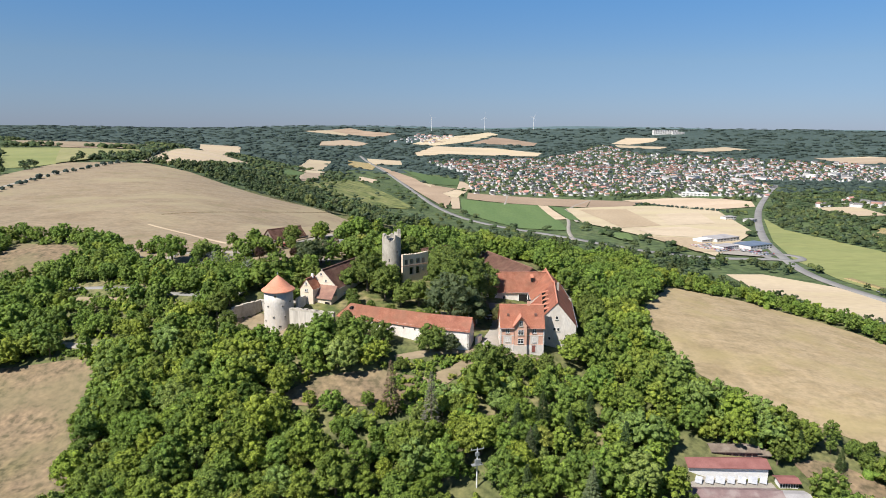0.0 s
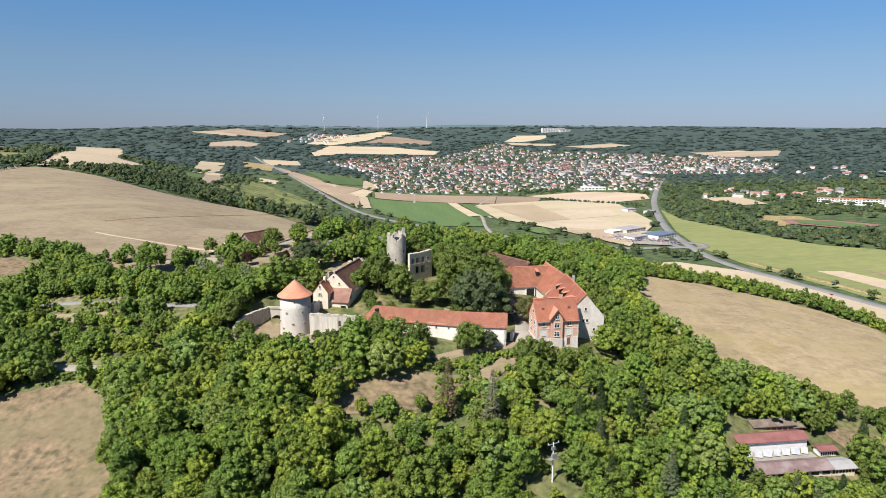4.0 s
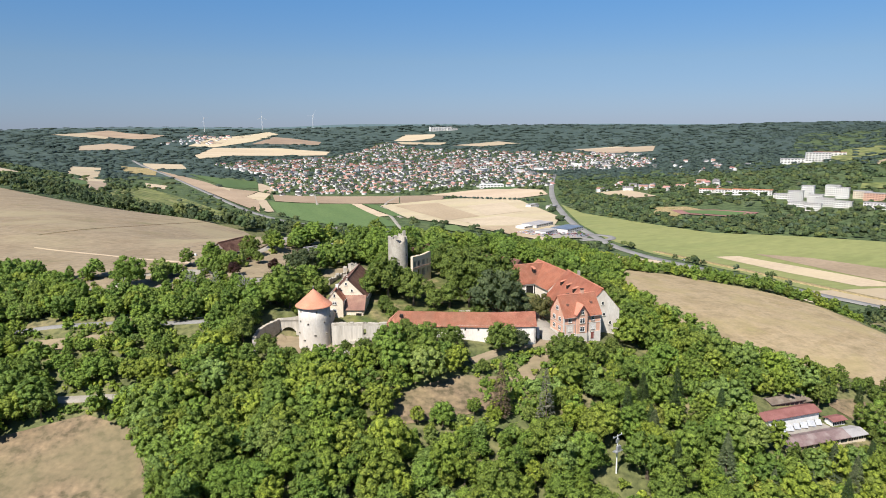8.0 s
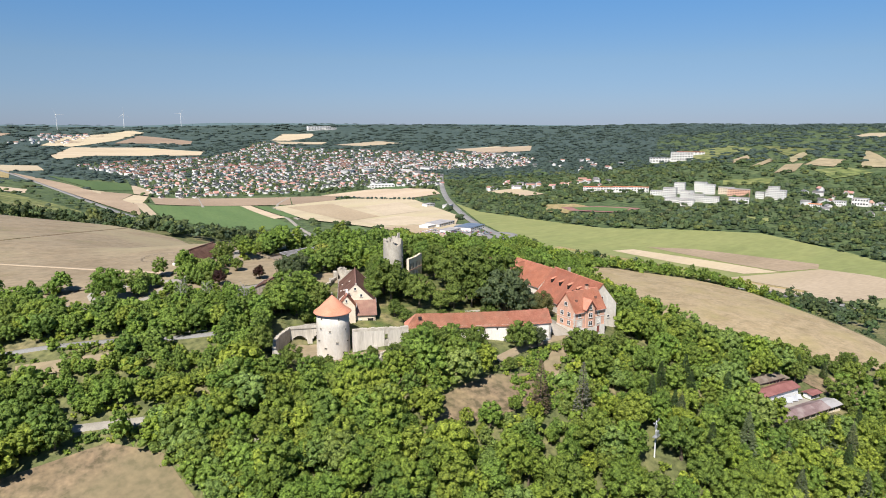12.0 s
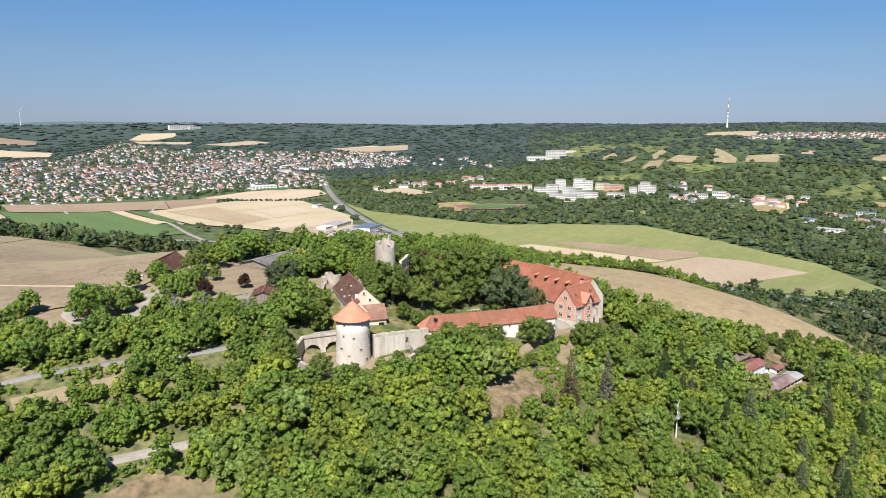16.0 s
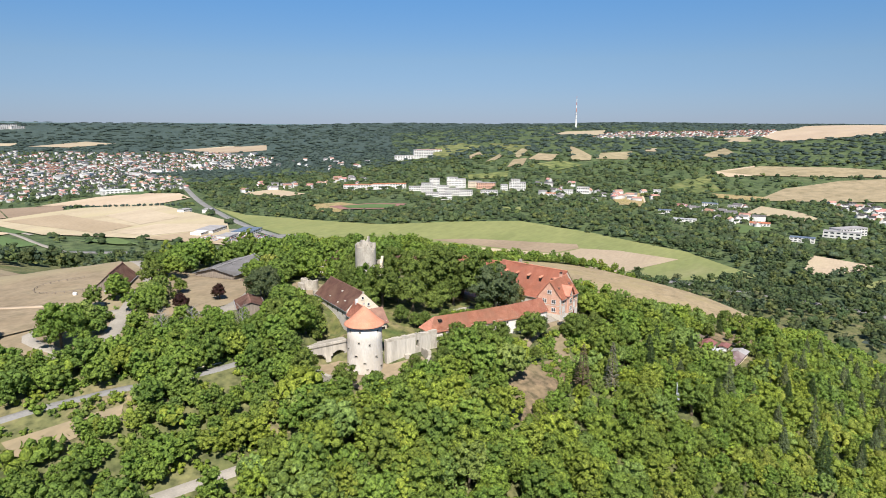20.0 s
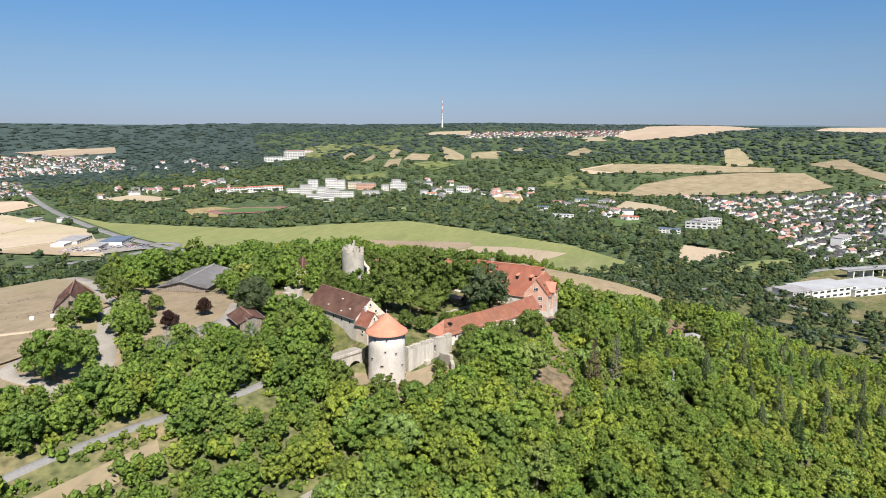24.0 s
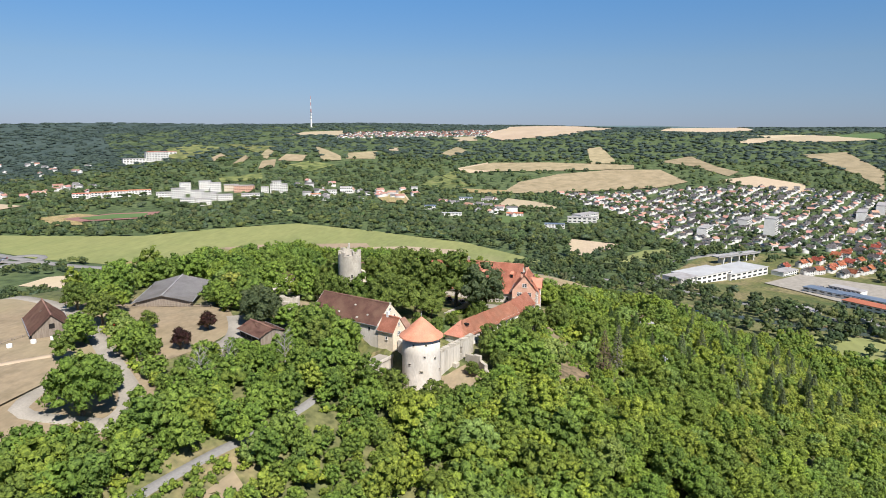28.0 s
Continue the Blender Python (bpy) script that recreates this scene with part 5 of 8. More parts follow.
def core(rng, centers, radii, fine=1, k=0.90):
    """Uneven lumps that fill a crown, without the undersides and the parts inside one another."""
    t = bmesh.new()
    bmesh.ops.create_icosphere(t, subdivisions=fine, radius=1)
    sv, sf = np.array([v.co[:] for v in t.verts]), np.array([[v.index for v in f.verts] for f in t.faces])
    t.free()
    vs, fs, o = [], [], 0
    for i, (c, r) in enumerate(zip(centers, radii)):
        bulge = rng.uniform(0.78, 1.25, 3) * (1, 1, 0.85)
        v = sv * (r * k * rng.uniform(0.66, 1.22, (len(sv), 1))) * bulge + c
        mid = v[sf].mean(1)
        ok = sv[sf].mean(1)[:, 2] > -0.45
        for j, (c2, r2) in enumerate(zip(centers, radii)):
            if j != i:
                ok &= np.linalg.norm((mid - c2) / (1, 1, 0.8), axis=1) > r2 * 0.84
        f = sf[ok]
        used, inv = np.unique(f, return_inverse=True)
        vs.append(v[used])
        fs.append(inv.reshape(-1, 3) + o)
        o += len(used)
    return np.vstack(vs), np.vstack(fs)


def crown_arrays(seed, cards, size, n=11, fine=1, **kw):
    rng = np.random.default_rng(seed)
    c, r = lobes_of(rng, n, **kw)
    v = leaf_cards(rng, c, r, cards, size)
    cv, cf = core(rng, c, r, fine)
    return np.vstack([v, cv]), np.vstack([np.arange(len(v)).reshape(-1, 3), cf + len(v)])


def crown_mesh(seed, cards, size, mat, **kw):
    v, f = crown_arrays(seed, cards, size, **kw)
    return big_mesh("crown", v, f, [mat], flat=False)


def trunk_mesh(seed, height=5.5, r=0.28):
    rng = np.random.default_rng(seed)
    bm = bmesh.new()
    def limb(p, d, l, r0, r1):
        d = Vector(d).normalized()
        m = Matrix.Translation(Vector(p) + d * l / 2) @ d.to_track_quat("Z", "Y").to_matrix().to_4x4()
        bmesh.ops.create_cone(bm, cap_ends=True, segments=7, radius1=r0, radius2=r1, depth=l, matrix=m)
    limb((0, 0, -0.6), (0.04, 0.02, 1), height + 0.6, r * 1.3, r * 0.45)
    for k in range(5):
        a = 1.26 * k + rng.uniform(-0.4, 0.4)
        limb((0, 0, height * (0.35 + 0.1 * k)), (math.cos(a), math.sin(a), 0.8), 2.6, r * 0.5, r * 0.15)
    return to_mesh("trunk", bm, BARK)


KINDS = [dict(spread=3.7, height=8.8, base=0.8, n=36), dict(spread=3.0, height=10.2, base=0.8, n=33), dict(spread=4.3, height=8.4, base=0.6, n=42),
         dict(spread=2.7, height=7.4, base=0.5, n=27), dict(spread=3.5, height=9.6, base=0.8, n=36), dict(spread=2.2, height=9.2, base=0.6, n=26, r=(0.6, 1.1))]


def scatter(rng, x0, x1, y0, y1, step):
    """A jittered grid of places."""
    gx, gy = np.meshgrid(np.arange(x0, x1, step), np.arange(y0, y1, step))
    gx, gy = gx.ravel() + rng.uniform(-0.45, 0.45, gx.size) * step, gy.ravel() + rng.uniform(-0.45, 0.45, gx.size) * step
    return gx, gy


def plant_stuff(name, x, y, scale, rng, cards, size, mat, label, category, kinds=None, sink=0.3, fine=1, tints=None):
    """Many plants as one mesh: crowns of leaf sprays over uneven lumps, each plant with its own tint."""
    protos = [crown_arrays(100 + i, cards, size, fine=fine, **k) for i, k in enumerate((kinds or KINDS) * 2)]
    z = land(x, y) - sink
    which, turn = rng.integers(0, len(protos), len(x)), rng.uniform(0, 2 * math.pi, len(x))
    vs, qs, ts, off = [], [], [], 0
    for i in range(len(x)):
        v, q = protos[which[i]]
        ca, sa = math.cos(turn[i]), math.sin(turn[i])
        vs.append(v @ np.array([[ca, sa, 0], [-sa, ca, 0], [0, 0, 1]]) * scale[i] + (x[i], y[i], z[i]))
        qs.append(q + off)
        ts.append(np.full(len(q), rng.random() if tints is None else tints[i]))
        off += len(v)
    me = big_mesh(name, np.vstack(vs), np.vstack(qs), [mat], np.concatenate(ts), flat=False)
    return tagged(new(name, me), label, category, kind="stuff")


def tree_thing(name, kind, x, y, scale, turn, label, category="tree", group="", leaf=None, trunk=None, z=None, stretch=1.0):
    """One tree: an empty at its foot with a trunk and a crown."""
    root = new(name)
    root.matrix_basis = Matrix.LocRotScale((x, y, float(land(x, y)) if z is None else z), Euler((0, 0, turn)), (scale, scale, scale * stretch))
    part("trunk", trunk or TRUNKS[kind % len(TRUNKS)], None, root)
    part("crown", leaf or CROWNS[kind % len(CROWNS)], None, root)
    return tagged(root, label, category, group)


CROWNS = [crown_mesh(200 + i, 1200, 0.27, LEAF, **k) for i, k in enumerate(KINDS)]
TRUNKS = [trunk_mesh(300 + i) for i in range(3)]
LEAF_GREY = leafy("silvery_leaves", [(0.3, (0.085, 0.115, 0.055)), (0.7, (0.13, 0.16, 0.08))], 0.3)
LEAF_PURPLE = leafy("purple_leaves", [(0.3, (0.035, 0.014, 0.016)), (0.7, (0.065, 0.025, 0.028))], 0.3)
LEAF_PINE = leafy("conifer_needles", [(0.3, (0.055, 0.09, 0.034)), (0.7, (0.085, 0.125, 0.048))], 0.4)
LEAF_DEAD = leafy("dead_needles", [(0.3, (0.17, 0.12, 0.085)), (0.7, (0.26, 0.19, 0.14))], 0.3)
LEAF_BARE = leafy("bare_grey_twigs", [(0.3, (0.17, 0.16, 0.13)), (0.7, (0.24, 0.23, 0.19))], 0.3)
LEAF_BLUE = leafy("pine_needles", [(0.3, (0.135, 0.168, 0.088)), (0.7, (0.185, 0.22, 0.118))], 0.4)
LEAF_BRIGHT = leafy("thicket_leaves", [(0.3, (0.22, 0.28, 0.05)), (0.7, (0.31, 0.35, 0.07))], 0.5, attr="tint", fine=3.6)
LEAF_CHESTNUT = leafy("browning_leaves", [(0.3, (0.13, 0.13, 0.05)), (0.7, (0.21, 0.18, 0.09))], 0.2)
LEAF_DEEP = leafy("deep_green_leaves", [(0.3, (0.12, 0.19, 0.035)), (0.7, (0.18, 0.26, 0.05))], 0.2)
LEAF_DARKER = leafy("darker_green_leaves", [(0.3, (0.115, 0.162, 0.034)), (0.7, (0.165, 0.222, 0.050))], 0.35, fine=3.0, through_=0.3)


def conifer_mesh(seed, mat, height=11.0, radius=2.4, cards=420, spray=1.0):
    """A spruce: drooping whorls of needle sprays narrowing to the top."""
    r = np.random.default_rng(seed)
    f = r.random(cards) ** 0.8
    z = 1.0 + (height - 1.0) * f
    rr = radius * (1 - f) ** 0.85 * r.uniform(0.45, 1.0, cards) + 0.05
    a = r.uniform(0, 6.28, cards)
    out = np.c_[np.cos(a), np.sin(a), np.full(cards, -0.2)]
    side = np.c_[-np.sin(a), np.cos(a), np.zeros(cards)]
    p = np.c_[np.cos(a) * rr, np.sin(a) * rr, z - rr * 0.3]
    s = spray * (0.32 + 0.5 * (1 - f))[:, None] * r.uniform(0.7, 1.2, (cards, 1))
    v = np.stack([p - side * s * 0.55, p + side * s * 0.55, p + out * s * 1.3 + side * s * 0.25, p + out * s * 1.3 - side * s * 0.25], 1).reshape(-1, 3)
    return big_mesh("crown", v, np.arange(len(v)).reshape(-1, 4), [mat])


SPRUCE = [conifer_mesh(i, LEAF_PINE, 11.0, 2.3, 900, 0.72) for i in (1, 2)]
PINE = [conifer_mesh(i, LEAF_BLUE, 10.0, 2.4, 800, 0.75) for i in (7, 8, 9)]
DEAD_SPRUCE = [conifer_mesh(5, LEAF_DEAD, 12, 2.3, 800, 0.55), conifer_mesh(6, LEAF_BARE, 11.5, 1.9, 650, 0.5)]
STEM = to_mesh("trunk", lathe([(0.24, -0.8), (0.16, 5), (0.03, 11)], 8), BARK)

# the hill wood: the nearest stretch tree by tree, the rest joined
rng = np.random.default_rng(5)
CASTLE_GROUND = [(-78, 212), (-64, 203), (-45, 201), (-28, 199), (-14, 193.5), (8, 192.5), (36, 190), (49, 200), (50, 258), (5, 262), (-30, 262), (-50, 262), (-53, 240), (-66, 233), (-74, 226)]
NO_TREES = [[(58, 139), (94, 139), (94, 156), (88, 166), (64, 169), (60, 160)], [(-5, 185), (2, 189), (9, 192), (13, 192), (10, 188), (2, 182)], [(-140, 251), (-126, 247.5), (-111, 242.5), (-110, 235), (-124, 234), (-140, 237)], [(-86, 272), (-66, 274), (-48, 279), (-46, 270), (-62, 264), (-86, 263)], [(-128, 216), (-112, 212), (-110, 205), (-130, 207)], [(-103, 240), (-87, 236), (-87, 227), (-100, 230)], [(-90, 296), (-60, 300), (-55, 334), (-85, 322)], [(-72, 250), (-54, 252), (-50, 270), (-68, 272)], [(-60, 290), (-50, 284), (-30, 288), (-12, 298), (-14, 316), (-34, 316), (-56, 305)], [(-22, 270), (-10, 268), (8, 282), (4, 294), (-14, 284)],
            [(16, 258), (50, 260), (42, 305), (12, 306)], [(-120, 258), (-104, 260), (-100, 290), (-122, 290)],
            [(74, 240), (69, 206), (82, 185), (100, 170), (122, 154), (160, 136), (240, 132), (240, 200), (150, 200), (100, 240)]]
FRONT_SLOPE = [(-15, 190), (-16, 178), (-8, 171), (4, 173), (10, 178), (22, 177), (38, 180), (40, 190), (-14, 194)]
wx, wy = scatter(rng, -225, 240, 52, 332, 5.6)
ax, ay = scatter(rng, -200, -54, 176, 300, 5.2)
wx, wy = np.r_[wx, ax], np.r_[wy, ay]
keep = np.ones(len(wx), bool)
for ring in CLEAR + NO_TREES + [CASTLE_GROUND, FRONT_SLOPE]:
    keep &= ~inside(wx, wy, ring)
for nm, line, width, mat, lb in LANES:
    if nm == "lane_castle":
        line = line[:7]
    keep &= ~near_line(wx, wy, line, width / 2 + (1.5 if nm in ("lane_castle", "lane_barn") else 0.8))
keep &= np.hypot(wx - 7, wy - 146) > 8
# beyond the pasture only a low hedge, then an open slope
EDGE = [(78, 252), (104, 302), (136, 295), (170, 264), (203, 221), (219, 164)]
far_side = inside(wx, wy, [(104, 300), (136, 292), (168, 262), (200, 220), (216, 165), (260, 150), (260, 340), (104, 340)])
keep &= ~far_side | near_line(wx, wy, EDGE, 11)
# the wood goes on as far as the flight looks down on it
WOOD_REACH = [(-225, 340), (-225, 315), (-170, 215), (-120, 130), (-70, 95), (60, 40), (245, 40), (245, 340)]
keep &= inside(wx, wy, WOOD_REACH)
wx, wy = wx[keep], wy[keep]
# lower, brighter scrub on the steep south-east slope
scrubby = (wy < 138 - 0.35 * wx) & (wx > -30)
size = (0.82 + 0.55 * rng.random(len(wx)) ** 1.5) * np.where(scrubby, 0.68, 1.0) * np.where((wx < -66) & (wy > 228 - 0.2 * (wx + 66)), 0.75, 1.0) * np.where(inside(wx, wy, [(-106, 243), (-64, 240), (-58, 262), (-66, 275), (-90, 277), (-104, 262)]), 0.72, 1.0) * np.where(inside(wx, wy, [(-145, 236), (-84, 230), (-84, 214), (-120, 212), (-145, 222)]), 0.72, 1.0)
size = size * np.where(inside(wx, wy, [(104, 298), (136, 290), (168, 260), (198, 220), (214, 165), (260, 150), (260, 340), (104, 340)]), 0.62, 1.0)
# lower growth below the front slope and the forecourt
size = size * np.where(inside(wx, wy, [(-22, 182), (-20, 160), (40, 162), (44, 190), (20, 186), (8, 172), (-12, 172)]), 0.72, 1.0)
size = size * np.where(inside(wx, wy, [(-80, 214), (-78, 196), (-60, 188), (-40, 188), (-40, 201), (-64, 204)]), 0.74, 1.0)
size = size * np.where(inside(wx, wy, [(-56, 178), (-44, 160), (-20, 158), (2, 166), (0, 182), (-12, 174), (-42, 174)]), 0.62, 1.0)
size = size * np.where(near_line(wx, wy, [(-140, 236), (-118, 230), (-98, 226), (-82, 224)], 11), 0.7, 1.0)
gone = scrubby & (rng.random(len(wx)) < 0.12)
wx, wy, size = wx[~gone], wy[~gone], size[~gone]
own = (wx > -100) & (wx < 30) & (wy > 122) & (wy < 176)
for i in np.flatnonzero(own)[:290]:
    tree_thing("tree", int(rng.integers(0, 6)), wx[i], wy[i], size[i] * 1.05, rng.uniform(0, 6.28), "broadleaf tree with a dense green crown on the slope", "tree", "trees of the castle slope")
rest = ~own
rest[np.flatnonzero(own)[290:]] = True
# darker leaf tints prevail on the hilltop and behind it
tint = rng.random(len(wx))
dark = (wy > 232 + 0.15 * wx) & (rng.random(len(wx)) < 0.75)
tint = np.where(dark, rng.choice([0.22, 0.27, 0.33, 0.54, 0.6, 0.86, 0.9], len(wx)), tint)
plant_stuff("hill_wood", wx[rest], wy[rest], size[rest], rng, 300, 0.38, LEAFS, "dense mixed broadleaf wood on the castle hill", "wood", tints=tint[rest])

# bushes that close the gaps of the wood
bx, by = scatter(rng, -220, 200, 60, 330, 6.2)
keep = np.ones(len(bx), bool)
for ring in CLEAR + NO_TREES[:2] + NO_TREES[3:4] + NO_TREES[6:] + [CASTLE_GROUND]:
    keep &= ~inside(bx, by, ring)
for nm, line, width, mat, lb in LANES:
    keep &= ~near_line(bx, by, line, width / 2 + 0.4)
keep &= inside(bx, by, WOOD_REACH)
bx, by = bx[keep], by[keep]
BUSH = [dict(spread=1.7, height=3.4, base=-0.2, n=5, r=(0.9, 1.5)), dict(spread=2.2, height=2.8, base=-0.2, n=5, r=(0.9, 1.4))]
low = np.zeros(len(bx), bool)
for nm, line, width, mat, lb in LANES:
    low |= near_line(bx, by, line, width / 2 + 6)
plant_stuff("undergrowth", bx, by, rng.uniform(0.85, 1.75, len(bx)) * np.where(low, 0.5, 1.0), rng, 34, 0.42, LEAFS, "green undergrowth and bramble between the trees", "undergrowth", kinds=BUSH, fine=1)

# brambles along the verges of the lanes
vx, vy = scatter(rng, -180, -70, 188, 262, 2.1)
keep = np.zeros(len(vx), bool)
for nm, line, width, mat, lb in LANES:
    if nm in ("lane_castle", "lane_wood"):
        keep |= near_line(vx, vy, line, 7)
for nm, line, width, mat, lb in LANES:
    keep &= ~near_line(vx, vy, line, width / 2 + 1.0)
for ring in CLEAR:
    keep &= ~inside(vx, vy, ring)
keep &= (np.sin(vx * 0.21 + vy * 0.13) > -0.75) & (rng.random(len(vx)) < 0.85)
vx, vy = vx[keep], vy[keep]
plant_stuff("verge_scrub", vx, vy, rng.uniform(0.3, 0.75, len(vx)), rng, 40, 0.3, LEAFS, "low brambles and shrubs along the lanes", "scrub", kinds=BUSH, fine=1)

# the wood runs on to the foot of the hill
tx, ty = scatter(rng, 60, 262, -40, 56, 6.4)
keep = inside(tx, ty, [(100, 56), (262, 56), (262, 30), (224, 36), (190, -30), (205, -40), (120, -40), (80, 20)])
tx, ty = tx[keep], ty[keep]
plant_stuff("foot_wood", tx, ty, rng.uniform(0.75, 1.2, len(tx)), rng, 120, 0.5, LEAFS, "mixed broadleaf wood at the foot of the hill", "wood",
            kinds=[dict(spread=3.3, height=8.6, base=0.8, n=12, r=(1.0, 1.7)), dict(spread=2.6, height=9.6, base=0.8, n=11, r=(0.9, 1.5))])

# bright thicket on the steep south-east slope
tx, ty = scatter(rng, -4, 150, 62, 150, 5.6)
keep = inside(tx, ty, [(2, 132), (20, 146), (60, 138), (110, 124), (150, 112), (150, 62), (60, 62), (20, 100)]) & (rng.random(len(tx)) < 0.7)
tx, ty = tx[keep], ty[keep]
plant_stuff("slope_thicket", tx, ty, rng.uniform(1.3, 2.3, len(tx)), rng, 90, 0.32, LEAF_BRIGHT, "bright yellow-green thicket on the steep slope", "thicket", kinds=BUSH)

# low scrub on the open slope below the front
sx, sy = scatter(rng, -18, 41, 170, 194, 2.0)
keep = inside(sx, sy, FRONT_SLOPE) & ~inside(sx, sy, [(-4, 184.6), (1, 187.4), (6, 190.2), (11, 191.6), (10, 189), (5, 186), (1, 183)])
for nm, line, width, mat, lb in LANES:
    keep &= ~near_line(sx, sy, line, width / 2 + 0.6)
keep &= rng.random(len(sx)) < 0.9
sx, sy = sx[keep], sy[keep]
plant_stuff("slope_scrub", sx, sy, rng.uniform(0.35, 0.8, len(sx)) * np.where(sx > 12, 1.35, 1.0), rng, 70, 0.3, LEAFS, "low green scrub on the slope below the front path", "scrub", kinds=BUSH)

# trees in and round the castle
CASTLE_CROWNS = {}


def plant(x, y, kind, s, leaf, lb):
    """A tree or bush of its own in or round the castle."""
    mats = {"grey": LEAF_GREY, "purple": LEAF_PURPLE, "chestnut": LEAF_CHESTNUT, "deep": LEAF_DEEP, None: LEAF_DARKER}
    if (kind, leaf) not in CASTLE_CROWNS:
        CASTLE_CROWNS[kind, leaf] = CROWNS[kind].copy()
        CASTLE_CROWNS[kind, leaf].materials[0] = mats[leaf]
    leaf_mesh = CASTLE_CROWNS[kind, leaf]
    word = "bush" if "bush" in lb else "tree"
    tree_thing(word, kind, x, y, s, x * 0.7, lb, word, leaf=leaf_mesh)


plant(-27, 236, 0, 1.62, None, "tall bright green tree beside the great hall")
plant(-20, 229, 4, 1.25, None, "tall green tree in the castle court")
plant(-12, 235, 1, 0.6, None, "tall green tree in the castle court")
plant(-24, 244, 2, 0.85, None, "broad green tree below the keep")
plant(1, 244, 0, 1.7, None, "tall green tree in the castle court")
plant(2, 233, 4, 2.0, None, "tall green tree in the castle court")
plant(-8, 226, 3, 1.25, None, "green tree beside the court lawn")
plant(3.5, 212, 0, 2.1, "grey", "large grey-green tree beside the drive")
plant(11, 230, 0, 1.62, "grey", "large grey-green tree beside the drive")
plant(9, 241, 4, 1.85, None, "tall green tree before the north wing")
plant(-13, 257, 1, 1.56, None, "green tree behind the ruined keep")
plant(1, 255, 0, 1.56, None, "green tree behind the palace ruin")
plant(-30, 243, 4, 1.0, None, "tall green tree beside the great hall")
plant(-17, 239, 2, 0.55, None, "tall green tree in the castle court")
plant(-1, 226, 5, 1.3, None, "slim green tree in the castle court")
plant(8, 221.5, 4, 2.15, None, "broad green tree in the castle court")
plant(1, 237, 2, 1.3, None, "broad green tree in the castle court")
plant(14, 237, 3, 1.3, "grey", "grey-green tree before the north wing")
plant(-23, 244.5, 0, 1.0, None, "green tree before the keep")
plant(-18.5, 244, 3, 1.05, None, "green tree before the keep")
plant(-19, 236, 4, 0.95, None, "green tree before the ruined palace")
plant(-24, 220.5, 3, 0.55, None, "round bush in the castle garden")
plant(-17, 218, 2, 0.5, None, "round bush in the castle garden")
plant(-30, 220, 3, 0.7, None, "small tree in the castle garden")
plant(-10, 213.5, 3, 0.6, None, "round bush behind the range")
plant(-3, 212, 0, 0.8, None, "green tree behind the range")
plant(-34, 236, 3, 1.15, None, "green tree against the great hall")
plant(-14, 225, 3, 1.0, None, "small tree beside the court lawn")
plant(14, 233, 2, 1.45, None, "tall dark green tree before the wing")
plant(11, 213, 3, 1.6, "grey", "large grey-green tree beside the drive")
plant(16, 243, 0, 1.4, None, "tall green tree before the north wing")
plant(-26, 250, 4, 1.1, None, "green tree beside the keep")
plant(-22, 256, 0, 1.2, None, "green tree behind the keep")
plant(21, 215, 2, 1.05, "chestnut", "browning chestnut tree in the court")
plant(-49, 246, 2, 0.9, None, "green tree beside the hall's long wall")
plant(-52, 251, 3, 1.0, None, "green tree beside the hall's long wall")
plant(-58, 236, 3, 0.7, None, "small tree above the arcade")
plant(-31, 225, 3, 0.8, None, "small tree beside the hall")
plant(-53, 241, 4, 1.15, None, "green tree beside the hall's long wall")
plant(-53, 263, 2, 1.3, "grey", "large grey-green tree above the shed")
plant(-49, 266, 0, 1.2, "grey", "large grey-green tree above the shed")
plant(-66, 240, 4, 1.1, None, "green tree beside the lane")
plant(-74, 226, 1, 0.9, None, "green tree outside the bastion")
plant(-111, 270, 2, 1.4, "deep", "broad walnut tree on the lane's bend")
plant(-75.8, 272.5, 3, 0.75, "purple", "dark purple-leaved plum bush on the lawn")
plant(-61.1, 274, 3, 0.7, "purple", "dark purple-leaved plum bush on the lawn")
plant(-128, 209, 2, 0.95, None, "round green bush beside the meadow")
plant(13.0, 187.0, 2, 1.05, None, "broad dark green tree below the front path")
plant(17.5, 187, 2, 0.95, None, "broad dark tree below the front path")
plant(24, 184, 1, 0.75, None, "young tree on the bank below the castle front")
plant(31, 187.5, 3, 0.8, None, "round green tree on the bank below the brick house")
plant(88.4, 162.3, 1, 0.75, None, "round bush on the dry slope beside the inn")
plant(88.5, 170.2, 2, 0.80, None, "round bush on the dry slope beside the inn")
plant(99.9, 168.7, 3, 0.60, None, "round bush on the dry slope beside the inn")
plant(105.6, 168.0, 1, 0.50, None, "round bush on the dry slope beside the inn")
plant(111.1, 167.1, 2, 0.55, None, "round bush on the dry slope beside the inn")
plant(112.2, 162.4, 3, 0.75, None, "round bush on the dry slope beside the inn")
plant(98.8, 156.8, 1, 0.45, None, "round bush on the dry slope beside the inn")
plant(94.3, 164.7, 2, 0.70, None, "round bush on the dry slope beside the inn")
plant(60.0, 144.5, 1, 0.60, None, "round bush at the foot of the inn")
plant(64.5, 143.5, 2, 0.50, None, "round bush at the foot of the inn")
plant(69.0, 144.0, 3, 0.42, None, "round bush at the foot of the inn")
plant(73.5, 142.5, 1, 0.50, None, "round bush at the foot of the inn")
plant(79.0, 143.0, 2, 0.42, None, "round bush at the foot of the inn")
plant(84.0, 142.0, 3, 0.48, None, "round bush at the foot of the inn")
plant(89.0, 143.0, 1, 0.45, None, "round bush at the foot of the inn")
plant(92.5, 147.0, 2, 0.50, None, "round bush at the foot of the inn")
plant(66.0, 140.5, 3, 0.60, None, "round bush at the foot of the inn")
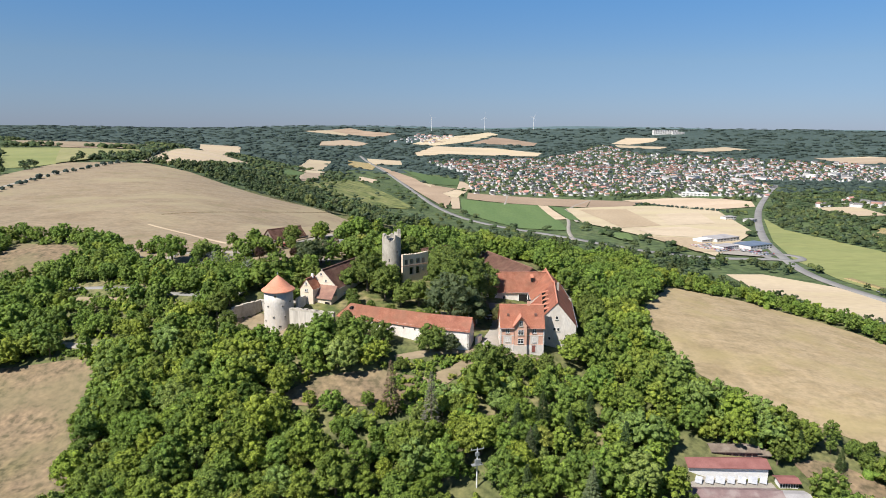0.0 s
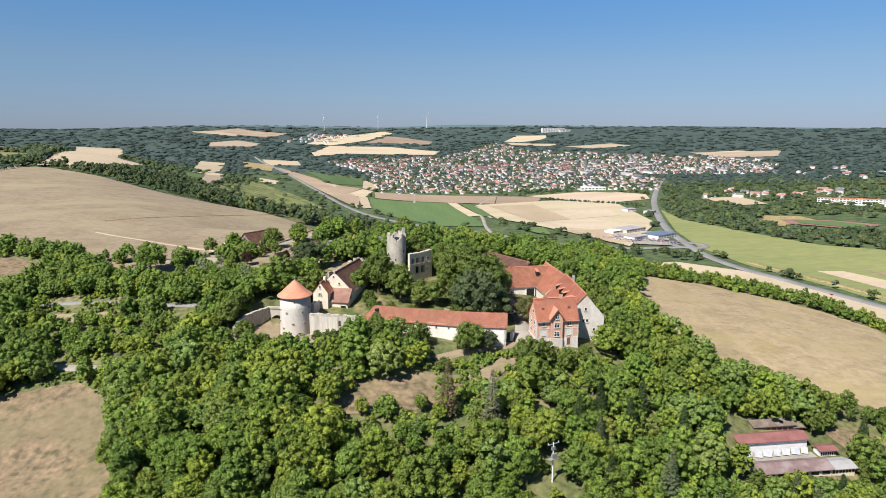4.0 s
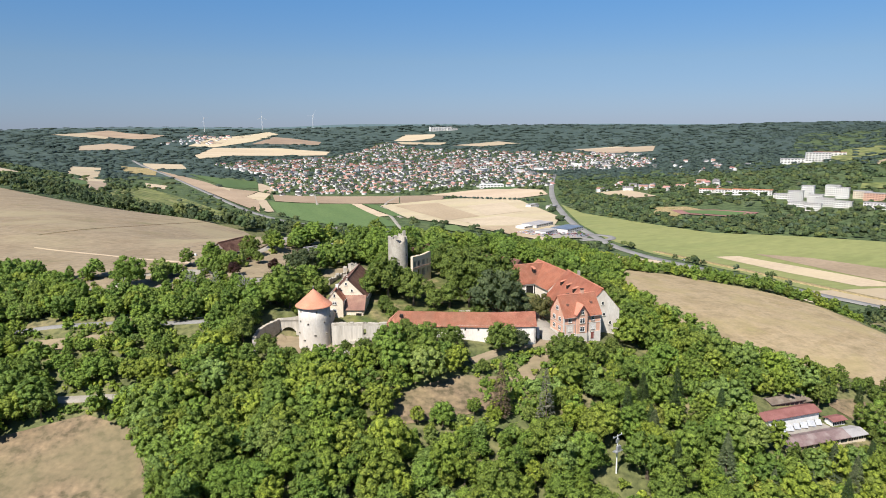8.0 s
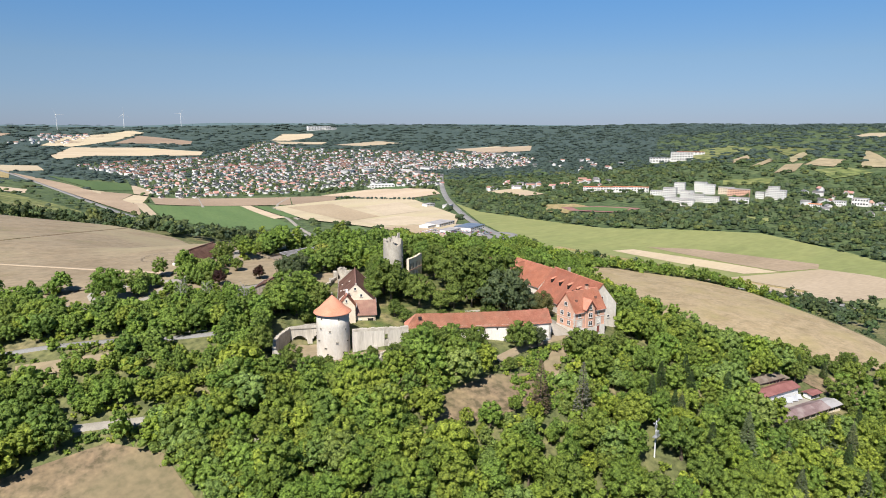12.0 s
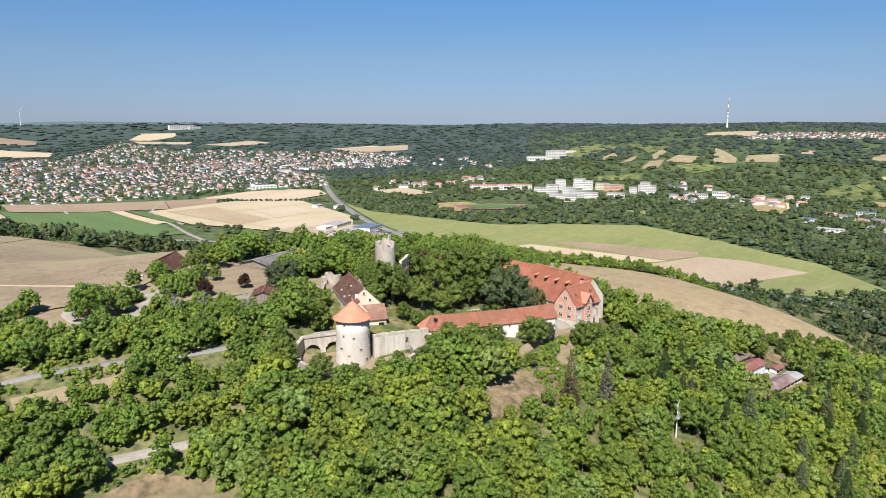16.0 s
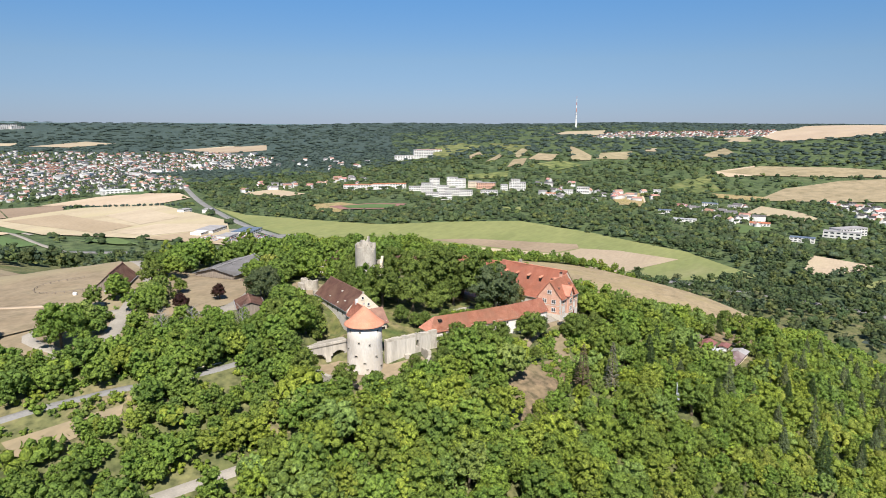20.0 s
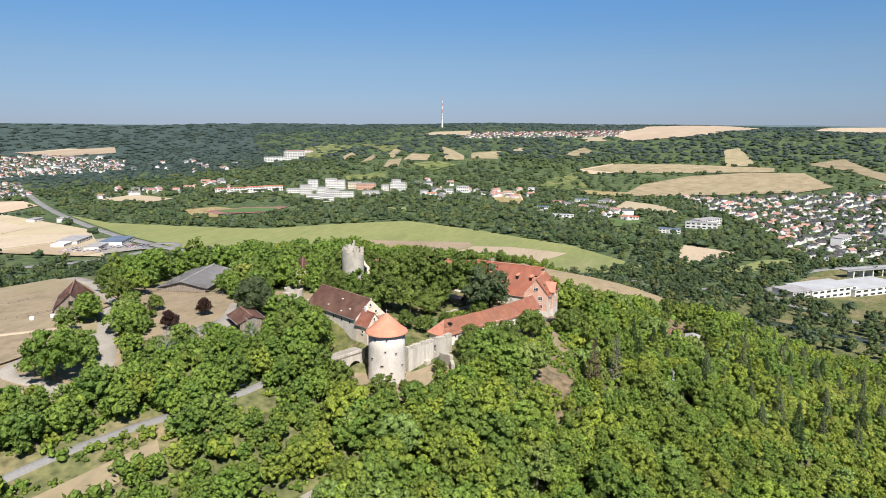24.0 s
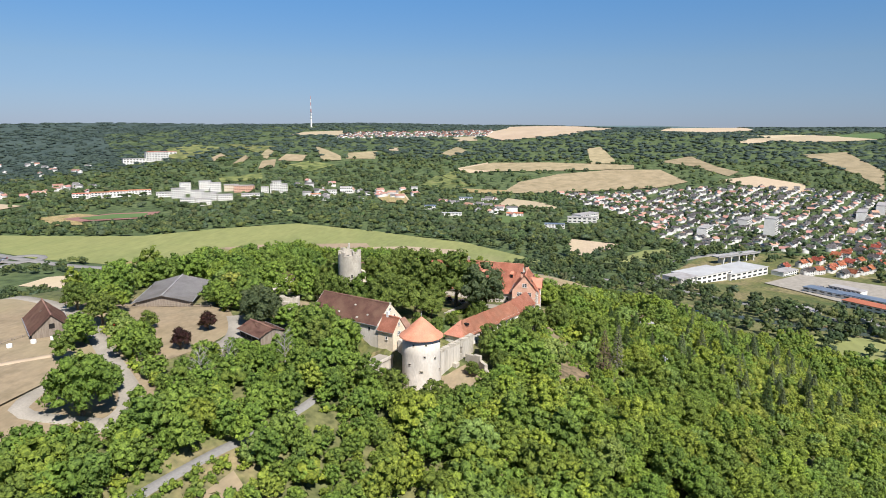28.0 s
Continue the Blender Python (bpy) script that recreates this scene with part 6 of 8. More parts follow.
plant(76.0, 139.5, 1, 0.60, None, "round bush at the foot of the inn")
plant(86.0, 139.0, 2, 0.60, None, "round bush at the foot of the inn")
for i in range(15):
    plant(94 + 4.6 * i, 175.5 - 1.75 * i + 1.6 * (i % 2), 1 + i % 3, 0.5 + 0.07 * (i * 5 % 4), None, "round bush in the hedge below the pasture")
plant(-12, 187.5, 3, 0.6, None, "round green bush beside the clearing")
plant(-3.3, 194.0, 2, 1.1, None, "round dark tree before the white range")
plant(3.0, 194.0, 3, 0.85, "grey", "thin grey-green tree before the white range")
plant(-48, 206, 3, 0.6, None, "small bush in the forecourt")
plant(-64, 206, 3, 0.8, None, "green tree below the forecourt")
plant(-57, 200, 2, 0.75, None, "green tree below the outer wall")
plant(-70, 211, 0, 0.85, None, "green tree outside the bastion")
plant(-76, 219, 4, 0.95, None, "green tree outside the bastion")
plant(-44, 199, 0, 0.8, None, "green tree below the outer wall")
plant(-22, 209.5, 3, 0.55, None, "small bush at the foot of the range")
plant(-59, 211, 3, 0.45, None, "small bush at the tower's foot")
plant(-68, 300, 0, 1.05, None, "green tree beside the barn lane")
plant(-58, 316, 2, 1.0, None, "green tree behind the barn")
plant(-66, 288, 3, 0.7, None, "small tree beside the parked cars")
plant(-30, 204, 4, 0.8, None, "dense green tree before the range")
plant(-24, 200, 0, 0.85, None, "dense green tree before the range")
plant(-18, 197, 2, 0.9, None, "dense green tree before the range")
plant(-36, 203, 2, 0.8, None, "dense green tree below the curtain wall")
plant(-30, 197, 1, 0.95, None, "dense green tree below the range")
plant(-38, 196, 0, 0.95, None, "dense green tree below the curtain wall")
plant(43, 196, 2, 0.9, None, "green tree beside the wing's gable")
plant(50, 205, 0, 1.2, None, "tall green tree east of the wing")
plant(51, 215, 4, 1.3, None, "tall green tree east of the wing")
plant(52, 226, 0, 1.3, None, "tall green tree east of the wing")
plant(53, 238, 1, 1.3, None, "tall green tree east of the wing")
plant(-26.5, 243, 5, 1.5, "deep", "tall slim dark tree before the keep")
plant(-60, 236, 4, 0.95, "deep", "dark green tree before the hall's long wall")
plant(-57, 241, 1, 1.0, "deep", "dark green tree before the hall's long wall")
plant(-64, 239, 0, 0.9, "deep", "dark green tree before the hall's long wall")
for x, y, k, s, lb in ((-13.5, 171.5, 0, 1.3, "dead brown spruce on the slope"), (-2.5, 167.0, 1, 1.4, "dead grey spruce on the slope")):
    tree_thing("dead_spruce", 0, x, y, s, x, lb, "spruce", leaf=DEAD_SPRUCE[k], trunk=STEM)
SPRUCES = [(20, 163, 0, 1.0), (27, 166, 1, 1.05), (33, 160, 0, 1.1), (24, 158, 1, 0.9), (40, 168, 0, 0.95), (47, 158, 1, 1.05), (96, 166, 0, 0.7)]
SPRUCES += [(105, 162, 1, 0.6), (120, 160, 0, 0.7), (60, 128, 0, 1.0), (70, 122, 1, 1.1), (52, 120, 1, 0.95), (80, 118, 0, 1.0), (-71.5, 284, 1, 0.5)]
for x, y, k, s in SPRUCES:
    tree_thing("spruce", 0, x, y, s, x * 2, "dark green spruce standing among broadleaf trees" if x > 0 else "small dark conifer on the parched lawn", "spruce", leaf=SPRUCE[k], trunk=STEM)
ribbon_hedge = [(-74.2, 292.0), (-80, 285), (-86, 278), (-91, 272.5)]
hx, hd = along(ribbon_hedge, 1.1)
plant_stuff("hedge", hx[:, 0], hx[:, 1], np.full(len(hx), 0.45), rng, 60, 0.4, LEAFS, "clipped green hedge along the barn lane", "hedge", kinds=BUSH)
hx, hd = along([(-8, 221), (0, 218.6), (8, 216)], 1.1)
plant_stuff("court_hedge", hx[:, 0], hx[:, 1], np.full(len(hx), 0.5), rng, 60, 0.4, LEAFS, "bright clipped hedge in the castle court", "hedge", kinds=BUSH)
field("court_lawn", [(-28, 216), (-14, 211), (-8, 221), (-20, 224)], CROP, 0.15, 3, "green lawn in the castle court", "lawn")


def bare_mesh(seed):
    """A leafless birch: a pale stem with rising limbs and thin twigs."""
    r = np.random.default_rng(seed)
    bm = bmesh.new()

    def limb(p, d, l, r0, r1):
        d = Vector(d).normalized()
        m = Matrix.Translation(Vector(p) + d * l / 2) @ d.to_track_quat("Z", "Y").to_matrix().to_4x4()
        bmesh.ops.create_cone(bm, cap_ends=True, segments=6, radius1=r0, radius2=r1, depth=l, matrix=m)
        return Vector(p) + d * l
    limb((0, 0, -0.6), (0.03, 0.02, 1), 9.6, 0.2, 0.04)
    for k in range(16):
        a, h = 2.4 * k, 2.2 + 0.42 * k
        end = limb((0, 0, h), (math.cos(a), math.sin(a), 1.1), 3.0 - 0.1 * k, 0.09, 0.04)
        for q in range(4):
            limb(end - Vector((0, 0, 0.25 * q)), (math.cos(a) + r.normal() * 0.6, math.sin(a) + r.normal() * 0.6, 0.8), 1.3, 0.035, 0.015)
    return to_mesh("stem", bm, BIRCH)


BIRCH = material("pale_birch_bark", [(0.3, (0.24, 0.23, 0.2)), (0.7, (0.36, 0.34, 0.31))], 1.5, 8, bump=0.3)
for k, (x, y, s) in enumerate(((-73.5, 246.5, 0.9), (-83, 255.5, 0.8), (-90.5, 258, 0.85))):
    b = new("bare_birch")
    b.matrix_basis = Matrix.LocRotScale((x, y, float(land(x, y))), Euler((0, 0, k)), (s, s, s))
    part("stem", bare_mesh(k % 2), None, b)
    tagged(b, "leafless pale birch standing among green trees", "tree")
sx, sy = scatter(rng, 12, 172, 66, 166, 12.5)
ok = inside(sx, sy, [(14, 150), (22, 166), (50, 158), (58, 138), (92, 132), (150, 128), (175, 100), (170, 66), (60, 66), (40, 100), (14, 120)])
for k, (x, y) in enumerate(zip(sx[ok], sy[ok])):
    grey = k % 5 != 0
    tree_thing("pine" if grey else "spruce", 0, x, y, rng.uniform(0.85, 1.3), x * 2, "slender grey-green pine on the steep slope" if grey else "dark green spruce standing among broadleaf trees", "pine" if grey else "spruce",
               "pines of the steep slope" if grey else "", leaf=PINE[k % 3] if grey else SPRUCE[k % 2], trunk=STEM, stretch=rng.uniform(0.95, 1.2))

# fields of the valley and the far slopes
FIELDS = []


def lay(mat, *ring):
    FIELDS.append((mat, list(ring)))


lay(CROP, (-137, 2208), (-28, 2036), (49, 1972), (43, 1813), (-35, 1822))
lay(STRAW, (-87, 1881), (-21, 1797), (-35, 1638), (-77, 1726))
lay(TILLED, (-29, 1796), (35, 1737), (-6, 1598), (-35, 1638))
lay(STRAW, (51, 1943), (79, 1810), (73, 1686), (37, 1737))
lay(STRAW, (-8, 1597), (35, 1724), (62, 1687), (33, 1547))
lay(TILLED, (63, 1663), (339, 1523), (298, 1380), (140, 1474), (57, 1536))
lay(TILLED, (340, 1522), (440, 1472), (365, 1335), (300, 1379))
lay(STRAW, (18, 1557), (39, 1547), (36, 1338), (19, 1327))
lay(CROP, (42, 1525), (206, 1431), (203, 1150), (192, 1003), (124, 1035), (39, 1280))
lay(STRAW, (206, 1431), (224, 1419), (221, 1169), (199, 1164))
lay(CROP, (228, 1417), (248, 1379), (243, 1151), (222, 1157))
lay(STRAW, (253, 1362), (427, 1399), (548, 1350), (477, 1011), (339, 811), (299, 931), (235, 1103))
lay(STRAW_PALE, (402, 1253), (490, 1272), (461, 1112), (371, 1084))
lay(STRAW_TAN, (275, 1334), (369, 1333), (357, 1077), (282, 1041))
lay(STRAW_PALE, (299, 1034), (392, 1068), (443, 977), (416, 945), (312, 963))
lay(CROP, (232, 991), (277, 980), (265, 903), (247, 922))
lay(STRAW_TAN, (299, 951), (371, 946), (365, 841), (326, 839))
lay(STRAW, (407, 1506), (542, 1550), (626, 1531), (667, 1437), (632, 1343), (524, 1315))
lay(CROP, (591, 1630), (670, 1526), (614, 1507), (570, 1561))
lay(MEADOW, (571, 1178), (540, 1042), (562, 909), (590, 775), (655, 702), (720, 605), (700, 480), (650, 330), (556, 228), (480, 260), (440, 420), (440, 560), (424, 690), (430, 800), (470, 935))
lay(DRY_GREEN, (667, 1005), (695, 965), (645, 918), (628, 969))
lay(STRAW, (721, 1292), (797, 1279), (773, 1148), (715, 1161))
lay(STRAW, (1050, 598), (1099, 547), (976, 495), (955, 538))
lay(DRY_GREEN, (1180, 437), (1187, 342), (1135, 347), (1138, 429))
lay(STRAW, (2268, -323), (2485, -539), (2388, -695), (2227, -608), (2195, -344))
lay(CROP, (2484, -689), (2640, -909), (2260, -766), (2241, -647))
lay(STRAW, (903, 3567), (1119, 3354), (1042, 3224), (887, 3404))
lay(STRAW, (1072, 3141), (1345, 3208), (1366, 2988), (1151, 2969))
lay(STRAW, (1435, 2576), (1615, 2547), (1666, 2386), (1533, 2345))
lay(STRAW, (-340, 1500), (-360, 1850), (-300, 1820), (-290, 1500))
lay(CROP, (-330, 1400), (-300, 1480), (-266, 1210), (-277, 1143))
lay(STRAW, (-301, 1464), (-302, 1727), (-248, 1321), (-257, 1212))
lay(STRAW, (-228, 1835), (-174, 1794), (-175, 1672), (-213, 1680))
lay(STRAW, (-291, 2587), (-161, 2547), (-140, 2372), (-258, 2369))
lay(STRAW, (-348, 786), (-440, 1065), (-440, 1260), (-340, 1200), (-308, 945), (-292, 796))
lay(MEADOW, (-448, 679), (-680, 1036), (-583, 1046), (-442, 994), (-408, 802), (-424, 695))
lay(DRY, (-738, 1125), (-950, 1550), (-720, 1650), (-483, 1120), (-600, 1077))
lay(HILL_DRY, (1230, 933), (1336, 977), (1375, 957), (1268, 910))
lay(HILL_DRY, (1354, 944), (1458, 969), (1463, 910), (1366, 883))
lay(HILL_DRY, (1396, 842), (1652, 967), (1493, 829), (1428, 802))
lay(HILL_DRY, (1457, 801), (1554, 829), (1630, 769), (1495, 733))
lay(HILL_DRY, (1344, 1128), (1439, 1149), (1378, 1097), (1312, 1096))
lay(HILL_DRY, (1403, 1018), (1540, 1063), (1494, 1022), (1364, 977))
lay(HILL_DRY, (1279, 1026), (1415, 1064), (1384, 1035), (1286, 1008))
lay(HILL_DRY, (1663, 592), (1826, 575), (1727, 522), (1634, 556))
lay(HILL_GREEN, (1472, 1447), (1672, 1378), (1574, 1218), (1336, 1200))
lay(HILL_GREEN, (1655, 1260), (1602, 1060), (1451, 1048))
lay(HILL_GREEN, (1099, 959), (1178, 896), (1106, 859), (1048, 922))
lay(HILL_GREEN, (1181, 533), (1339, 529), (1231, 426), (1162, 462))
lay(HILL_GREEN, (1330, 514), (1430, 504), (1317, 476), (1241, 439))
lay(HILL_GREEN, (1306, 891), (1379, 866), (1356, 791), (1240, 808))
lay(STRAW, (1938, 1176), (2066, 1181), (2176, 1077), (1981, 1002))
lay(STRAW, (2063, 638), (2125, 571), (1981, 538), (1955, 594))
lay(STRAW, (1718, 759), (1734, 737), (1660, 714), (1653, 742))
lay(STRAW, (1441, 507), (1501, 476), (1560, 440), (1436, 412), (1397, 460))
lay(DRY_GREEN, (1027, 584), (1100, 553), (956, 489), (961, 544))
lay(MEADOW, (817, 707), (840, 653), (804, 651))
lay(DRY_GREEN, (677, 1034), (726, 999), (720, 939), (641, 934))
lay(STRAW, (1425, 2593), (1726, 2427), (1596, 2269), (1424, 2377))
lay(STRAW, (-411, 1865), (-490, 2447), (-397, 2400), (-335, 1835))
lay(STRAW, (-298, 1418), (-291, 1606), (-245, 1277), (-255, 1183))
lay(STRAW, (-874, 4173), (-602, 4351), (-547, 3884))
lay(CROP, (-312, 1346), (-309, 1471), (-259, 1195), (-276, 1150))
lay(TILLED, (-114, 3589), (71, 4016), (183, 4128), (-8, 3546))
lay(STRAW, (-1021, 2848), (-849, 2839), (-304, 904), (-335, 810))
lay(HILL_DRY, (1769, -381), (1859, -521), (1498, -482), (1217, -378), (1450, -412))
lay(STRAW, (2019, -272), (2467, -610), (2223, -739), (2089, -485))
lay(TILLED, (-226, 2306), (-80, 1930), (22, 1530), (9, 1326), (-65, 1622))
lay(DRY_GREEN, (-348, 2477), (-230, 2368), (-222, 2122), (-310, 2215))
lay(HILL_GREEN, (-247, 1116), (-223, 1658), (-108, 1428), (-50, 1266), (-146, 1123))
lay(STRAW, (-348, 776), (-458, 1149), (-860, 2743), (-300, 894))
lay(MEADOW_DRY, (-567, 1001), (-463, 1035), (-399, 907), (-416, 721))
lay(TILLED, (-677, 1203), (-1099, 2750), (-485, 1086), (-590, 1042))
lay(STRAW, (478, 644), (506, 636), (532, 511), (540, 459), (500, 473), (486, 544))
lay(TILLED, (531, 638), (568, 593), (613, 460), (591, 447), (544, 461), (536, 513))
lay(STRAW, (437, 473), (504, 463), (591, 445), (606, 400), (596, 324), (505, 345), (441, 352), (432, 389))
lay(STRAW, (307, 705), (350, 711), (398, 655), (411, 599), (420, 480), (400, 420), (360, 440), (344, 498), (314, 540), (301, 608))
lay(STRAW, (717, 202), (694, 130), (591, 179), (628, 197))
lay(HILL_DRY, (1145, 351), (1303, 330), (1428, 247), (1498, 120), (1501, 7), (1335, -36), (1257, 36), (1169, 275))
lay(HILL_DRY, (1449, 495), (1558, 427), (1585, 285), (1562, 66), (1511, 68), (1439, 408))
lay(HILL_DRY, (1794, 185), (1820, 147), (1589, 103), (1575, 173))
lay(HILL_DRY, (1611, -1), (1691, -88), (1549, -132), (1478, -167), (1415, -134), (1544, -83))
lay(STRAW, (1361, -104), (1418, -189), (1302, -262), (1190, -233), (1229, -180))
lay(STRAW, (2118, 535), (3409, 598), (4300, 250), (3239, 69), (2117, 237), (1978, 458))
lay(STRAW, (2602, -79), (3600, -260), (3700, -560), (2805, -486), (2555, -286))
lay(STRAW, (1954, -250), (2400, -548), (2260, -511), (1918, -287))
lay(STRAW, (-123, 2952), (-42, 3345), (249, 3351), (462, 3090), (406, 2919), (32, 2961), (-104, 2800))
lay(STRAW, (-157, 3420), (-55, 3905), (154, 4122), (298, 4365), (343, 4181), (150, 3681), (-41, 3373))
lay(TILLED, (141, 3557), (292, 3992), (372, 3914), (512, 3667), (466, 3480), (299, 3553))
lay(STRAW, (-593, 3297), (-498, 3529), (-351, 3314), (-400, 3152), (-561, 3075))
lay(TILLED, (-730, 4264), (-609, 4456), (-497, 4276), (-287, 4141), (-363, 3845), (-519, 3956))
lay(STRAW, (907, 3639), (1062, 3942), (1246, 3878), (1146, 3691), (973, 3561))
lay(CROP, (883, 326), (888, 267), (828, 265), (817, 307))
lay(STRAW, (1001, 338), (1087, 331), (1054, 264), (1000, 228), (972, 237))
lay(MEADOW, (582, 145), (665, 105), (690, 64), (639, 81), (573, 127))
NAMES = {STRAW_PALE: ("stubble_strip", "very pale strip of harvested stubble"), STRAW_TAN: ("stubble_strip", "tan strip of harvested stubble"), STRAW: ("stubble_field", "pale harvested stubble field in the valley"), TILLED: ("tilled_field", "brown tilled field"), CROP: ("crop_field", "strip of green crop"),
         MEADOW: ("meadow", "wide green meadow on the valley floor"), DRY: ("dry_field", "dry mown field on the plateau"), DRY_GREEN: ("parched_field", "parched yellowish green field"), HILL_DRY: ("hill_meadow", "dry grass patch on the hillside"), HILL_GREEN: ("hill_scrub", "olive green scrubby hillside patch"),
         MEADOW_DRY: ("meadow_strip", "yellowing strip of valley meadow"), }
SMALL_CROP = (232, 991)
for k, (mat, ring) in enumerate(FIELDS):
    nm, lb = NAMES[mat]
    cx, cy = sum(p[0] for p in ring) / len(ring), sum(p[1] for p in ring) / len(ring)
    if mat != MEADOW and 300 < cx < 640 and 300 < cy < 720:
        field(nm, ring, mat, 0.62, 10, lb)
        continue
    top = 2.0 if mat in (STRAW_PALE, STRAW_TAN) or ring[0] == SMALL_CROP else 0.4 if mat == MEADOW else 1.1 + 0.2 * (k % 4)
    field(nm, ring, mat, top, 24 if mat == MEADOW else None, lb)

# roads
ROADS = {
    "road_main": ([(900, 1800), (786, 1608), (637, 1338), (552, 1160), (460, 945), (424, 822), (398, 705), (414, 590), (424, 480), (440, 380), (450, 250)], 11, ASPHALT, "grey main road along the valley"),
    "road_old": ([(-330, 2700), (-284, 2495), (-181, 2112), (-78, 1651), (-11, 1325), (60, 1120), (180, 900), (300, 800), (411, 800)], 10, ASPHALT, "straight grey country road between fields"),
    "track_fields": ([(250, 1352), (215, 1120), (190, 1000), (180, 900)], 5, GRAVEL, "pale farm track between fields"),
    "track_village": ([(337, 1517), (250, 1360), (230, 1120)], 5, GRAVEL, "pale farm track beside crops"),
    "track_west": ([(136, 1447), (150, 1560), (160, 1640)], 5, GRAVEL, "pale farm track towards the town"),
}
for nm, (line, width, mat, lb) in ROADS.items():
    ribbon(nm, line, width, mat, 1.3, 12, lb)
ring_ = [(424 + 20 * math.cos(a), 812 + 20 * math.sin(a)) for a in np.linspace(0, 2 * math.pi, 25)]
ribbon("roundabout", ring_, 9, ASPHALT, 1.4, 4, "grey asphalt roundabout with a grass centre")
ribbon("verge_main", [(436, 700), (452, 590), (462, 480), (476, 390)], 9, DRY_GREEN, 0.9, 12, "dry grass verge beside the main road", "verge")

# towns and villages
TOWN_A = [(-62, 2499), (64, 2175), (72, 1912), (66, 1651), (168, 1615), (310, 1608), (400, 1590), (451, 1640), (560, 1610), (727, 1490), (897, 1767), (905, 2030), (1213, 1790), (1455, 2062), (1438, 2361), (1277, 2554), (1051, 2755), (860, 3010), (854, 3551), (770, 3480), (688, 3246), (480, 2860), (256, 2696), (65, 2653)]
TOWN_B = [(1158, 241), (1212, 66), (1287, -154), (1152, -400), (760, -260), (641, -164), (591, -78), (651, 12), (694, 60), (905, 105)]
VILLAGE = [(1873, 1010), (2023, 795), (2134, 520), (2500, 560), (2338, 700), (2090, 1020)]
FAR_VILLAGE = [(-280, 3500), (-40, 3500), (80, 4000), (-160, 4100)]
RIVER = material("river_water", [(0.3, (0.05, 0.065, 0.05)), (0.7, (0.07, 0.085, 0.065))], 0.05, 0.6, rough=0.12, bump=0.05, spec=0.5)
field("river_meadow", [(225, 30), (262, 40), (282, 10), (280, -60), (262, -110), (215, -90), (196, -30)], MEADOW, 0.5, 12, "green meadow beside the river")
field("works_ground", [(340, 60), (400, 100), (480, 108), (640, 40), (690, -60), (600, -200), (400, -200), (345, -100)], GROUND, 0.45, 16, "dry ground round the works and gardens")
ribbon("river", [(320, 120), (312, 60), (300, 10), (292, -40), (280, -120), (260, -220)], 12, RIVER, 0.9, 6, "narrow green river under a stone bridge", "river")
ribbon("road_valley", [(440, 250), (445, 130), (420, 100), (360, 40), (345, -10), (300, -30), (240, -40)], 7, ASPHALT, 1.0, 6, "grey valley road crossing the river bridge")
ribbon("road_works", [(420, 100), (520, 110), (640, 55), (720, -70), (780, -200)], 8, ASPHALT, 1.1, 8, "grey road past the works")
WHITE_WALL = material("white_house_walls", [(0.3, (0.66, 0.63, 0.59)), (0.7, (0.78, 0.76, 0.73))], 0.02, 0.5, bump=0, vary=0.4, attr="tint")
# red greyed: the haze over the town is put into the roofs' colour
ROOF_RED = material("hazed_town_roofs", [(0.3, (0.38, 0.20, 0.155)), (0.7, (0.48, 0.275, 0.215))], 0.03, 0.8, bump=0, vary=0.6, attr="tint")
ROOF_GREY = material("town_grey_roofs", [(0.3, (0.12, 0.112, 0.11)), (0.7, (0.22, 0.205, 0.2))], 0.03, 0.8, bump=0, vary=0.7, attr="tint")


def house_arrays(x, y, z, l, w, h, r, yaw):
    """Walls (quads) and gabled roof (quads) of one house."""
    c, s = math.cos(yaw), math.sin(yaw)
    def at(px, py, pz):
        return (x + px * c - py * s, y + px * s + py * c, z + pz)
    a, b, o = l / 2, w / 2, 0.4
    wall = [at(-a, -b, -3), at(a, -b, -3), at(a, b, -3), at(-a, b, -3), at(-a, -b, h), at(a, -b, h), at(a, b, h), at(-a, b, h), at(-a, 0, h + r), at(a, 0, h + r), at(-a, 0, h), at(a, 0, h)]
    wq = [(0, 1, 5, 4), (1, 2, 6, 5), (2, 3, 7, 6), (3, 0, 4, 7), (4, 10, 7, 8), (5, 9, 6, 11)]
    k = r / b
    roof = [at(-a - o, -b - o, h - k * o), at(a + o, -b - o, h - k * o), at(a + o, 0, h + r + 0.2), at(-a - o, 0, h + r + 0.2), at(a + o, b + o, h - k * o), at(-a - o, b + o, h - k * o)]
    rq = [(0, 1, 2, 3), (3, 2, 4, 5)]
    return wall, wq, roof, rq


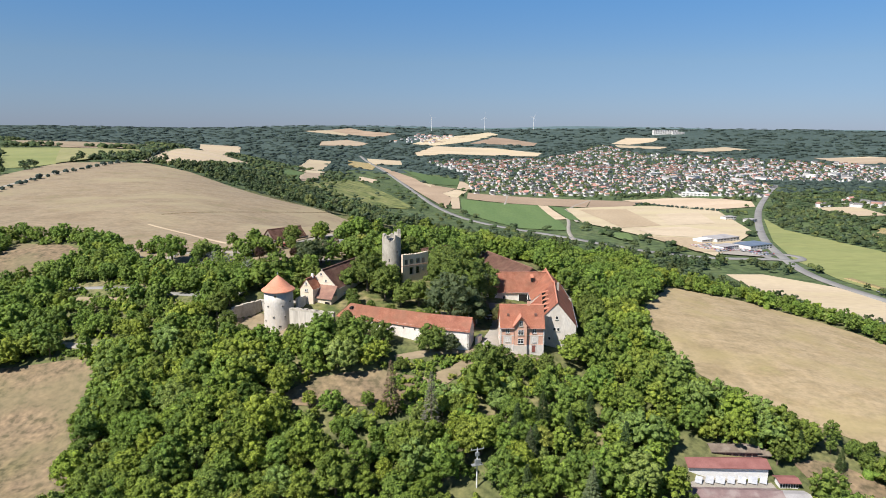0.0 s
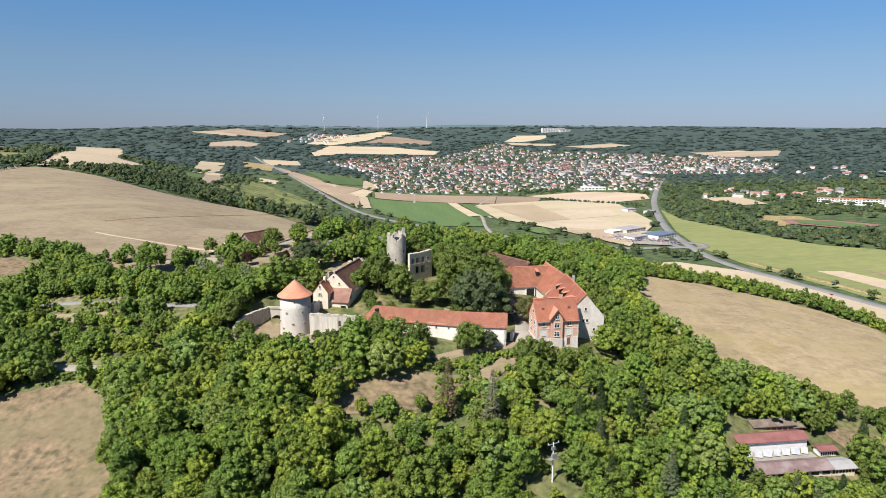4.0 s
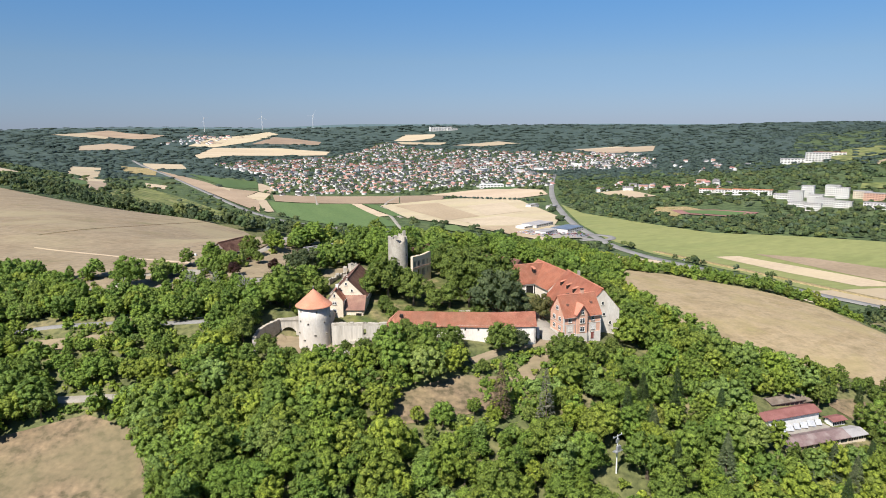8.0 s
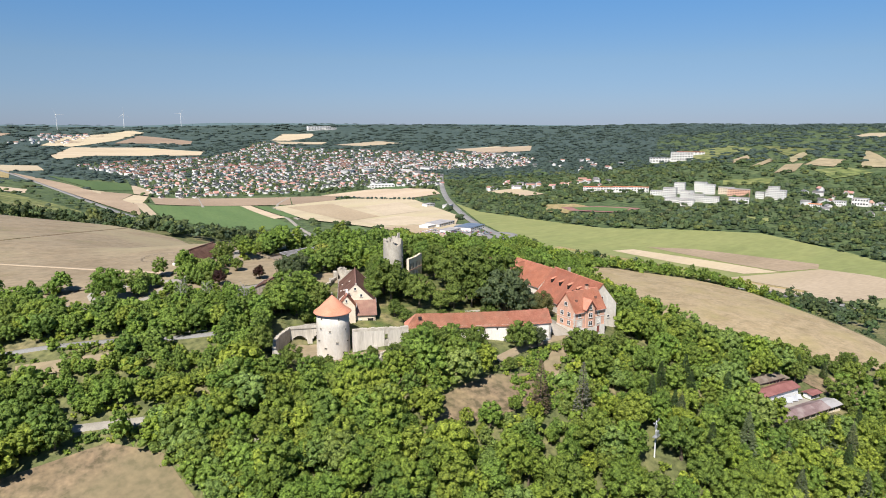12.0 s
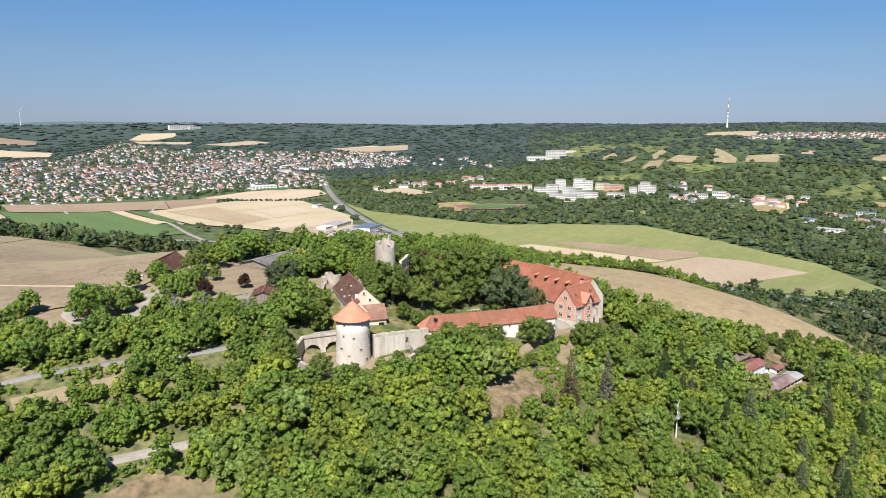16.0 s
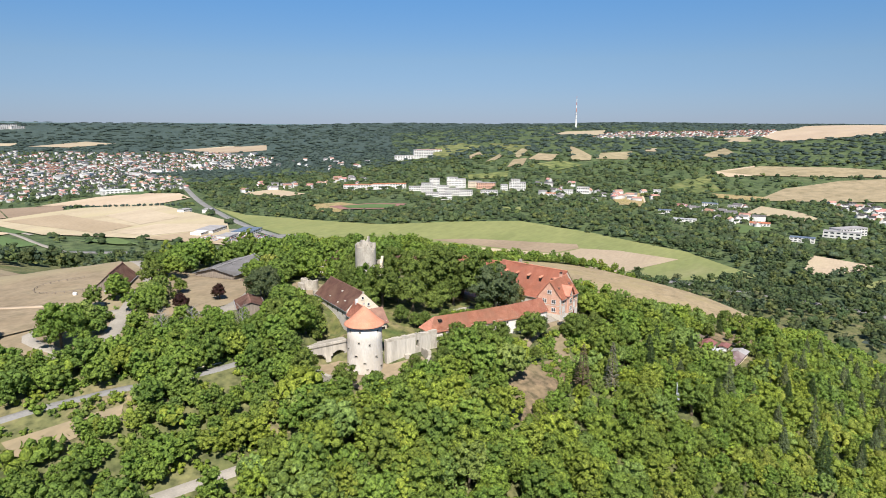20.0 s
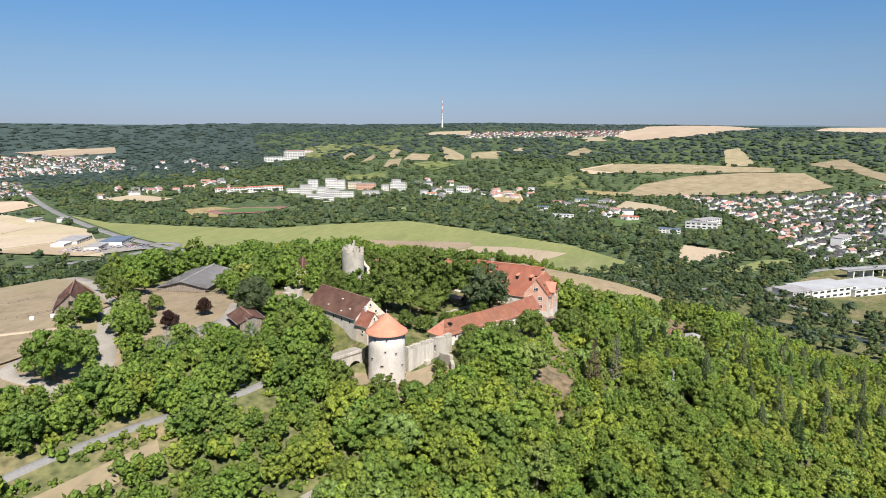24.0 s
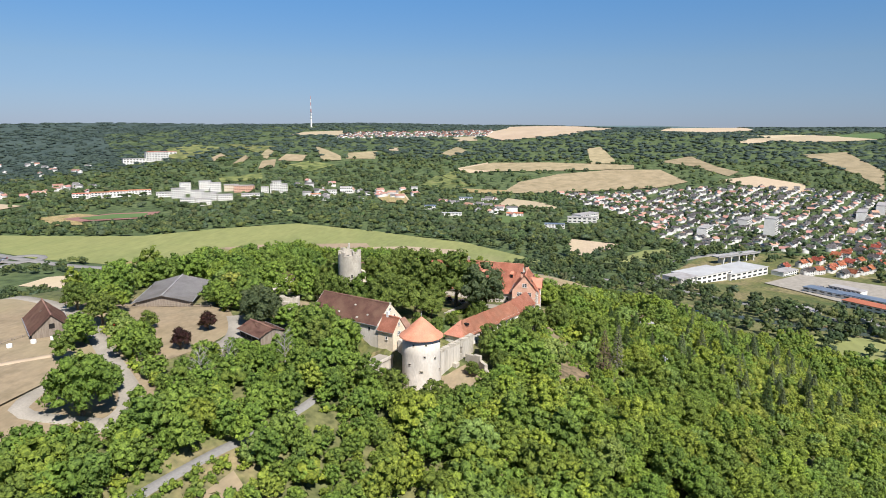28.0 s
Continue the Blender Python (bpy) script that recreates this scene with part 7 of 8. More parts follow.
def settle(name, places, rng, roofs, label, size=(10, 15), storeys=(4.5, 7.5)):
    """A quarter of a town as two meshes: walls and roofs."""
    wv, wq, wt = [], [], []
    rv = {m: ([], [], []) for m in roofs}
    for x, y, yaw in places:
        l, w = rng.uniform(*size), rng.uniform(8, 10.5)
        h, t = rng.uniform(*storeys), rng.random()
        wall, q, roof, rq = house_arrays(x, y, float(land(x, y)), l, w, h, rng.uniform(2.0, 3.2), yaw)
        wq += [tuple(i + len(wv) for i in f) for f in q]
        wv += wall
        wt += [t] * len(q)
        m = roofs[int(rng.integers(0, len(roofs)))]
        vv, qq, tt = rv[m]
        qq += [tuple(i + len(vv) for i in f) for f in rq]
        vv += roof
        tt += [rng.random()] * 2
    root = tagged(new(name), label, "houses", kind="stuff")
    for nm, mat, (vv, qq, tt) in [("wall", WHITE_WALL, (wv, wq, wt))] + [("roof", m, rv[m]) for m in roofs]:
        if qq:
            ob = new(nm, big_mesh(nm, vv, qq, [mat], tt))
            ob.parent = root
            tagged(ob, kind="stuff")
    return root


def streets(rng, ring, row, gap, yaw, fill=0.85, wobble=0.12):
    """House places in rows along parallel streets inside a polygon."""
    c, s = math.cos(yaw), math.sin(yaw)
    p = np.array(ring, float)
    u, v = p[:, 0] * c + p[:, 1] * s, -p[:, 0] * s + p[:, 1] * c
    res = []
    for k, b in enumerate(np.arange(v.min(), v.max(), row)):
        for a in np.arange(u.min(), u.max(), gap):
            a2, b2 = a + rng.uniform(-0.3, 0.3) * gap, b + rng.uniform(-0.16, 0.16) * row
            x, y = a2 * c - b2 * s, a2 * s + b2 * c
            if rng.random() < fill and inside(x, y, ring):
                res.append((x, y, yaw + rng.normal(0, wobble) + (math.pi / 2 if rng.random() < 0.3 else 0)))
    return res


rng = np.random.default_rng(11)
pa = streets(rng, TOWN_A, 34, 15.5, 0.35, 0.64, 0.25)
near_a = [q for q in pa if q[1] < 2150]
far_a = [q for q in pa if q[1] >= 2150 and rng.random() < (0.75 if q[1] < 2450 else 0.4)]
settle("town_quarter", near_a, rng, [ROOF_GREY, ROOF_GREY, ROOF_RED], "white houses with red and grey roofs in rows", (9, 13), (3.2, 5.6))
settle("town_centre", far_a, rng, [ROOF_RED, ROOF_RED, ROOF_GREY], "dense far town with red roofs", (11, 22), (4.5, 8))
pb = streets(rng, TOWN_B, 23, 14.5, -0.5, 0.85, 0.35)
near_b = streets(rng, [(575, -20), (670, -88), (745, -200), (560, -135), (545, -60)], 27, 17, -0.75, 0.85, 0.15)
settle("hillside_town", [q for q in pb if q[0] >= 700], rng, [ROOF_GREY, ROOF_GREY, ROOF_GREY, ROOF_RED], "white houses with dark roofs climbing a slope", (9, 13), (3.2, 5))
settle("plateau_village", streets(rng, VILLAGE, 30, 16, 0.9, 0.7), rng, [ROOF_RED, ROOF_RED, ROOF_RED, ROOF_GREY], "village of red roofed houses on the plateau", (11, 17), (2.6, 4))
settle("far_village", streets(rng, FAR_VILLAGE, 60, 30, 0.2, 0.6), rng, [ROOF_RED, ROOF_GREY], "distant village in a side valley", (13, 22))
halls = [q for q in streets(rng, [(520, 1600), (900, 1750), (1400, 1900), (1500, 2200), (1000, 2500), (600, 2100)], 120, 90, 0.35, 0.4) if rng.random() < 0.8]
settle("town_halls", halls, rng, [WHITE_WALL, ROOF_GREY, WHITE_WALL], "large pale halls and flats at the town's edge", (26, 48), (7, 12))
VALLEY_SPOTS = [(800, 1330, 60), (860, 1250, 70), (930, 1190, 60), (1040, 700, 70), (1000, 620, 60), (1060, 560, 50), (1000, 400, 55), (930, 330, 45), (1350, 1700, 140), (1180, 1450, 90)]
spots = []
for x, y, r in VALLEY_SPOTS:
    for k in range(9):
        spots.append((x + rng.uniform(-r, r), y + rng.uniform(-r, r), rng.uniform(0, 3)))
settle("valley_hamlet", spots, rng, [ROOF_RED, ROOF_GREY], "scattered white houses among valley trees", (11, 20))


def simple_house(x, y, yaw, l, w, h, r, roof, label):
    """One house of the near quarter, with its own walls, roof, windows and chimney."""
    z = float(land(x, y))
    root = new("house")
    root.matrix_basis = Matrix.LocRotScale((x, y, z), Euler((0, 0, yaw)), None)
    a, b = l / 2, w / 2
    wall, q, rf, rq = house_arrays(0, 0, 0, l, w, h, r, 0)
    part("wall", big_mesh("wall", wall, q, [WALL_NEAR]), None, root)
    bm = bmesh.new()
    vs = [bm.verts.new(p) for p in rf]
    for f in rq:
        bm.faces.new([vs[i] for i in f])
    bmesh.ops.solidify(bm, geom=bm.faces[:], thickness=0.25)
    part("roof", bm, roof, root)
    part("chimney", boxes((a * 0.3, -0.9, h + r * 0.5, a * 0.3 + 0.7, -0.2, h + r + 0.9)), BRICK, root)
    for k in (-0.55, 0.0, 0.55):
        for zz in (1.0, 3.7):
            if zz + 1.2 < h:
                for s in (-1, 1):
                    part("window", boxes((k * a - 0.6, s * b - 0.05, zz, k * a + 0.6, s * b + 0.05, zz + 1.2)), GLASS, root)
    return tagged(root, label, "house", "houses of the near quarter")


WALL_NEAR = material("rendered_house_walls", [(0.3, (0.64, 0.61, 0.56)), (0.7, (0.78, 0.76, 0.72))], 0.1, 1.5, bump=0.1, vary=0.3)
ROOF_NEAR_RED = material("clay_house_roofs", [(0.3, (0.40, 0.13, 0.075)), (0.7, (0.52, 0.18, 0.10))], 0.1, 2, bump=0.1, vary=0.5)
ROOF_NEAR_GREY = material("concrete_house_roofs", [(0.3, (0.13, 0.115, 0.11)), (0.7, (0.2, 0.18, 0.17))], 0.1, 2, bump=0.1, vary=0.6)
for k, (x, y, yaw) in enumerate(near_b[:60]):
    red = rng.random() < 0.6
    simple_house(x, y, yaw, rng.uniform(10, 14), rng.uniform(8.5, 10), rng.uniform(4.5, 6.2), rng.uniform(3, 4.2), ROOF_NEAR_RED if red else ROOF_NEAR_GREY,
                 "white rendered house with a red tiled roof" if red else "white rendered house with a dark grey roof")


def block(name, x, y, yaw, l, w, h, floors, label, category, wall=None, roof=None, bays=6):
    """A flat-roofed building with rows of windows and a parapet."""
    z = float(land(x, y))
    root = new(name)
    root.matrix_basis = Matrix.LocRotScale((x, y, z), Euler((0, 0, yaw)), None)
    a, b = l / 2, w / 2
    part("wall", boxes((-a, -b, -4, a, b, h)), wall or WALL_NEAR, root)
    part("roof", boxes((-a - 0.3, -b - 0.3, h, a + 0.3, b + 0.3, h + 0.5)), roof or SHEET_GREY, root)
    f = h / floors
    pane = to_mesh("window", boxes((-l * 0.3 / bays, -0.12, 0, l * 0.3 / bays, 0.12, f * 0.43)), GLASS)
    for k in range(floors):
        for s in (-1, 1):
            for i in range(bays):
                part("window", pane, None, root).matrix_basis = pose(-a + l * (i + 0.5) / bays, s * b, k * f + f * 0.35)
    return tagged(root, label, category)


ROOF_BLUE = material("blue_grey_sheet_roof", [(0.3, (0.11, 0.14, 0.19)), (0.7, (0.16, 0.20, 0.26))], 0.1, 1, rough=0.5, bump=0.05)
# hospital, hotel and clinics on the opposite slope
CLINICS = [(936, 933, 2.17, 20.3, 20, 6), (896, 922, 2.18, 24.1, 17, 5), (972, 913, 2.14, 23.0, 18, 5), (961, 884, 2.13, 20.4, 18, 5), (904, 888, 2.15, 24.0, 13, 4), (884, 851, 2.14, 27.7, 13, 4), (839, 866, 2.17, 24.8, 11, 3),
           (841, 836, 2.14, 24.7, 11, 3), (892, 824, 2.11, 25.6, 10, 3), (916, 786, 2.08, 32.2, 9, 3), (901, 952, 2.19, 33.2, 8, 2)]
for x, y, yaw, l, h, fl in CLINICS:
    block("clinic_block", x, y, yaw, l, 15, h, fl, "white flat-roofed clinic block among trees", "clinic", bays=7)
block("clinic_wing", 980, 861, 2.1, 27.5, 14, 12, 4, "cream flat-roofed clinic wing", "clinic", wall=CREAM, bays=7)
block("clinic_wing", 977, 832, 2.09, 38, 14, 12, 4, "brick-red clinic wing with white bands", "clinic", wall=BRICK, bays=9)
block("hotel", 989, 765, 2.04, 33, 16, 16, 5, "tall white terraced hotel below the wooded slope", "hotel", bays=8)
block("hotel_tower", 986, 768, 2.04, 18, 14, 22, 7, "stepped upper storeys of the white hotel", "hotel", bays=5)
block("hotel_annex", 978, 789, 2.06, 14, 14, 11, 3, "white annex beside the hotel", "hotel", bays=4)
for x, y, yaw, l, h, roof, lb in ((1036, 404, 1.77, 26, 7, ROOF_BLUE, "large white house with a grey roof on the meadow slope"), (1039, 364, 1.73, 21, 6, SHEET_GREY, "white house with a pale roof on the meadow slope"), (870, 398, 1.79, 34, 4, ROOF_PALE, "long pale greenhouse in the valley"),
                                 (861, 185, 1.6, 45, 9, SHEET_GREY, "long white school building"), (805, 225, 1.64, 30, 6, ROOF_BLUE, "low hall with a blue glazed roof"), (901, 296, 1.69, 28, 4, ROOF_NEAR_RED, "low clubhouse with a red roof"),
                                 (1124, 528, 1.84, 14, 7, SHEET_GREY, "white house on the wooded slope"), (924, 447, 1.82, 20, 6, ROOF_BLUE, "white hall among valley trees"), (1009, 664, 1.96, 20, 8, SHEET_GREY, "white house among valley trees"), (1035, 644, 1.94, 24, 12, SHEET_GREY, "grey apartment house among valley trees"), (966, 679, 1.99, 19, 6, ROOF_NEAR_RED, "white house with a red roof among valley trees")):
    block("valley_building", x, y, yaw, l, 12, h, 2, lb, "house", roof=roof, bays=6)
for dx, dy in ((0, 0), (-25, 40), (-50, 80), (-75, 120)):
    block("terrace_block", 905 + dx * 0.6, 1010 + dy * 0.7, 2.2, 40, 14, 10, 3, "long white apartment block with a red roof", "apartments", roof=ROOF_NEAR_RED, bays=7)
block("sanatorium", 1335, 1272, 2.4, 55, 20, 22, 5, "pale tall sanatorium on the wooded hillside", "clinic", bays=8)
block("sanatorium_wing", 1300, 1310, 2.4, 60, 18, 12, 3, "long white wing of the sanatorium", "clinic", bays=8)
block("sanatorium_house", 1440, 1330, 2.3, 75, 16, 11, 3, "white hillside building with a red roof", "clinic", roof=ROOF_NEAR_RED, bays=8)
block("tower_block", 790, -75, -0.4, 24, 15, 30, 9, "white high-rise apartment block with balconies", "apartments", bays=5)
for x, y, l in ((800, 10, 40), (880, -60, 36), (1020, -300, 60), (960, -250, 55)):
    block("apartment_block", x, y, -0.4, l, 13, 13, 4, "white flat-roofed apartment block", "apartments", bays=6)
block("hilltop_hospital", 1330, 4060, 0.1, 150, 24, 24, 5, "long white hospital on the far wooded ridge", "hospital", bays=14)
block("hilltop_wing", 1400, 4040, 0.1, 70, 20, 14, 3, "white wing of the far hospital", "hospital", bays=8)
block("school", 885, 180, -0.6, 50, 18, 11, 3, "white school with a flat roof", "school", bays=9)

# works in the valley
for x, y, yaw, l, w, h, mat, lb in ((540, 20, -0.75, 70, 34, 8, ROOF_PALE, "large white flat-roofed warehouse"), (500, 60, -0.75, 60, 30, 9, ROOF_PALE, "grey works hall beside the warehouse"),
                                    (470, 85, -0.75, 26, 22, 7, SHEET_GREY, "pale works office beside the hall"), (560, -35, -0.75, 30, 14, 5, SHEET_GREY, "low grey hall beside the works yard"),
                                    (455, -50, 0.75, 52, 14, 5, ROOF_BLUE, "long low workshop with a blue-grey roof"), (430, -75, 0.75, 50, 13, 5, ROOF_BLUE, "long low workshop with a blue-grey roof"), (480, -70, 0.75, 30, 12, 5, SHEET_GREY, "low grey workshop beside the yard"), (350, 5, 0.4, 22, 10, 5, SHEET_GREY, "low shed with a grey roof near the river"),
                                    (392, -60, 0.75, 46, 15, 6, ROOF_NEAR_RED, "workshop with a red-brown roof"),
                                    (395, 935, 0.5, 46, 26, 6, SHEET_GREY, "car dealer's showroom with a grey roof"), (415, 880, 0.5, 44, 28, 6, ROOF_BLUE, "dark roofed showroom beside the road"),
                                    (375, 870, 0.5, 30, 18, 5, SHEET_GREY, "low hall with a grey roof"), (365, 920, 0.5, 24, 16, 5, PAINT_WHITE, "white petrol station roof"),
                                    (505, 1170, 0.3, 22, 14, 6, SHEET_GREY, "white house with a dark roof beside the road"), (525, 1130, 0.6, 20, 14, 6, SHEET_GREY, "grey hall beside the road"),
                                    (600, 1585, -0.3, 60, 30, 8, PAINT_WHITE, "white hall at the edge of town")):
    block("works_hall", x, y, yaw, l, w, h, 2, lb, "hall", roof=mat, bays=7)
field("yard_asphalt", [(345, 830), (400, 812), (440, 915), (385, 960)], GRAVEL, 1.6, 10, "paved yard of the car dealers", "yard")
field("yard_works", [(470, -20), (500, 0), (560, -50), (520, -120), (480, -120), (415, -50)], GRAVEL, 1.2, 10, "paved works yard", "yard")
field("running_track", [(680, 985), (735, 940), (765, 870), (715, 850), (665, 940)], material("red_cinder_track", [(0.3, (0.23, 0.12, 0.10)), (0.7, (0.29, 0.155, 0.13))], 0.05, 1, bump=0), 1.6, 12, "red cinder running track", "sports ground")
field("sports_pitch", [(690, 965), (728, 932), (748, 880), (716, 866), (680, 935)], CROP, 2.0, 10, "green sports pitch", "sports ground")


def mast(x, y, label):
    z = float(land(x, y))
    root = new("transmission_mast")
    root.matrix_basis = pose(x, y, z)
    red = material("mast_red", [(0.3, (0.46, 0.20, 0.17)), (0.7, (0.52, 0.24, 0.2))], 1, 5, rough=0.5, bump=0)
    def shaft(z0, z1, r0, r1):
        bm = bmesh.new()
        bmesh.ops.create_cone(bm, cap_ends=True, segments=16, radius1=r0, radius2=r1, depth=z1 - z0, matrix=Matrix.Translation((0, 0, (z0 + z1) / 2)))
        return bm
    part("shaft", shaft(-2, 62, 3.6, 2.6), PAINT_WHITE, root)
    for zz in (38, 52, 62):
        part("platform", shaft(zz, zz + 2.2, 4.6, 4.6), STEEL, root)
    for k in range(5):
        part("mast_section", shaft(64.2 + k * 12.5, 76.7 + k * 12.5, 1.9 - k * 0.28, 1.7 - k * 0.28), PAINT_WHITE if k % 2 else red, root)
    return tagged(root, label, "mast")


mast(2360, 1281, "tall white and red transmission mast on the ridge")


def turbine(az, r, label):
    x, y = -60 + r * math.sin(radians(az)), 150 + r * math.cos(radians(az))
    root = new("wind_turbine")
    root.matrix_basis = pose(x, y, float(land(x, y)), 0, 0, -az + 20)
    bm = bmesh.new()
    bmesh.ops.create_cone(bm, cap_ends=True, segments=12, radius1=1.7, radius2=0.9, depth=84, matrix=Matrix.Translation((0, 0, 40)))
    part("tower", bm, PAINT_WHITE, root)
    part("nacelle", boxes((-1.8, -4.5, 81, 1.8, 4.5, 85)), PAINT_WHITE, root)
    for k in range(3):
        bm = bmesh.new()
        a = radians(90 + 120 * k + az * 7)
        m = Matrix.Translation((0, -5.2, 83)) @ Matrix.Rotation(a, 4, "Y")
        bmesh.ops.create_cone(bm, cap_ends=True, segments=6, radius1=1.0, radius2=0.2, depth=40, matrix=m @ Matrix.Translation((0, 0, 21)) @ Matrix.Diagonal((1, 0.25, 1, 1)))
        part("blade", bm, PAINT_WHITE, root)
    return tagged(root, label, "wind turbine", "wind turbines on the skyline")


for az, r in ((-0.2, 4300), (4.4, 4450), (8.6, 4500)):
    turbine(az, r, "white three-bladed wind turbine on the far ridge")

def stone_bridge():
    root = new("stone_bridge")
    root.matrix_basis = pose(270, -34, float(land(295, -30)) - 0.5, 0, 0, 8)
    bm = bmesh.new()
    L, spans = 50.0, 4
    cuts = [L * i / 64 for i in range(65)]
    for u, v in zip(cuts, cuts[1:]):
        m = ((u + v) / 2) % (L / spans) - L / spans / 2
        half = L / spans / 2 - 1.0
        lo = 0.6 + math.sqrt(max(0, half * half - m * m)) * 0.62 if abs(m) < half else -3
        add_box(bm, u, -4, lo, v, 4, 5.4)
    part("arches", bm, RUBBLE, root)
    for y in (-3.8, 3.5):
        part("parapet", boxes((0, y, 5.4, L, y + 0.3, 6.4)), PLASTER, root)
    part("deck", boxes((0, -3.5, 5.4, L, 3.5, 5.45)), ASPHALT, root)
    tagged(root, "pale stone road bridge with low arches", "bridge")


stone_bridge()
# trees of the valley and the far woods
def lump_arrays(seed, n):
    """A low tree crown for distant woods: uneven lumps."""
    rng = np.random.default_rng(seed)
    c = rng.normal(size=(n, 3)) * (1.7, 1.7, 0.9) + (0, 0, 4.6)
    return core(rng, c, rng.uniform(2.6, 3.8, n), 1, 1.05)


def far_trees(name, x, y, scale, rng, label, n, mat=None):
    protos = [lump_arrays(40 + i, n) for i in range(6)]
    z = land(x, y)
    vs, qs, ts, off = [], [], [], 0
    for i in range(len(x)):
        v, q = protos[i % 6]
        a = rng.uniform(0, 6.28)
        ca, sa = math.cos(a), math.sin(a)
        s = scale[i] * np.array([1, 1, 1.0 if scale[i] < 1.2 else 1.1 / scale[i] if n > 1 else 0.8 / scale[i]])
        vs.append(v @ np.array([[ca, sa, 0], [-sa, ca, 0], [0, 0, 1]]) * s + (x[i], y[i], z[i] - 0.5))
        qs.append(q + off)
        ts.append(np.full(len(q), rng.random()))
        off += len(v)
    return tagged(new(name, big_mesh(name, np.vstack(vs), np.vstack(qs), [mat or FARLEAF_HAZED], np.concatenate(ts), flat=False)), label, "wood", kind="stuff")


def ring_scatter(rng, r0, r1, a0, a1, side, depth):
    xs, ys = [], []
    r = r0
    while r < r1:
        n = int(radians(a1 - a0) * r / max(side[0], side[1] * r))
        a = np.radians(rng.uniform(a0, a1, n))
        d = max(depth[0], r * r * depth[1])
        rr = r + rng.uniform(-0.6, 0.6, n) * d
        xs.append(-60 + rr * np.sin(a))
        ys.append(150 + rr * np.cos(a))
        r += d
    return np.concatenate(xs), np.concatenate(ys)


OPEN_LINES = [(v[0], v[1] / 2 + 9) for v in ROADS.values()]


def wooded(x, y, rng):
    keep = np.ones(len(x), bool)
    for ring in [f[1] for f in FIELDS if f[0] != HILL_GREEN] + CLEAR:
        keep &= ~inside(x, y, ring)
    for ring in [f[1] for f in FIELDS if f[0] == HILL_GREEN]:
        keep &= ~inside(x, y, ring) | (rng.random(len(x)) < 0.2)
    for line, d in OPEN_LINES:
        keep &= ~near_line(x, y, line, d)
    for ring, share in ((TOWN_A, 0.12), (TOWN_B, 0.30), (VILLAGE, 0.04), (FAR_VILLAGE, 0.2)):
        keep &= ~inside(x, y, ring) | (rng.random(len(x)) < share)
    keep &= ~inside(x, y, [(340, 800), (450, 800), (480, 950), (360, 980)]) & ~inside(x, y, [(420, -120), (600, -120), (640, 40), (480, 110), (400, 40), (360, -60)])
    for cx, cy, r in ((915, 900, 62), (875, 845, 45), (970, 850, 42), (985, 770, 26), (1036, 404, 22), (1039, 364, 18), (870, 398, 22), (855, 185, 30), (805, 225, 24), (901, 296, 22), (924, 447, 16), (1009, 664, 16), (1035, 644, 18), (966, 679, 16), (1124, 528, 12), (1335, 1285, 40), (1430, 1330, 40), (885, 180, 30), (1350, 4040, 120), (720, 930, 80)):
        keep &= np.hypot(x - cx, y - cy) > r
    low = inside(x, y, [(190, 40), (250, 62), (330, 100), (480, 112), (640, 40), (700, -60), (620, -260), (300, -260), (150, -60)])
    keep &= ~low | (rng.random(len(x)) < 0.75)
    keep &= ~inside(x, y, [(150, 310), (240, 200), (440, 240), (440, 420), (340, 600), (280, 600)]) | (rng.random(len(x)) < 0.8)
    keep &= ~inside(x, y, [(265, 720), (350, 745), (430, 600), (440, 380), (330, 380)])
    # the open valley floor carries few trees, the slopes and river banks many
    flat = inside(x, y, [(-200, 1200), (60, 900), (330, 800), (420, 700), (420, 980), (560, 1180), (660, 1420), (560, 1560), (60, 1660), (-120, 2300), (-350, 2600)])
    keep &= ~flat | (rng.random(len(x)) < 0.16)
    scrub = inside(x, y, [(1120, 950), (1500, 1100), (1700, 900), (1500, 700), (1250, 850)]) | inside(x, y, [(1150, 420), (1450, 480), (1600, 300), (1500, -100), (1650, -300), (1200, -100)])
    keep &= ~scrub | (rng.random(len(x)) < 0.45)
    return keep


rng = np.random.default_rng(21)
fx, fy = ring_scatter(rng, 330, 760, -42, 120, (11.5, 0), (11.5, 0.0))
k = wooded(fx, fy, rng) & ~((fx > -250) & (fx < 260) & (fy > 40) & (fy < 330))
fx, fy = fx[k], fy[k]
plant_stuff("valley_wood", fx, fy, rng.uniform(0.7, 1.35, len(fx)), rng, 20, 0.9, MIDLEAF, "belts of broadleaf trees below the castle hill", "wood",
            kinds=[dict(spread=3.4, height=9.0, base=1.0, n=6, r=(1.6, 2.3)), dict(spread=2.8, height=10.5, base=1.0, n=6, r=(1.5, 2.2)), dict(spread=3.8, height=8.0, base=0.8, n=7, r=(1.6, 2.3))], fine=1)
fx, fy = ring_scatter(rng, 760, 1700, -50, 125, (8.0, 0.0055), (10, 2.0e-5))
k = wooded(fx, fy, rng)
fx, fy = fx[k], fy[k]
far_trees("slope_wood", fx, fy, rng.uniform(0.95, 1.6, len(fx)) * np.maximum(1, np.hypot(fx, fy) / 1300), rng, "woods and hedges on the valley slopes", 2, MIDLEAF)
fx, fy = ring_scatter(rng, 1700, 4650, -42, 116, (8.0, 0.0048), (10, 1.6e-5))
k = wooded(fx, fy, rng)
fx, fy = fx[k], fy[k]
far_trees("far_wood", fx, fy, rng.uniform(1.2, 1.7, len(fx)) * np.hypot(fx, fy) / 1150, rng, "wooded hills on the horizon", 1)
gx, gy = scatter(rng, -60, 1620, 1500, 3550, 19)
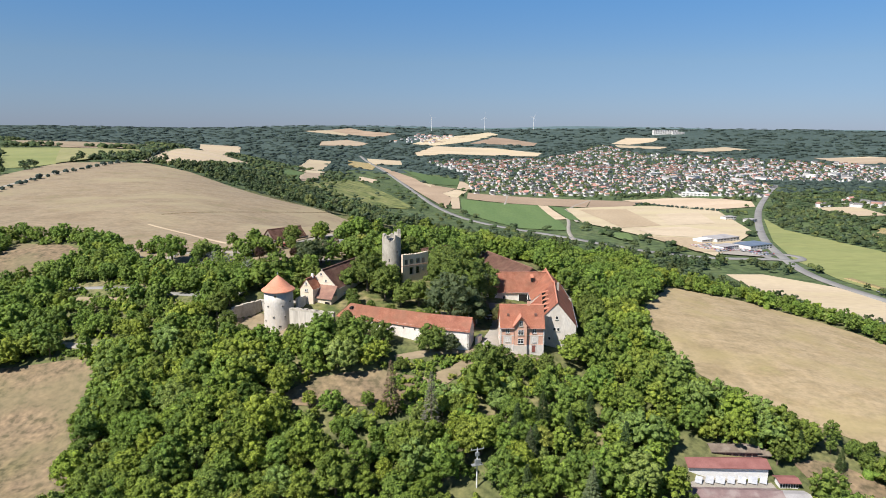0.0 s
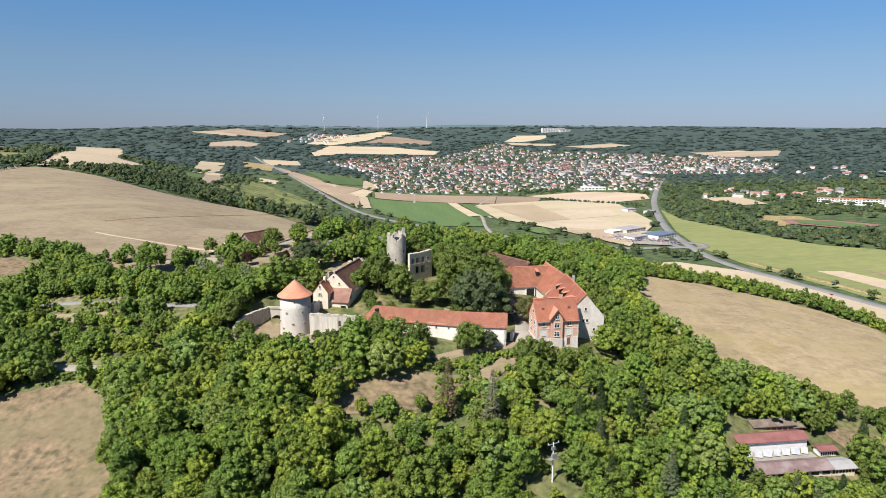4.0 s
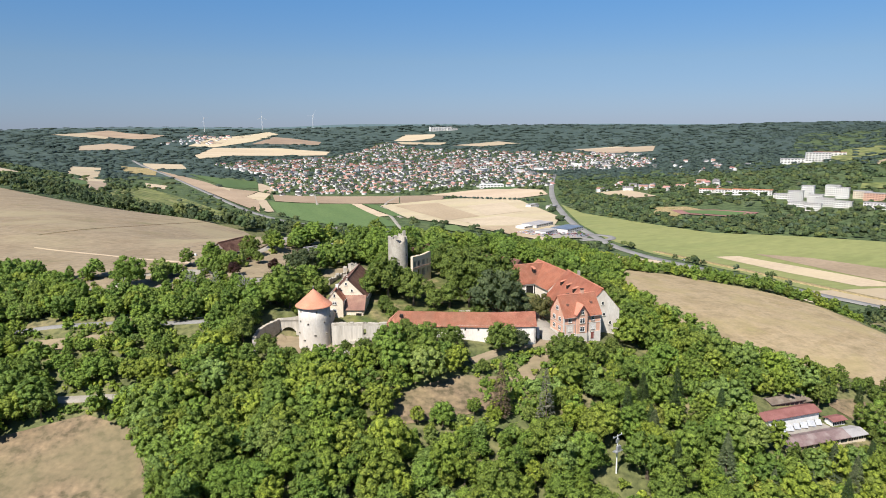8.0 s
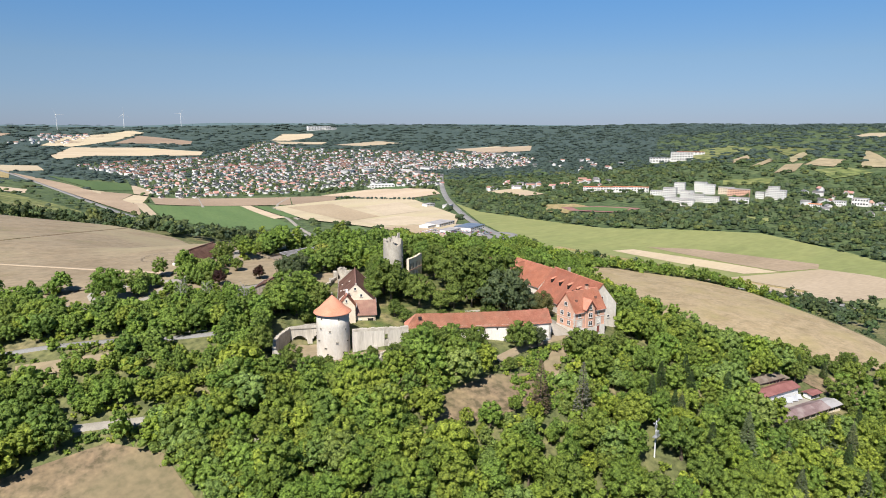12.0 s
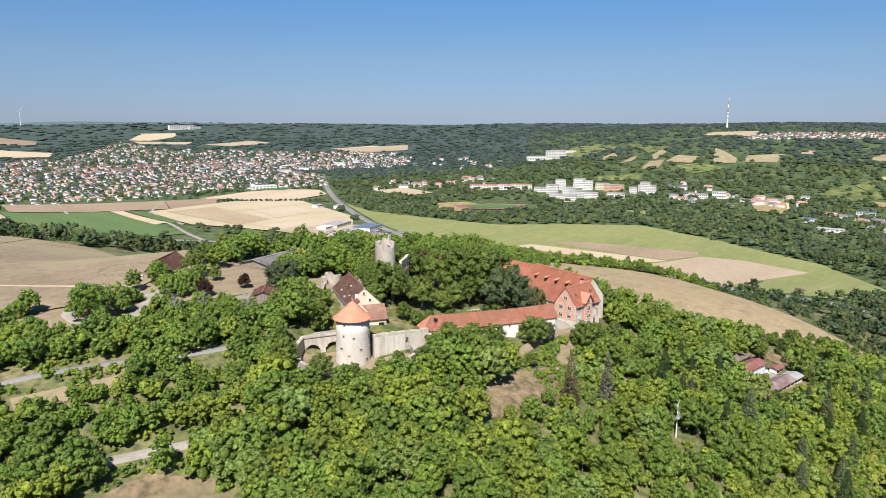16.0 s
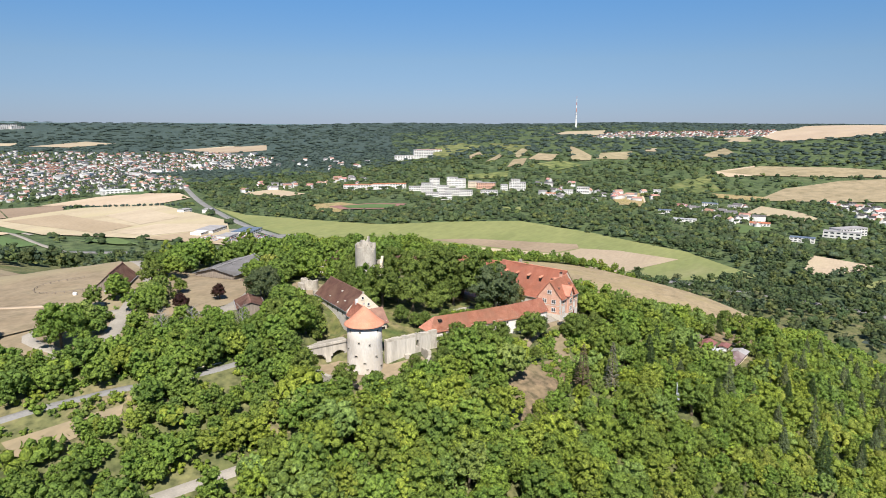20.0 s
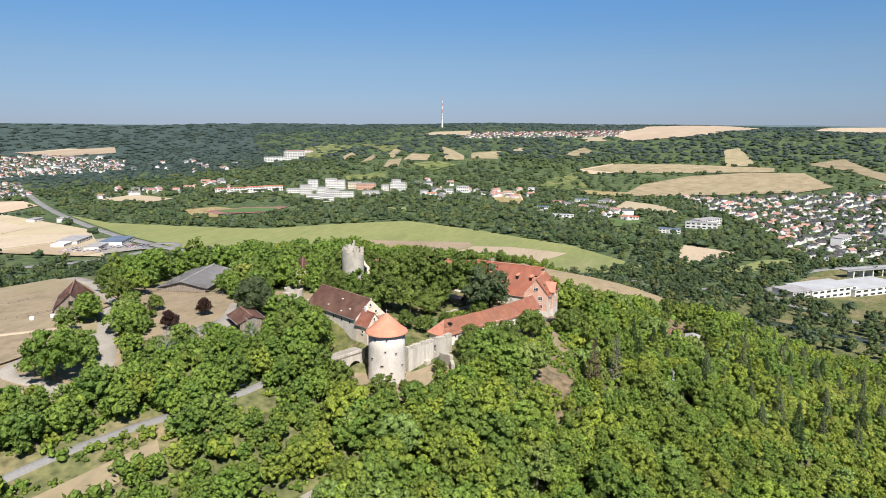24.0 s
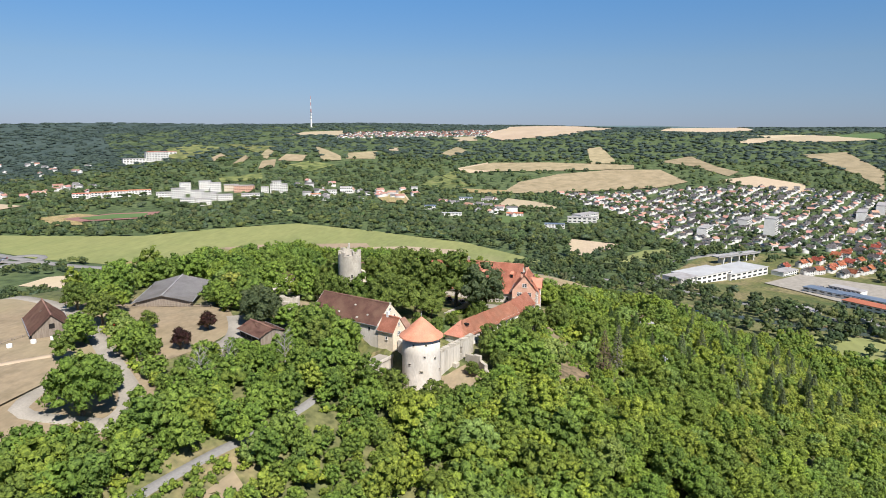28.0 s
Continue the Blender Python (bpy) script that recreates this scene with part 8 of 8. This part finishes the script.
k = inside(gx, gy, TOWN_A) & (rng.random(len(gx)) < np.where(gy < 2150, 0.62, 0.95))
for ring in [f[1] for f in FIELDS]:
    k &= ~inside(gx, gy, ring)
gx, gy = gx[k], gy[k]
far_trees("town_trees", gx, gy, rng.uniform(0.6, 1.2, len(gx)) * np.where(gy < 2150, 1.0, 1.3), rng, "garden and street trees among the town houses", 1, MIDLEAF)
gx, gy = scatter(rng, 560, 1300, -400, 245, 17)
k = inside(gx, gy, TOWN_B) & (rng.random(len(gx)) < 0.55)
gx, gy = gx[k], gy[k]
far_trees("garden_trees", gx, gy, rng.uniform(0.4, 0.85, len(gx)), rng, "garden trees among the hillside houses", 1, MIDLEAF)
rx, rd = along([(-322, 470), (-350, 588), (-350, 664), (-356, 806), (-430, 1040), (-501, 1232)], 15)
far_trees("lane_trees", rx[:, 0], rx[:, 1], rng.uniform(0.45, 0.8, len(rx)), rng, "row of small trees along the plateau lane", 3)
ribbon("lane_plateau", [(-330, 470), (-358, 588), (-358, 664), (-364, 806), (-438, 1040)], 4, GRAVEL, 0.6, 10, "pale farm lane on the plateau", "lane")
row = np.c_[np.linspace(418, 562, 22), np.linspace(1431, 1257, 22)]
far_trees("tree_row", row[:, 0], row[:, 1], np.full(22, 0.85), rng, "row of trees along a field road", 3)

# the last ridges on the horizon, a backdrop with haze painted as blue
def ridge(name, r, lift, seed, mat, label):
    n = 220
    az = np.radians(np.linspace(-60, 140, n))
    x, y = -60 + r * np.sin(az), 150 + r * np.cos(az)
    q = np.random.default_rng(seed)
    h = land(x, y) + lift
    for k in range(1, 9):
        h = h + 9.0 / k * np.sin(az * k * 4.3 + q.uniform(0, 6.28))
    v = np.vstack([np.c_[x, y, np.full(n, -60.0)], np.c_[x, y, h], np.c_[x * 1.01, y * 1.01, h - 6]])
    f = [(i, i + 1, n + i + 1, n + i) for i in range(n - 1)] + [(n + i, n + i + 1, 2 * n + i + 1, 2 * n + i) for i in range(n - 1)]
    me = big_mesh(name, v, [t[::-1] for t in f], [mat], flat=False)
    return tagged(new(name, me), label, "ridge", kind="structure")


# the blue is haze put into the base colour of the woods
HAZE_RIDGE = material("haze_blue_woods", [(0.35, (0.075, 0.115, 0.125)), (0.65, (0.10, 0.15, 0.165))], 0.004, 0.03, bump=0)
ridge("backdrop_ridge", 4560, 2, 3, HAZE_RIDGE, "distant wooded ridge on the horizon, haze put into its blue colour")


def parked_rows(name, x, y, yaw, rows, count, label):
    """Rows of parked cars too far to pick apart: bodies and cabins in one mesh."""
    r = np.random.default_rng(77)
    bm = bmesh.new()
    for j in range(rows):
        for i in range(count):
            if r.random() < 0.8:
                u, v = i * 2.8, j * 9.0
                add_box(bm, u, v, 0.3, u + 1.8, v + 4.2, 0.9)
                add_box(bm, u + 0.1, v + 0.9, 0.9, u + 1.7, v + 3.4, 1.45)
    ob = new(name, to_mesh(name, bm, CAR_MIX))
    ob.matrix_basis = pose(x, y, float(land(x + 10, y + 10)) + 1.7, 0, 0, yaw)
    return tagged(ob, label, "cars", kind="stuff")


CAR_MIX = bpy.data.materials.new("mixed_car_paint")
CAR_MIX.use_nodes = True
nt = CAR_MIX.node_tree
nt.links.new(ramp(nt, nt.nodes.new("ShaderNodeNewGeometry").outputs["Random Per Island"], [(0.1, (0.03, 0.03, 0.035)), (0.4, (0.3, 0.31, 0.33)), (0.7, (0.7, 0.7, 0.7)), (0.85, (0.06, 0.1, 0.25)), (0.95, (0.4, 0.04, 0.03))]), nt.nodes["Principled BSDF"].inputs["Base Color"])
nt.nodes["Principled BSDF"].inputs["Roughness"].default_value = 0.35
parked_rows("parked_cars", 352, 838, 25, 6, 14, "rows of parked cars beside the showrooms")
parked_rows("parked_cars", 398, 818, 25, 5, 9, "rows of parked cars beside the main road")
parked_rows("works_cars", 478, -66, 40, 3, 9, "cars parked in the works yard")


def viaduct():
    """The concrete road bridge in front of the hillside town."""
    root = new("road_bridge")
    root.matrix_basis = pose(606, 22, -91, 0, 0, -50)
    part("deck", boxes((-10, -5, 7.0, 62, 5, 8.2)), SHEET_GREY, root)
    for x in (0, 13, 26, 39, 52):
        part("pier", boxes((x - 0.7, -4, -6, x + 0.7, 4, 7.0)), WALL_NEAR, root)
    for y in (-5, 4.8):
        part("railing", boxes((-10, y, 8.2, 62, y + 0.2, 9.2)), STEEL, root)
    tagged(root, "pale concrete road bridge on slab piers", "bridge")


viaduct()
